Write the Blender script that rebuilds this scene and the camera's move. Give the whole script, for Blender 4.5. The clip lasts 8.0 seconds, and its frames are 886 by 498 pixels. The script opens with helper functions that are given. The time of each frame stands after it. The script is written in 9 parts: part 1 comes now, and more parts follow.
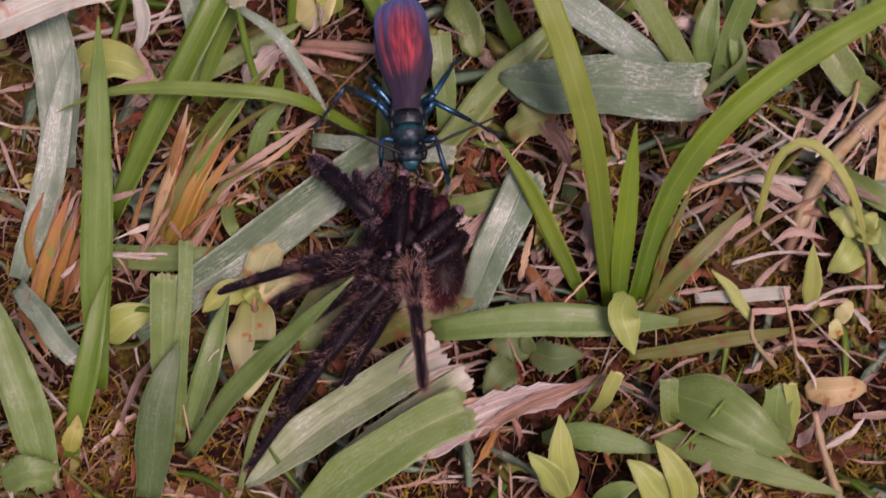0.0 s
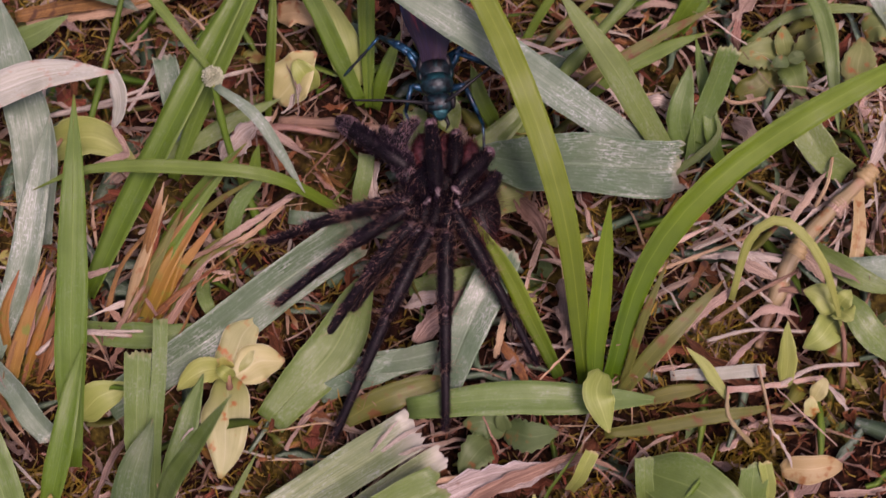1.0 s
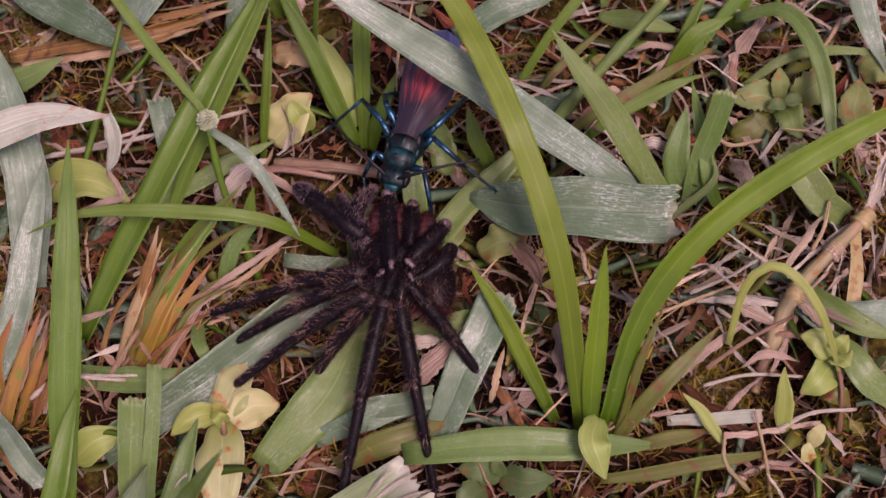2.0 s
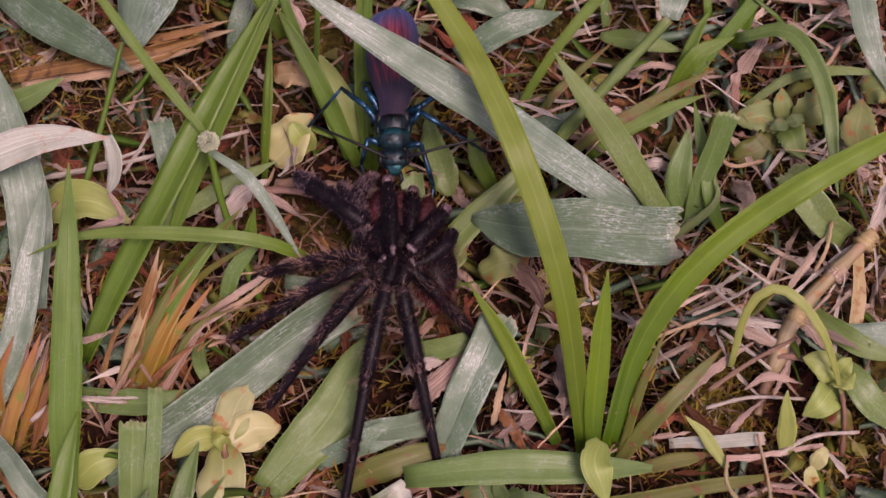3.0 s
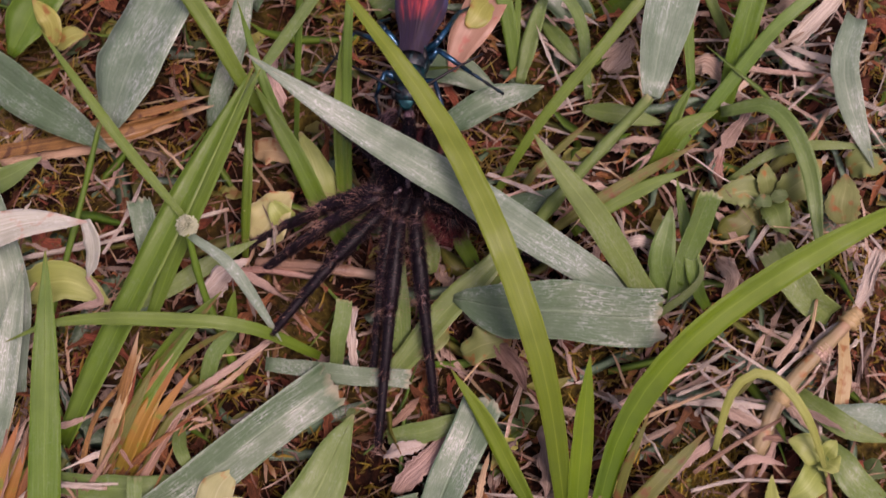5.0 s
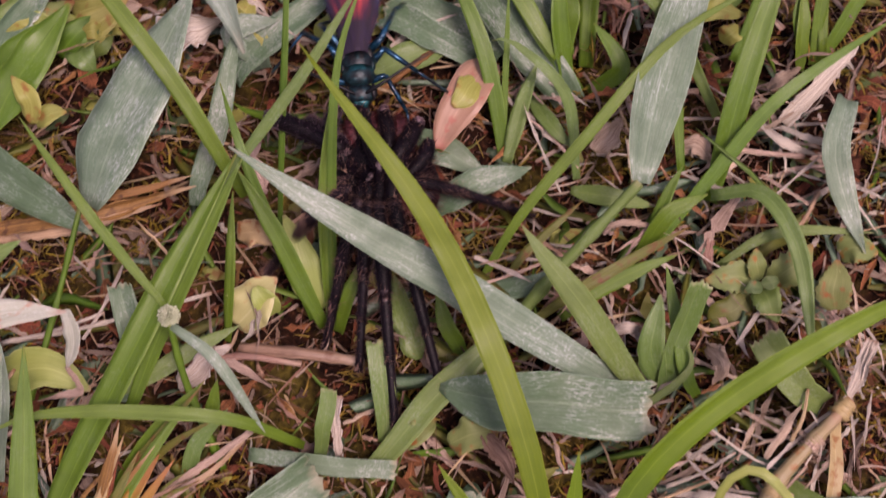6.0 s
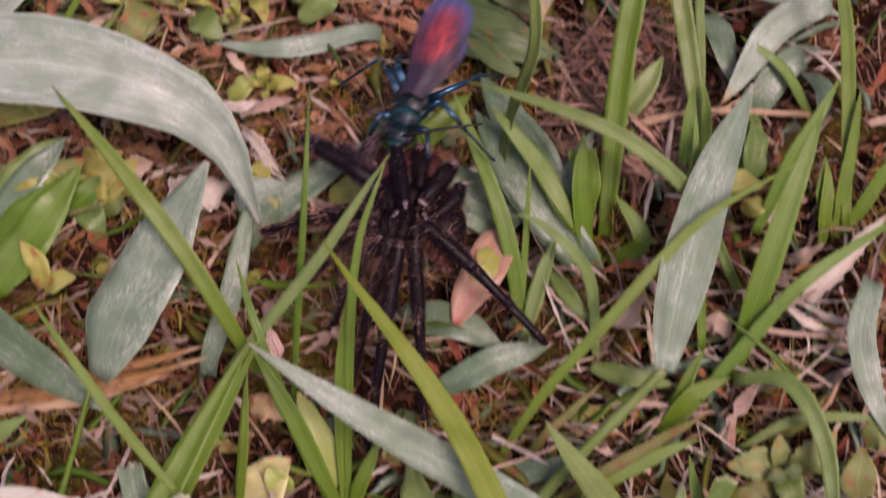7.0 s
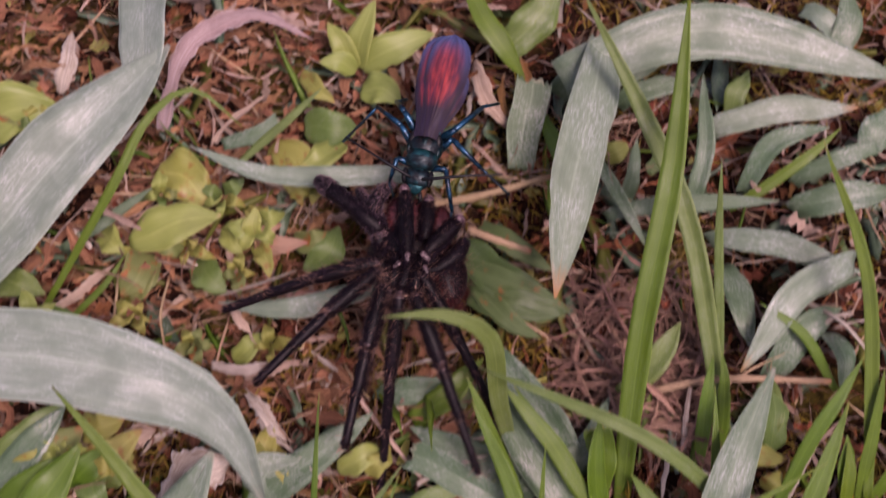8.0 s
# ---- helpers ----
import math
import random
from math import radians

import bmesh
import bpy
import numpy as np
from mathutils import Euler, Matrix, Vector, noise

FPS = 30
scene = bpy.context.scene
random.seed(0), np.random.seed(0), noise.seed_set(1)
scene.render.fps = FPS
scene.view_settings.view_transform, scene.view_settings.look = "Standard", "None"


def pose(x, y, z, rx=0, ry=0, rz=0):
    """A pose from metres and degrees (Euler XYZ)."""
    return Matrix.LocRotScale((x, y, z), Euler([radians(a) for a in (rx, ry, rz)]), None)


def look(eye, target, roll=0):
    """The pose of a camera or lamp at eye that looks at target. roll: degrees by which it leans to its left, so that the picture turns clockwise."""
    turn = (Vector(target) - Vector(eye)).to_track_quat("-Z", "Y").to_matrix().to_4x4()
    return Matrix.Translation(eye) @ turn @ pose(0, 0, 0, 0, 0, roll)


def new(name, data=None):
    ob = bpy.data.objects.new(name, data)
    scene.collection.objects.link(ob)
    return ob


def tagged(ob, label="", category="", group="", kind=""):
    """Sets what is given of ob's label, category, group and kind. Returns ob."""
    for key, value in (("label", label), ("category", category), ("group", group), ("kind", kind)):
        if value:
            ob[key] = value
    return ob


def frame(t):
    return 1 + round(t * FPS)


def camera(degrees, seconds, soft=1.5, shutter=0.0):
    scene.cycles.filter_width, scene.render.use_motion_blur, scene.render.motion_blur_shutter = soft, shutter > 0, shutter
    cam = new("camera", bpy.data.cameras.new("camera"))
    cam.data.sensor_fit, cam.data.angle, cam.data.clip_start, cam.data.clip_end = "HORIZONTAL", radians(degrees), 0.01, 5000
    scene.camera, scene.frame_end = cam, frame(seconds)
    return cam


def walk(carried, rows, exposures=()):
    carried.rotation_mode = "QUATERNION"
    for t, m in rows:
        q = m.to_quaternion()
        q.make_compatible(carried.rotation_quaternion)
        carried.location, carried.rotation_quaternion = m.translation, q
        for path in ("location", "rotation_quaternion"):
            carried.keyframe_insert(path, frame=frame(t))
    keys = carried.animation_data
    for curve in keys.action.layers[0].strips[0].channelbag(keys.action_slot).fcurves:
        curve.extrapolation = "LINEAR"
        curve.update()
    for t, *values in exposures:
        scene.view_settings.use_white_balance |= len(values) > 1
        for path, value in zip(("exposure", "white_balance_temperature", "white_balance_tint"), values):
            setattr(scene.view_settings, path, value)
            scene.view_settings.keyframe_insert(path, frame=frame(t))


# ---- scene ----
# ---- camera ----
cam = camera(32.0, 8.0, soft=1.5, shutter=0.5)
cam.data.dof.use_dof, cam.data.dof.focus_distance, cam.data.dof.aperture_fstop = True, 0.345, 28
PATH = [
    (0, look((0.0173, -0.2030, 0.3060), (-0.0020, -0.0062, -0.0417), -4.55)),
    (0.5, look((0.0204, -0.2013, 0.3072), (0.0019, 0.0033, -0.0360), -4.10)),
    (1, look((0.0223, -0.1983, 0.3086), (0.0036, 0.0105, -0.0321), -4.18)),
    (1.5, look((0.0235, -0.1946, 0.3100), (0.0046, 0.0164, -0.0293), -4.18)),
    (3, look((0.0231, -0.1867, 0.3131), (0.0041, 0.0247, -0.0259), -4.23)),
    (3.5, look((0.0223, -0.1858, 0.3133), (0.0039, 0.0263, -0.0254), -4.07)),
    (4, look((0.0209, -0.1837, 0.3140), (0.0051, 0.0291, -0.0242), -3.46)),
    (4.5, look((0.0276, -0.1772, 0.3173), (0.0072, 0.0345, -0.0215), -4.88)),
    (6, look((0.0266, -0.1495, 0.3260), (0.0117, 0.0621, -0.0131), -3.74)),
    (6.5, look((0.0231, -0.1349, 0.3316), (0.0109, 0.0792, -0.0061), -2.85)),
    (7, look((0.0165, -0.1150, 0.3400), (0.0078, 0.1012, 0.0036), -1.50)),
    (7.2, look((0.0140, -0.1045, 0.3445), (0.0076, 0.1135, 0.0092), -1.17)),
    (7.4, look((0.0115, -0.0900, 0.3510), (0.0073, 0.1257, 0.0142), -0.41)),
    (7.5, look((0.0105, -0.0810, 0.3550), (0.0064, 0.1335, 0.0174), -0.36)),
    (7.6, look((0.0095, -0.0720, 0.3590), (0.0068, 0.1380, 0.0186), 0.46)),
    (7.8, look((0.0095, -0.0570, 0.3660), (0.0050, 0.1508, 0.0242), -0.44)),
    (8, look((0.0105, -0.0450, 0.3710), (0.0046, 0.1620, 0.0288), -0.93)),
]
walk(cam, PATH, exposures=[(0, 0.50, 7050, 48), (4.5, 0.52, 7080, 46), (6.0, 0.66, 7150, 44), (7, 0.68, 7180, 46), (7.4, 0.55, 7120, 48), (8, 0.50, 7000, 51)])

# ---- light: an even overcast sky ----
world = bpy.data.worlds.new("sky")
scene.world = world
world.use_nodes = True
wn = world.node_tree
sky = wn.nodes.new("ShaderNodeTexSky")
sky.sky_type, sky.sun_disc = "NISHITA", False
sky.sun_elevation, sky.sun_rotation = radians(58), radians(150)
sky.dust_density, sky.air_density = 4.0, 1.0
wn.links.new(sky.outputs[0], wn.nodes["Background"].inputs[0])
wn.nodes["Background"].inputs[1].default_value = 0.09
sun = new("sun", bpy.data.lights.new("sun", "SUN"))
sun.data.energy, sun.data.angle, sun.data.color = 2.1, radians(16), (1.0, 0.94, 0.88)
SUN_DIR = Vector((math.sin(radians(150)) * math.cos(radians(58)), math.cos(radians(150)) * math.cos(radians(58)), math.sin(radians(58))))
sun.matrix_basis = look(SUN_DIR * 3, (0, 0, 0))

# ---- materials ----
def node(nt, kind, **values):
    n = nt.nodes.new(kind)
    for key, value in values.items():
        n.inputs[key.replace("_", " ")].default_value = value
    return n


def ramp(nt, fac, *stops):
    r = nt.nodes.new("ShaderNodeValToRGB")
    while len(r.color_ramp.elements) < len(stops):
        r.color_ramp.elements.new(0.5)
    for e, (pos, col) in zip(r.color_ramp.elements, stops):
        e.position, e.color = pos, (*col, 1)
    nt.links.new(fac, r.inputs[0])
    return r.outputs[0]


def mixed(nt, fac, a, b, mode="MIX"):
    m = nt.nodes.new("ShaderNodeMix")
    m.data_type, m.blend_type = "RGBA", mode
    for socket, value in ((m.inputs[0], fac), (m.inputs[6], a), (m.inputs[7], b)):
        if isinstance(value, (int, float)):
            socket.default_value = value
        elif isinstance(value, tuple):
            socket.default_value = (*value, 1)
        else:
            nt.links.new(value, socket)
    return m.outputs[2]


def plain(name):
    m = bpy.data.materials.new(name)
    m.use_nodes = True
    nt = m.node_tree
    return m, nt, nt.nodes["Principled BSDF"]


def streaks(nt, coord, across, along, scale=1.0, detail=3.0):
    """Noise drawn out along the leaf."""
    mp = nt.nodes.new("ShaderNodeMapping")
    mp.inputs["Scale"].default_value = (across, along, 1)
    nt.links.new(coord, mp.inputs[0])
    n = node(nt, "ShaderNodeTexNoise", Scale=scale, Detail=detail)
    nt.links.new(mp.outputs[0], n.inputs[0])
    return n.outputs[0]


def leaf_material(name, base, light, tip, tip_from=0.85, bloom=0.0, spots=0.0, spot=(0.25, 0.1, 0.03), rough=0.42, glow=0.3, vein=0.5, vary=0.22, ribs=62, spec=0.5, foot=None):
    """A blade or leaf: u across (0 to 1), v from foot to tip (0 to 1); veins along it, waxy bloom, a withered tip, spots."""
    m, nt, b = plain(name)
    uv = nt.nodes.new("ShaderNodeUVMap")
    uv.uv_map = "leaf"
    sep = nt.nodes.new("ShaderNodeSeparateXYZ")
    nt.links.new(uv.outputs[0], sep.inputs[0])
    info = nt.nodes.new("ShaderNodeObjectInfo")
    tc = nt.nodes.new("ShaderNodeTexCoord")
    shift = nt.nodes.new("ShaderNodeVectorMath")
    shift.operation = "ADD"
    nt.links.new(uv.outputs[0], shift.inputs[0])
    island = nt.nodes.new("ShaderNodeNewGeometry").outputs["Random Per Island"]
    own = nt.nodes.new("ShaderNodeMath")
    own.operation = "MULTIPLY_ADD"
    nt.links.new(island, own.inputs[0])
    own.inputs[1].default_value = 37.0
    nt.links.new(info.outputs["Random"], own.inputs[2])
    nt.links.new(own.outputs[0], shift.inputs[1])
    fine = streaks(nt, shift.outputs[0], ribs, 1.3, 1.0, 4)
    broad = streaks(nt, shift.outputs[0], 4, 1.4, 1.0, 3)
    patch = node(nt, "ShaderNodeTexNoise", Scale=120.0, Detail=5.0)
    nt.links.new(tc.outputs["Object"], patch.inputs[0])
    col = mixed(nt, ramp(nt, fine, (0.36, (0, 0, 0)), (0.66, (vein, vein, vein))), base, light)
    col = mixed(nt, ramp(nt, broad, (0.35, (0, 0, 0)), (0.7, (0.28, 0.28, 0.28))), col, light)
    dull = tuple(0.6 * c + 0.008 for c in base)
    col = mixed(nt, ramp(nt, patch.outputs[0], (0.52, (0, 0, 0)), (0.8, (0.6, 0.6, 0.6))), col, dull)
    # a second colour at the foot, fading out upwards
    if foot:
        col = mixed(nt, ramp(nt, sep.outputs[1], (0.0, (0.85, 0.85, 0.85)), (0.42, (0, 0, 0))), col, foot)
    # pale midrib and edges
    rib = nt.nodes.new("ShaderNodeMath")
    rib.operation = "PINGPONG"
    rib.inputs[1].default_value = 0.5
    nt.links.new(sep.outputs[0], rib.inputs[0])
    col = mixed(nt, ramp(nt, rib.outputs[0], (0.0, (0.75, 0.75, 0.75)), (0.03, (0, 0, 0)), (0.475, (0, 0, 0)), (0.495, (0.3, 0.3, 0.3))), col, tuple(min(0.7, 1.5 * c + 0.03) for c in light))
    if bloom:
        flecks = streaks(nt, shift.outputs[0], 46, 22.0, 1.0, 4)
        f = ramp(nt, flecks, (0.46, (0, 0, 0)), (0.72, (1.2 * bloom, 1.2 * bloom, 1.2 * bloom)))
        where = ramp(nt, patch.outputs[0], (0.36, (1, 1, 1)), (0.58, (0.12, 0.12, 0.12)))
        col = mixed(nt, mixed(nt, 1.0, f, where, "MULTIPLY"), col, (0.58, 0.63, 0.62))
        grit = node(nt, "ShaderNodeTexNoise", Scale=1500.0, Detail=3.0)
        nt.links.new(tc.outputs["Object"], grit.inputs[0])
        g = ramp(nt, grit.outputs[0], (0.56, (0, 0, 0)), (0.68, (bloom, bloom, bloom)))
        col = mixed(nt, mixed(nt, 1.0, g, where, "MULTIPLY"), col, (0.56, 0.61, 0.60))
    if spots:
        sp = node(nt, "ShaderNodeTexNoise", Scale=330.0, Detail=3.0)
        nt.links.new(tc.outputs["Object"], sp.inputs[0])
        col = mixed(nt, ramp(nt, sp.outputs[0], (0.62 - 0.12 * spots, (0, 0, 0)), (0.72 - 0.1 * spots, (1, 1, 1))), col, spot)
    # the withered end of the leaf, with a ragged border
    edge = nt.nodes.new("ShaderNodeMath")
    edge.operation = "MULTIPLY_ADD"
    nt.links.new(broad, edge.inputs[0])
    edge.inputs[1].default_value = 0.16
    lower = nt.nodes.new("ShaderNodeMath")
    lower.inputs[1].default_value = -0.08
    nt.links.new(sep.outputs[1], lower.inputs[0])
    nt.links.new(lower.outputs[0], edge.inputs[2])
    col = mixed(nt, ramp(nt, edge.outputs[0], (min(0.96, tip_from), (0, 0, 0)), (min(1.0, tip_from + 0.16), (0.9, 0.9, 0.9))), col, tip)
    hue = nt.nodes.new("ShaderNodeHueSaturation")
    rnd = nt.nodes.new("ShaderNodeMapRange")
    rnd.inputs[3].default_value, rnd.inputs[4].default_value = 1 - vary, 1 + vary
    nt.links.new(island, rnd.inputs[0])
    tint = nt.nodes.new("ShaderNodeMapRange")
    tint.inputs[3].default_value, tint.inputs[4].default_value = 0.488, 0.512
    turned = node(nt, "ShaderNodeTexWhiteNoise")
    turned.noise_dimensions = "1D"
    nt.links.new(own.outputs[0], turned.inputs["W"])
    nt.links.new(turned.outputs[0], tint.inputs[0])
    nt.links.new(tint.outputs[0], hue.inputs["Hue"])
    nt.links.new(rnd.outputs[0], hue.inputs["Value"])
    nt.links.new(col, hue.inputs["Color"])
    col = hue.outputs[0]
    nt.links.new(col, b.inputs["Base Color"])
    gloss = nt.nodes.new("ShaderNodeMapRange")
    gloss.inputs[1].default_value, gloss.inputs[2].default_value = 0.35, 0.65
    gloss.inputs[3].default_value, gloss.inputs[4].default_value = rough - 0.12, min(1.0, rough + 0.15)
    nt.links.new(patch.outputs[0], gloss.inputs[0])
    nt.links.new(gloss.outputs[0], b.inputs["Roughness"])
    b.inputs["Specular IOR Level"].default_value = spec if rough < 0.62 else 0.18
    bump = node(nt, "ShaderNodeBump", Strength=0.5, Distance=0.00018 if rough < 0.62 else 0.0005)
    nt.links.new(fine, bump.inputs["Height"])
    nt.links.new(bump.outputs[0], b.inputs["Normal"])
    tr = nt.nodes.new("ShaderNodeBsdfTranslucent")
    nt.links.new(mixed(nt, 0.5, col, light), tr.inputs[0])
    mx = nt.nodes.new("ShaderNodeMixShader")
    mx.inputs[0].default_value = glow
    nt.links.new(b.outputs[0], mx.inputs[1])
    nt.links.new(tr.outputs[0], mx.inputs[2])
    nt.links.new(mx.outputs[0], nt.nodes["Material Output"].inputs[0])
    return m


LEAF = {
    # vivid's foot: deeper green young growth, plus shade low in the tuft as colour
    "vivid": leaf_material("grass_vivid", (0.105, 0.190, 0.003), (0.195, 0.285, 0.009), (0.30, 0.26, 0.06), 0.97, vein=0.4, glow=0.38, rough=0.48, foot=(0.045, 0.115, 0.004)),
    "bright": leaf_material("grass_bright", (0.066, 0.150, 0.004), (0.130, 0.235, 0.014), (0.26, 0.26, 0.06), 0.97, vein=0.45, spec=0.6, bloom=0.06),
    "fresh": leaf_material("grass_fresh", (0.094, 0.172, 0.030), (0.175, 0.265, 0.066), (0.33, 0.34, 0.17), 0.97, bloom=0.16, vein=0.45),
    "olive": leaf_material("grass_olive", (0.085, 0.105, 0.014), (0.17, 0.17, 0.028), (0.22, 0.09, 0.03), 0.86, spots=0.35, spot=(0.16, 0.06, 0.02)),
    "waxy": leaf_material("grass_waxy", (0.090, 0.163, 0.094), (0.205, 0.29, 0.20), (0.42, 0.42, 0.32), 0.965, bloom=0.5, rough=0.4, glow=0.2, vein=0.5, spec=0.55),
    "waxyw": leaf_material("grass_waxy_white", (0.165, 0.245, 0.185), (0.29, 0.37, 0.305), (0.44, 0.45, 0.36), 0.97, bloom=0.5, rough=0.45, glow=0.25, vein=0.4, spec=0.45),
    "waxyg": leaf_material("grass_waxy_green", (0.050, 0.112, 0.044), (0.125, 0.21, 0.12), (0.36, 0.36, 0.25), 0.97, bloom=0.42, rough=0.38, glow=0.2, vein=0.45, spec=0.6),
    "waxyo": leaf_material("grass_waxy_burnt", (0.125, 0.200, 0.125), (0.255, 0.335, 0.24), (0.42, 0.19, 0.06), 0.88, bloom=0.5, rough=0.42, glow=0.2, vein=0.4, spec=0.55),
    "yellow": leaf_material("leaf_yellow_green", (0.26, 0.275, 0.050), (0.46, 0.455, 0.14), (0.40, 0.22, 0.08), 0.88, vary=0.45, spots=0.3, spot=(0.30, 0.14, 0.04), glow=0.36),
    "pale": leaf_material("leaf_pale_yellow", (0.40, 0.41, 0.16), (0.54, 0.52, 0.27), (0.50, 0.34, 0.18), 0.92, spots=0.12, spot=(0.42, 0.14, 0.04)),
    "tan": leaf_material("leaf_tan", (0.32, 0.23, 0.10), (0.43, 0.34, 0.18), (0.3, 0.16, 0.08), 0.95, spots=0.3, glow=0.15),
    "herb": leaf_material("herb_leaf", (0.063, 0.114, 0.0324), (0.126, 0.185, 0.0675), (0.16, 0.12, 0.04), 0.93, spots=0.15, rough=0.6),
    "spotted": leaf_material("herb_leaf_spotted", (0.135, 0.19, 0.048), (0.27, 0.30, 0.115), (0.36, 0.16, 0.06), 0.86, spots=0.48, spot=(0.33, 0.12, 0.03), rough=0.6),
    "maroon": leaf_material("dry_maroon", (0.0255, 0.00784, 0.00344), (0.244, 0.0833, 0.0387), (0.10, 0.05, 0.03), 0.9, rough=0.8, glow=0.04, vary=0.6, ribs=18, vein=0.9),
    "rose": leaf_material("dry_rose", (0.065, 0.028, 0.019), (0.36, 0.225, 0.165), (0.2, 0.1, 0.07), 0.9, rough=0.75, glow=0.06, vary=0.6, ribs=16, vein=0.9),
    "moss": leaf_material("moss_tip", (0.10, 0.062, 0.006), (0.42, 0.30, 0.022), (0.46, 0.36, 0.06), 0.9, glow=0.2, vary=0.5),
    "pink": leaf_material("leaf_pink", (0.33, 0.20, 0.125), (0.45, 0.30, 0.20), (0.40, 0.16, 0.11), 0.85, glow=0.25, vary=0.4, spots=0.3, spot=(0.40, 0.17, 0.11)),
    "straw": leaf_material("dry_straw", (0.18, 0.107, 0.058), (0.52, 0.385, 0.245), (0.25, 0.12, 0.06), 0.9, rough=0.7, glow=0.1, vary=0.55, ribs=24, vein=1.0),
    "bleach": leaf_material("dry_bleached", (0.20, 0.145, 0.105), (0.66, 0.61, 0.52), (0.34, 0.22, 0.15), 0.93, rough=0.65, glow=0.15, vary=0.35, vein=1.0, ribs=46),
    "orange": leaf_material("dry_orange", (0.075, 0.028, 0.008), (0.31, 0.145, 0.042), (0.40, 0.29, 0.19), 0.82, rough=0.6, glow=0.2, vary=0.5, vein=1.0, ribs=40, spots=0.25, spot=(0.07, 0.024, 0.01)),
    "drygrey": leaf_material("dry_grey", (0.07, 0.036, 0.022), (0.34, 0.225, 0.16), (0.16, 0.09, 0.06), 0.9, rough=0.8, glow=0.05, vary=0.6, ribs=16, vein=0.95),
    "dryp": leaf_material("dry_pinkish", (0.15, 0.09, 0.062), (0.52, 0.40, 0.315), (0.3, 0.18, 0.13), 0.9, rough=0.7, glow=0.1, vary=0.55, ribs=30, vein=1.0),
    "lime": leaf_material("leaf_lime", (0.22, 0.29, 0.055), (0.40, 0.46, 0.15), (0.5, 0.4, 0.2), 0.95),
    "mauvel": leaf_material("dry_mauve_pale", (0.17, 0.105, 0.10), (0.52, 0.41, 0.41), (0.3, 0.2, 0.18), 0.9, rough=0.7, glow=0.1, vein=1.0, ribs=52),
    "mauve": leaf_material("dry_mauve", (0.088, 0.053, 0.038), (0.44, 0.33, 0.265), (0.2, 0.12, 0.08), 0.9, rough=0.72, glow=0.06, vein=1.0, vary=0.5, ribs=52),
    "brownstem": leaf_material("stem_brown", (0.085, 0.036, 0.020), (0.27, 0.14, 0.085), (0.25, 0.16, 0.08), 0.8, glow=0.05, vary=0.5),
    "faded": leaf_material("leaf_faded", (0.23, 0.265, 0.19), (0.47, 0.48, 0.40), (0.40, 0.28, 0.22), 0.9, bloom=0.4, spots=0.3, spot=(0.36, 0.23, 0.16), rough=0.5, glow=0.2, vein=0.8, ribs=50),
    "runner": leaf_material("stem_runner", (0.13, 0.065, 0.045), (0.32, 0.195, 0.14), (0.34, 0.24, 0.18), 0.75, spots=0.25, spot=(0.12, 0.045, 0.028), glow=0.05, ribs=20, vein=0.8),
    "russet": leaf_material("dry_russet", (0.10, 0.040, 0.020), (0.36, 0.185, 0.10), (0.3, 0.16, 0.1), 0.9, rough=0.75, glow=0.08, vary=0.6, ribs=30, vein=1.0),
    "limep": leaf_material("leaf_lime_pale", (0.36, 0.385, 0.155), (0.54, 0.53, 0.29), (0.46, 0.27, 0.10), 0.93, spots=0.05, spot=(0.45, 0.14, 0.04), glow=0.35, foot=(0.23, 0.285, 0.05)),
    "frayed": leaf_material("grass_frayed", (0.13, 0.20, 0.075), (0.28, 0.345, 0.17), (0.56, 0.54, 0.47), 0.84, bloom=0.45, vein=0.9, ribs=44),
    "rusty": leaf_material("grass_rusty", (0.20, 0.095, 0.012), (0.40, 0.215, 0.04), (0.34, 0.13, 0.045), 0.7, spots=0.4, spot=(0.16, 0.19, 0.02), vary=0.5, vein=0.7, foot=(0.15, 0.16, 0.02)),
    "deep": leaf_material("grass_deep", (0.042, 0.092, 0.020), (0.098, 0.165, 0.050), (0.2, 0.2, 0.08), 0.97, bloom=0.08, vein=0.45, spec=0.55),
    "grey": leaf_material("dry_grey_leaf", (0.12, 0.085, 0.068), (0.52, 0.47, 0.425), (0.22, 0.14, 0.1), 0.85, rough=0.7, glow=0.06, vein=1.0, vary=0.6, ribs=70, spots=0.35, spot=(0.14, 0.085, 0.055)),
    "tanstem": leaf_material("stem_tan", (0.21, 0.16, 0.075), (0.34, 0.275, 0.16), (0.32, 0.2, 0.13), 0.8, spots=0.3, glow=0.05),
}


# ---- shapes of leaves ----
def along(points, n):
    """n + 1 points on a smooth curve through the given ones."""
    p = [Vector(q) for q in points]
    p = [p[0] * 2 - p[1], *p, p[-1] * 2 - p[-2]]
    lengths = [(p[i + 1] - p[i]).length for i in range(1, len(p) - 2)]
    total, out = sum(lengths), []
    for k in range(n + 1):
        d, i = total * k / n, 0
        while i < len(lengths) - 1 and d > lengths[i]:
            d, i = d - lengths[i], i + 1
        t = min(1.0, d / max(lengths[i], 1e-9))
        a, b, c, e = p[i : i + 4]
        out.append(0.5 * (2 * b + (c - a) * t + (2 * a - 5 * b + 4 * c - e) * t * t + (3 * b - a - 3 * c + e) * t ** 3))
    return out, total


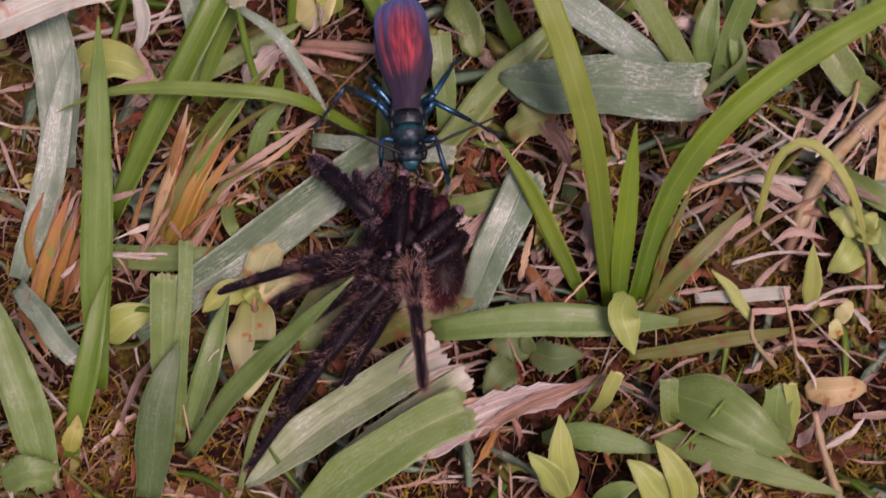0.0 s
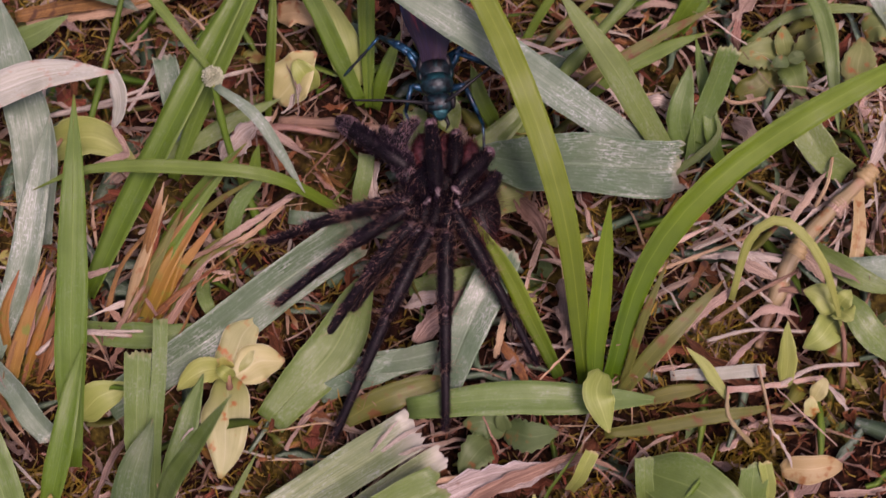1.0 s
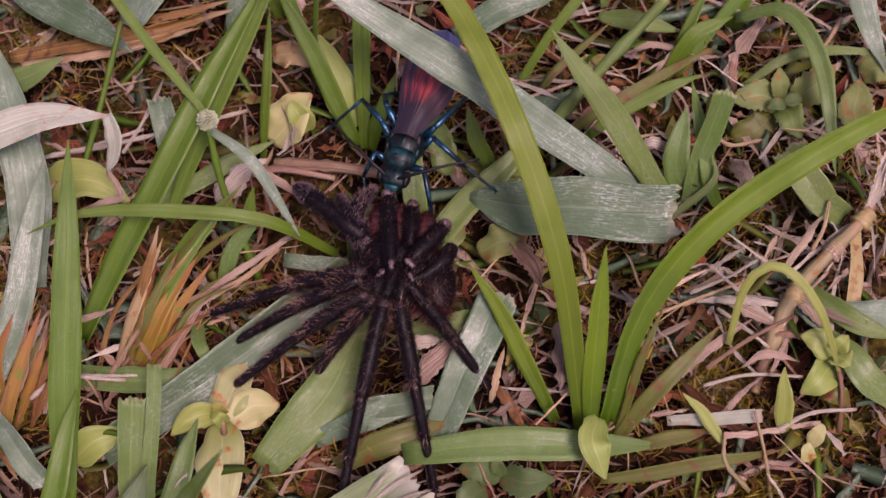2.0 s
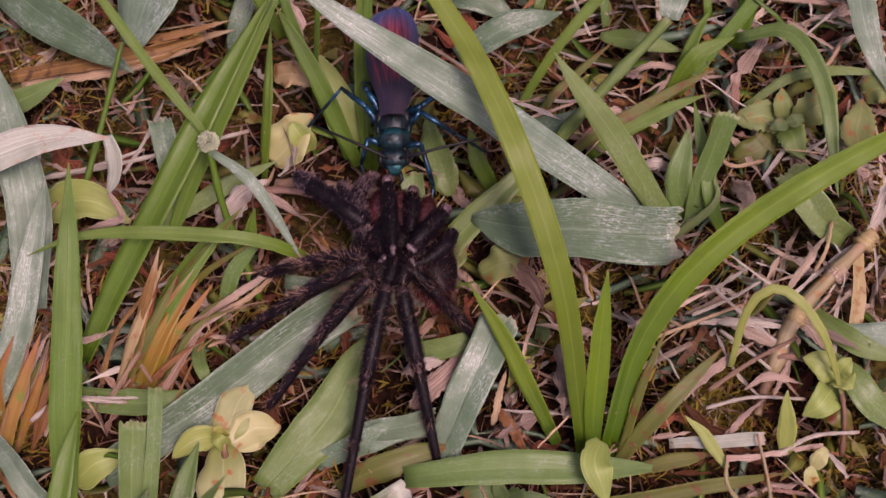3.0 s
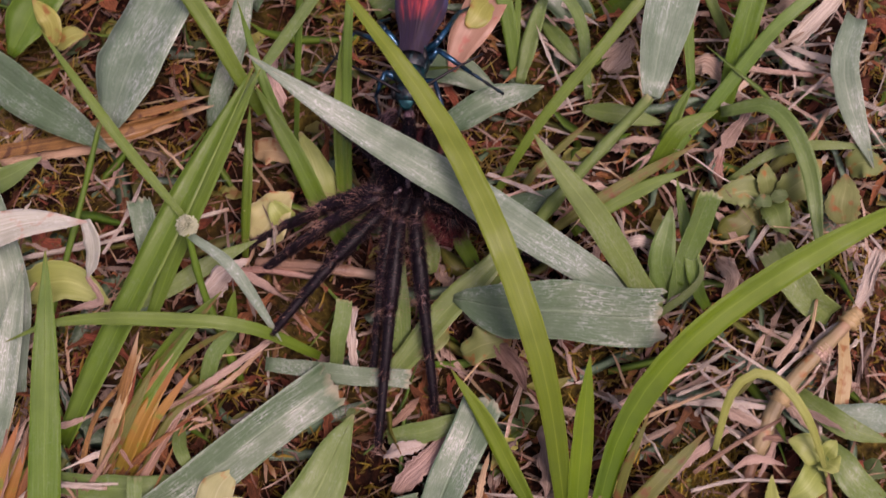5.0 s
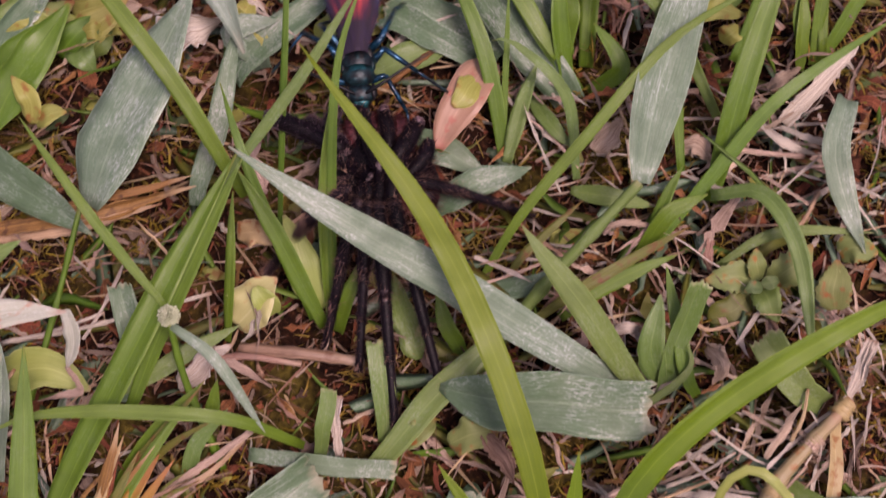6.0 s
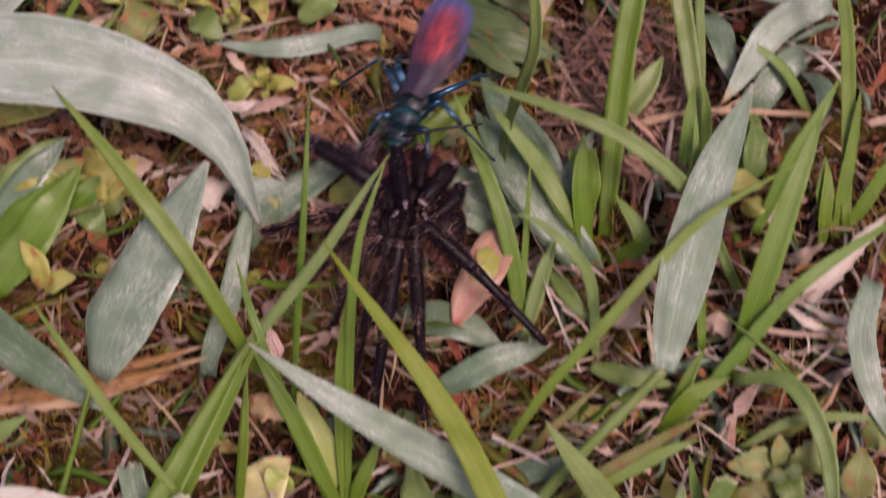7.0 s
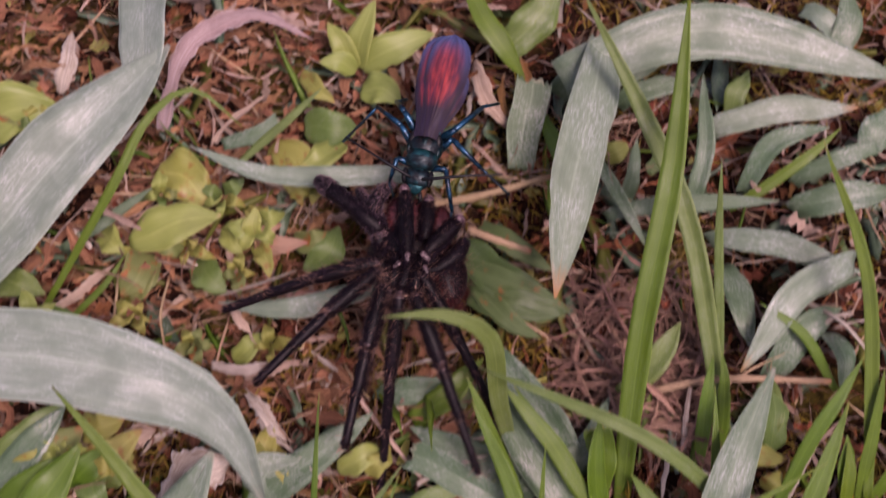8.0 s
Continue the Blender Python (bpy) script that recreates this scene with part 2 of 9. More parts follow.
def width_at(kind, s):
    """How wide a leaf is at the part s of its length, against its full width."""
    if kind in ("grass", "brown"):
        return (0.62 + 0.38 * min(1, s * 3)) * (1 if s < 0.45 else max(0.05, 1 - ((s - 0.45) / 0.55) ** 2.2))
    if kind == "cut":
        return 0.72 + 0.28 * min(1, s * 2)
    if kind == "cutw":
        return 0.12 + 0.88 * min(1, s * 3.2) ** 0.7
    if kind in ("leaf", "leafo", "tooth"):
        return max(0.04, math.sin(math.pi * (0.06 + 0.94 * s) ** 0.85)) ** 0.8
    if kind == "strap":
        return max(0.04, min(1, 0.7 + 0.8 * s, 1.0 - max(0, (s - 0.45) / 0.55) ** 2.1))
    if kind in ("leafw", "oval"):
        return max(0.05, math.sin(math.pi * (0.05 + 0.95 * s ** 0.85))) ** (0.8 if kind == "leafw" else 0.55)
    return 1.0


FACING = Vector((0.0, -0.5, 0.87))


def leaf_mesh(name, kind, width, points, rng, thick=0.00022, segs=0, dead=False):
    """A closed thin blade along a curve: folded at its midrib, wavy at its edges, torn at a cut end."""
    curve, length = along(points, segs or (24 if dead else 16))
    if kind == "leafw" and length > 3.4 * width:
        kind = "strap"
    n = len(curve) - 1
    if kind == "stem":
        return stem_mesh(name, width, curve, length, rng)
    us = (-1, -0.6, -0.2, 0.2, 0.6, 1) if width > 0.003 else (-1, -0.35, 0.35, 1)
    if kind in ("cut", "cutw"):
        us = tuple(-1 + k / 7 for k in range(15))
    fold, lean = rng.uniform(0.12, 0.42), rng.uniform(-0.35, 0.35)
    face = (FACING + Vector((lean, rng.uniform(-0.2, 0.2), 0))).normalized()
    torn = [(0.4 * math.sin(5 * u + 3 * lean) + rng.uniform(-1.0, 0.5)) * width * 0.11 for u in us]
    verts, uvs = [], []
    wave, amp = rng.uniform(0, 6.28), rng.uniform(0.02, 0.07) * (2.2 if kind == "leafw" else 1)
    twist = rng.uniform(-1.6, 1.6) if dead else 0.0
    crease = [rng.uniform(-1, 1) for _ in us]
    for k in range(n + 1):
        s = k / n
        a, b = curve[max(0, k - 1)], curve[min(n, k + 1)]
        tan = (b - a).normalized()
        side = tan.cross(face)
        side = side.normalized() if side.length > 0.15 else tan.cross(Vector((1, 0.2, 0.3))).normalized()
        up = side.cross(tan).normalized()
        if dead:
            turn = twist * (s - 0.5) + 0.35 * math.sin(wave + 8 * s)
            side, up = side * math.cos(turn) + up * math.sin(turn), up * math.cos(turn) - side * math.sin(turn)
        w = width * 0.5 * width_at(kind, s)
        sway = side * (0.10 * width * math.sin(wave * 2 + 7 * s) * s * (1 - s) * 2)
        nick = [1 - (rng.uniform(0.04, 0.16) if rng.random() < 0.03 else 0.02 * rng.random()) for _ in range(2)]
        for j, u in enumerate(us):
            edge = 1 + (0.16 * (k % 2) - 0.05 + 0.05 * rng.uniform(-1, 1) if kind == "tooth" and abs(u) == 1 else amp * math.sin(wave + 11 * s + 2 * u))
            lift = fold * abs(u) * w + amp * 1.6 * w * math.sin(wave + 15 * s) * (u * u) * (1 if u > 0 else -1)
            p = curve[k] + sway + side * (u * w * edge * (nick[0] if u == -1 else nick[1] if u == 1 else 1)) + up * lift
            if kind in ("cut", "cutw") and k == n:
                p = p + tan * torn[j]
            if dead:
                p = p + up * (w * (0.45 if width < 0.004 else 0.24) * crease[j] * math.sin(wave * j + 6 * s)) + side * (w * (0.22 if abs(u) == 1 else 0.06) * rng.uniform(-1, 1))
            verts.append(p)
            uvs.append(((u + 1) / 2, s))
    m = len(us)
    top = len(verts)
    for k in range(n + 1):
        for j in range(m):
            a, b = curve[max(0, k - 1)], curve[min(n, k + 1)]
            tan = (b - a).normalized()
            inner = 0.0 if j in (0, m - 1) else thick
            verts.append(verts[k * m + j] - face * (inner + thick * 0.3))
            uvs.append(uvs[k * m + j])
    faces = []
    for k in range(n):
        for j in range(m - 1):
            q = k * m + j
            faces.append((q, q + 1, q + m + 1, q + m))
            faces.append((top + q, top + q + m, top + q + m + 1, top + q + 1))
        for j in (0, m - 1):
            q = k * m + j
            faces.append((q, q + m, top + q + m, top + q) if j == 0 else (q, top + q, top + q + m, q + m))
    for k in (0, n):
        for j in range(m - 1):
            q = k * m + j
            faces.append((q, top + q, top + q + 1, q + 1) if k == 0 else (q, q + 1, top + q + 1, top + q))
    return filled(name, verts, faces, uvs)


def stem_mesh(name, width, curve, length, rng, sides=7):
    """A round stem with slightly swollen joints."""
    verts, uvs, faces, n = [], [], [], len(curve) - 1
    for k, c in enumerate(curve):
        tan = (curve[min(n, k + 1)] - curve[max(0, k - 1)]).normalized()
        x = tan.cross(Vector((0.1, 0.3, 1))).normalized()
        y = tan.cross(x)
        r = width * 0.5 * (1.0 + (0.28 if k % 5 == 2 else 0) + rng.uniform(-0.06, 0.06)) * (1 - 0.25 * k / n)
        for j in range(sides):
            a = 2 * math.pi * j / sides
            verts.append(c + (x * math.cos(a) + y * math.sin(a)) * r)
            uvs.append((j / sides, k / n))
    for k in range(n):
        for j in range(sides):
            j2 = (j + 1) % sides
            faces.append((k * sides + j, k * sides + j2, (k + 1) * sides + j2, (k + 1) * sides + j))
    faces.append(tuple(range(sides))[::-1])
    faces.append(tuple(n * sides + j for j in range(sides)))
    return filled(name, verts, faces, uvs)


def filled(name, verts, faces, uvs=None, smooth=True):
    me = bpy.data.meshes.new(name)
    me.from_pydata([tuple(v) for v in verts], [], faces)
    if uvs:
        layer = me.uv_layers.new(name="leaf")
        index = np.empty(len(me.loops), dtype=np.int32)
        me.loops.foreach_get("vertex_index", index)
        layer.data.foreach_set("uv", np.array(uvs, dtype=np.float32)[index].ravel())
    if smooth:
        me.polygons.foreach_set("use_smooth", np.ones(len(me.polygons), dtype=bool))
    me.update()
    return me


RNG = random.Random(11)
PART_NAMES = {"stem": "stem", "leaf": "leaf", "leafo": "leaf", "tooth": "leaf", "oval": "leaf"}


def tuft_thing(name, label, category, group):
    return tagged(new(name), label, category, group)


DEAD = ("grey", "mauve", "mauvel", "dryp", "drygrey", "straw", "rose", "orange", "maroon", "bleach")


def blade(tuft, tone, kind, width, *points):
    """One blade, leaf or stem of a plant, as a part of it."""
    name = PART_NAMES.get(kind, "blade")
    if not tuft.children:
        tuft.location = points[0]
    points = [Vector(p) - tuft.location for p in points]
    reach = sum((b - a).length for a, b in zip(points, points[1:]))
    if kind == "leafw" and tone[:4] == "waxy" and reach > 2.2 * width:
        kind = "strap"
        points.insert(0, points[0] * 1.3 - points[1] * 0.3 - Vector((0, 0, 0.003)))
    ob = new(name, leaf_mesh(name, kind, width, points, RNG, dead=tone in DEAD))
    ob.data.materials.append(LEAF[tone])
    ob.parent = tuft
    if width > 0.0065 and kind in ("leafw", "strap", "cutw", "leaf", "grass", "cut") and tone in ("waxy", "waxyg", "waxyo", "waxyw", "bright", "vivid", "fresh"):
        rib_mesh = stem_mesh("midrib", width * 0.022, [p + FACING * 0.0001 for p in along(points, 16)[0][:-1]], 1, RNG, 5)
        rib = new("midrib", rib_mesh)
        rib.data.materials.append(LEAF[tone])
        rib.parent = ob
    return ob


def part(name, me, material, parent, label=""):
    ob = new(name, me)
    me.materials.append(material)
    ob.parent = parent
    return tagged(ob, label)



def skin(name, dark, light, rough=0.6, metal=0.0, scale=900.0, coat=0.0, bump=0.4, sheen=0.0, spec=0.16):
    m, nt, b = plain(name)
    tc = nt.nodes.new("ShaderNodeTexCoord")
    n = node(nt, "ShaderNodeTexNoise", Scale=scale, Detail=4.0)
    big = node(nt, "ShaderNodeTexNoise", Scale=scale / 6, Detail=3.0)
    for k in (n, big):
        nt.links.new(tc.outputs["Object"], k.inputs[0])
    col = mixed(nt, ramp(nt, n.outputs[0], (0.35, (0, 0, 0)), (0.7, (1, 1, 1))), dark, light)
    col = mixed(nt, ramp(nt, big.outputs[0], (0.42, (0, 0, 0)), (0.6, (0.7, 0.7, 0.7))), col, dark)
    nt.links.new(col, b.inputs["Base Color"])
    b.inputs["Roughness"].default_value, b.inputs["Metallic"].default_value = rough, metal
    b.inputs["Specular IOR Level"].default_value = 0.5 if metal else spec
    b.inputs["Sheen Weight"].default_value, b.inputs["Sheen Tint"].default_value = sheen, (0.6, 0.5, 0.75, 1)
    b.inputs["Coat Weight"].default_value, b.inputs["Coat Roughness"].default_value = coat, 0.25
    bp = node(nt, "ShaderNodeBump", Strength=bump, Distance=0.0003)
    nt.links.new(n.outputs[0], bp.inputs["Height"])
    nt.links.new(bp.outputs[0], b.inputs["Normal"])
    return m


# ---- the flower head on its stalk ----
def ball_mesh(name, centre, radius, rng):
    """A small round flower head: a core set with many short pale florets."""
    verts, faces = [], []
    for k in range(150):
        z = 1 - 2 * (k + 0.5) / 150
        a, r = k * 2.39996, math.sqrt(max(0, 1 - z * z))
        d = Vector((r * math.cos(a), r * math.sin(a), z))
        x = d.cross(Vector((0.3, 0.2, 1))).normalized()
        y = d.cross(x)
        tip, w, b = Vector(centre) + d * radius * rng.uniform(0.9, 1.12), radius * 0.13, len(verts)
        verts += [Vector(centre) + d * radius * 0.55 + x * w, Vector(centre) + d * radius * 0.55 - x * w * 0.5 + y * w * 0.9, Vector(centre) + d * radius * 0.55 - x * w * 0.5 - y * w * 0.9]
        verts += [tip + x * w * 0.8, tip - x * w * 0.4 + y * w * 0.7, tip - x * w * 0.4 - y * w * 0.7]
        faces += [(b, b + 1, b + 4, b + 3), (b + 1, b + 2, b + 5, b + 4), (b + 2, b, b + 3, b + 5), (b + 3, b + 4, b + 5)]
    return filled(name, verts, faces, smooth=False)


FLORETS = skin("florets", (0.30, 0.34, 0.22), (0.56, 0.58, 0.44), 0.7, bump=0)


def flower_head(stalk, centre, radius):
    return part("flower_head", ball_mesh("flower_head", Vector(centre) - stalk.location, radius, random.Random(5)), FLORETS, stalk, "round pale greenish flower head")


# ---- ground: brown soil with moss and litter ----
def soil_material():
    m, nt, b = plain("soil")
    tc = nt.nodes.new("ShaderNodeTexCoord")
    big = node(nt, "ShaderNodeTexNoise", Scale=38.0, Detail=6.0)
    fine = node(nt, "ShaderNodeTexNoise", Scale=620.0, Detail=6.0)
    for n in (big, fine):
        nt.links.new(tc.outputs["Object"], n.inputs[0])
    # near-black low end: shade between litter pieces, put into the soil colour
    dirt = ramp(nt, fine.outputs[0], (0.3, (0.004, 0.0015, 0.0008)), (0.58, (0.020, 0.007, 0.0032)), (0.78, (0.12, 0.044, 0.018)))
    moss = ramp(nt, fine.outputs[0], (0.3, (0.02, 0.014, 0.004)), (0.6, (0.09, 0.07, 0.012)), (0.8, (0.2, 0.16, 0.03)))
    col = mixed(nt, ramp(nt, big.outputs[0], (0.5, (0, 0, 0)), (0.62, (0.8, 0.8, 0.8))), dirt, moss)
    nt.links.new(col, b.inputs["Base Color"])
    b.inputs["Roughness"].default_value = 0.9
    b.inputs["Specular IOR Level"].default_value = 0.12
    bump = node(nt, "ShaderNodeBump", Strength=0.9, Distance=0.002)
    nt.links.new(fine.outputs[0], bump.inputs["Height"])
    nt.links.new(bump.outputs[0], b.inputs["Normal"])
    return m


def slope_height(x, y):
    """The bank rises away from the viewer and levels out behind."""
    near = max(-0.4, min(0.5, y))
    return 0.0008 + 0.2077 * near + 0.0143 * max(-0.5, min(0.5, x))


def soil_height(x, y):
    p = Vector((x, y, 0))
    hollow = max(0.0, noise.noise(p * 46 + Vector((7, 2, 0))) + 0.12)
    return slope_height(x, y) + 0.003 * noise.noise(p * 22) - 0.015 * hollow + 0.003 * noise.noise(p * 78 + Vector((3, 1, 0))) + 0.0018 * noise.noise(p * 210) - 0.003


def grid(n, near, far):
    """Steps that are fine in the near stretch and widen to the far edge."""
    a = list(np.linspace(near[0], near[1], n))
    out, step = [], 0.01
    lo, hi = near
    left, right = [], []
    while lo > far[0]:
        lo -= step
        hi += step
        step *= 1.7
        left.append(lo)
        right.append(hi)
    return left[::-1] + a + right


xs, ys = grid(170, (-0.2, 0.22), (-30, 30)), grid(210, (-0.12, 0.42), (-30, 30))
verts = [(x, y, soil_height(x, y)) for y in ys for x in xs]
nx = len(xs)
faces = [(j * nx + i, j * nx + i + 1, (j + 1) * nx + i + 1, (j + 1) * nx + i) for j in range(len(ys) - 1) for i in range(nx - 1)]
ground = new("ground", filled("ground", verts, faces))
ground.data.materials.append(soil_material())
tagged(ground, "brown soil with gap shade in its colour, moss and crumbs", "ground", kind="structure")


def strewn(name, label, tone, count, area, length, width, height, seed, kind="grass", rise=0.25, segs=5, category="litter", hole=None, mask=False, curl=0.28, ragged=0.25):
    """Countless thin blades in one mesh, strewn over a stretch of ground. rise: how steeply they stand up."""
    rng = random.Random(seed)
    verts, faces, uvs = [], [], []
    for _ in range(count):
        x, y = rng.uniform(area[0], area[1]), rng.uniform(area[2], area[3])
        if hole and hole[0] < x < hole[1] and hole[2] < y < hole[3]:
            continue
        if mask and noise.noise(Vector((x * 26, y * 26, 4.0))) < 0.02 and rng.random() < 0.93:
            continue
        a, l = rng.uniform(0, 6.283), length * rng.uniform(0.35, 1.3)
        w = width * rng.uniform(0.5, 1.5)
        d = Vector((math.cos(a), math.sin(a), 0))
        z0 = soil_height(x, y) + height * rng.random() ** 2
        up = rise * rng.uniform(-0.15, 1.0) * l
        bend = Vector((rng.uniform(-1, 1), rng.uniform(-1, 1), rng.uniform(0, 0.8))) * l * curl
        p0 = Vector((x, y, z0)) - d * l * 0.5
        p2 = p0 + d * l + Vector((0, 0, up))
        p1 = (p0 + p2) / 2 + bend
        crumple, fold, thin = w * rng.uniform(0.0, 0.5), rng.uniform(-0.5, 0.6), min(0.00015, 0.2 * w)
        face = Vector((rng.uniform(-0.7, 0.7), rng.uniform(-0.9, 0.3), 1)).normalized()
        base = len(verts)
        for k in range(segs + 1):
            s = k / segs
            c = p0 * (1 - s) ** 2 + p1 * 2 * s * (1 - s) + p2 * s * s
            tan = (p1 - p0) * (1 - s) + (p2 - p1) * s
            side = tan.cross(face)
            side = side.normalized() if side.length > 1e-6 else Vector((1, 0, 0))
            h = w * 0.5 * width_at(kind, s)
            up_v = side.cross(tan).normalized()
            c = c + up_v * crumple * math.sin(9 * s + base) + side * crumple * rng.uniform(-0.6, 0.6)
            h *= rng.uniform(1 - 1.6 * ragged, 1 + ragged)
            verts += [c - side * h, c + up_v * h * fold, c + side * h, c + up_v * (h * fold - thin)]
            uvs += [(0, s), (0.5, s), (1, s), (0.5, s)]
        for k in range(segs):
            q = base + 4 * k
            for j in range(4):
                faces.append((q + j, q + (j + 1) % 4, q + 4 + (j + 1) % 4, q + 4 + j))
    ob = new(name, filled(name, verts, faces, uvs, smooth=category != "litter"))
    ob.data.materials.append(LEAF[tone])
    return tagged(ob, label, category, kind="stuff")


NEAR = (-0.17, 0.19, -0.1, 0.36)
strewn("litter", "brown crumbled dead leaves over soil", "maroon", 1500, NEAR, 0.009, 0.0018, 0.006, 1, kind="leafw", rise=0.5, segs=6, curl=0.22, ragged=0.45)
strewn("litter", "fine brown crumbs of dead leaves", "maroon", 16000, NEAR, 0.0026, 0.0006, 0.005, 21, kind="cut", rise=0.9, segs=2, curl=0.2, ragged=0.45)
strewn("litter", "shredded mauve-brown dead grass blades", "mauve", 330, NEAR, 0.019, 0.0024, 0.007, 25, rise=0.3, segs=12, curl=0.2, ragged=0.5)
strewn("litter", "split mauve-brown dead grass fibres", "mauve", 1500, NEAR, 0.014, 0.0007, 0.008, 26, rise=0.4, segs=9, curl=0.3, ragged=0.45)
strewn("litter", "rusty dead grass flakes over soil", "rose", 900, NEAR, 0.010, 0.0011, 0.008, 2, rise=0.5, segs=7, curl=0.2, ragged=0.45)
strewn("litter", "fine rusty crumbs of dead grass", "rose", 6500, NEAR, 0.0030, 0.0004, 0.007, 22, kind="cut", rise=0.8, segs=2, curl=0.2, ragged=0.45)
strewn("litter", "broad torn brown leaves sunk in the litter", "maroon", 420, NEAR, 0.017, 0.0042, 0.006, 34, kind="leafw", rise=0.35, segs=10, curl=0.2, ragged=0.4)
strewn("litter", "thin straw-coloured dead grass over soil", "straw", 1300, NEAR, 0.019, 0.0005, 0.009, 3, segs=9, rise=0.4, curl=0.1, ragged=0.2)
strewn("litter", "pale pinkish dead grass stalks over soil", "dryp", 300, NEAR, 0.022, 0.0012, 0.010, 24, kind="cut", segs=9, rise=0.3, curl=0.1, ragged=0.25)
strewn("litter", "bleached dead grass bits over soil", "bleach", 420, NEAR, 0.018, 0.0010, 0.011, 4, segs=9, rise=0.4, curl=0.12, ragged=0.3)
strewn("litter", "orange dead grass bits over soil", "orange", 600, NEAR, 0.013, 0.0014, 0.007, 5, segs=8, curl=0.18, ragged=0.45)
strewn("litter", "dark brown curled dead grass fibres", "drygrey", 900, NEAR, 0.012, 0.0006, 0.008, 27, segs=9, rise=0.5, curl=0.4, ragged=0.2)
strewn("roots", "hair-thin brown roots and stalks", "brownstem", 2600, NEAR, 0.012, 0.0003, 0.008, 6, segs=8, rise=0.5, curl=0.35)
strewn("moss", "low golden olive moss tips", "moss", 70000, NEAR, 0.0036, 0.0005, 0.006, 7, rise=1.1, segs=2, category="moss", mask=True, hole=(-0.17, -0.012, 0.135, 0.36))
for stretch, count, seed in (((0.06, 0.078, -0.036, -0.02), 520, 51), ((0.058, 0.082, -0.062, -0.05), 640, 52), ((0.086, 0.1, -0.08, -0.066), 320, 54), ((-0.1, -0.07, -0.08, -0.055), 600, 53)):
    strewn("moss", "cushion of golden olive moss between straws", "moss", count, stretch, 0.0040, 0.0005, 0.005, seed, rise=1.2, segs=2, category="moss")
strewn("grass", "short green grass shoots", "bright", 300, NEAR, 0.024, 0.0018, 0.003, 8, rise=0.8, category="grass")
strewn("grass", "dull green grass pieces in litter", "waxyg", 520, NEAR, 0.022, 0.0032, 0.005, 9, rise=0.25, category="grass")
strewn("grass", "olive grass pieces in litter", "olive", 380, NEAR, 0.022, 0.0028, 0.005, 29, rise=0.25, category="grass")
strewn("leaves", "small yellowing leaf scraps in litter", "yellow", 260, NEAR, 0.008, 0.0034, 0.005, 12, kind="leafw", rise=0.4)
strewn("leaves", "small dark green leaf scraps in litter", "herb", 280, NEAR, 0.008, 0.0036, 0.004, 14, kind="leafw", rise=0.4)
# a drift of bleached stalks on the open side of the bank
DRIFT = (0.03, 0.12, -0.02, 0.085)
strewn("litter", "drift of bleached grass stalks", "bleach", 110, DRIFT, 0.020, 0.0009, 0.010, 31, rise=0.3, segs=10, curl=0.2, ragged=0.3)
strewn("litter", "drift of pale pinkish grass stalks", "dryp", 90, DRIFT, 0.018, 0.0012, 0.010, 32, rise=0.3, segs=10, curl=0.2, ragged=0.35)
# russet leaf litter under the yellowing herbs
RUSSET = (-0.16, 0.01, 0.11, 0.33)
strewn("litter", "russet crumpled leaf litter under herbs", "russet", 1500, RUSSET, 0.012, 0.0024, 0.007, 41, kind="leafw", rise=0.5, segs=8, curl=0.25, ragged=0.45)
strewn("litter", "russet fine crumbs under herbs", "russet", 5000, RUSSET, 0.003, 0.0007, 0.006, 42, kind="cut", rise=0.8, segs=2, curl=0.2, ragged=0.45)
strewn("litter", "pale torn grass flakes under herbs", "dryp", 260, RUSSET, 0.013, 0.0018, 0.009, 43, rise=0.4, segs=9, curl=0.25, ragged=0.45)
# a mat of upright dead fibres beside the broad leaves
strewn("litter", "matted dead grass fibres", "rose", 700, (0.035, 0.072, 0.105, 0.15), 0.016, 0.0009, 0.007, 13, rise=0.6)
HOLE = (-0.21, 0.24, -0.35, 0.36)
FAR = (-1.2, 1.2, -0.6, 1.6)
strewn("grass", "surrounding meadow grass", "bright", 5000, FAR, 0.06, 0.004, 0.01, 9, rise=0.8, category="grass", hole=HOLE)
strewn("litter", "surrounding dead grass", "straw", 6000, FAR, 0.05, 0.003, 0.008, 10, hole=HOLE)
WIDE = (-6.0, 6.0, -5.0, 7.0)
INNER = (-1.1, 1.1, -0.5, 1.5)
strewn("grass", "meadow grass farther off", "bright", 9000, WIDE, 0.16, 0.011, 0.02, 15, rise=0.8, category="grass", hole=INNER, segs=4)
strewn("grass", "pale meadow grass farther off", "fresh", 6000, WIDE, 0.14, 0.012, 0.02, 17, rise=0.7, category="grass", hole=INNER, segs=4)
strewn("litter", "dead grass farther off", "straw", 8000, WIDE, 0.12, 0.008, 0.012, 16, hole=INNER, segs=4)
# grass, leaves and herbs, tuft by tuft
tuft = tuft_thing("grass_tuft", "bright green grass tuft with long arching blades rooted in soil", "grass", "tufts")
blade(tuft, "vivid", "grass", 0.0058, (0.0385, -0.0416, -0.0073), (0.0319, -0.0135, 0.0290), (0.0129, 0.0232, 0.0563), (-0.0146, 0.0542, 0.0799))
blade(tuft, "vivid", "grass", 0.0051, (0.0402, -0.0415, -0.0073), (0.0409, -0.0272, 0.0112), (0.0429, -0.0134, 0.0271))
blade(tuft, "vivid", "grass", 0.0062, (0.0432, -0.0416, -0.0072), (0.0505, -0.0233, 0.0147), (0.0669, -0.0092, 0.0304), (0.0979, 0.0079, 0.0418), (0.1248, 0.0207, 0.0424))
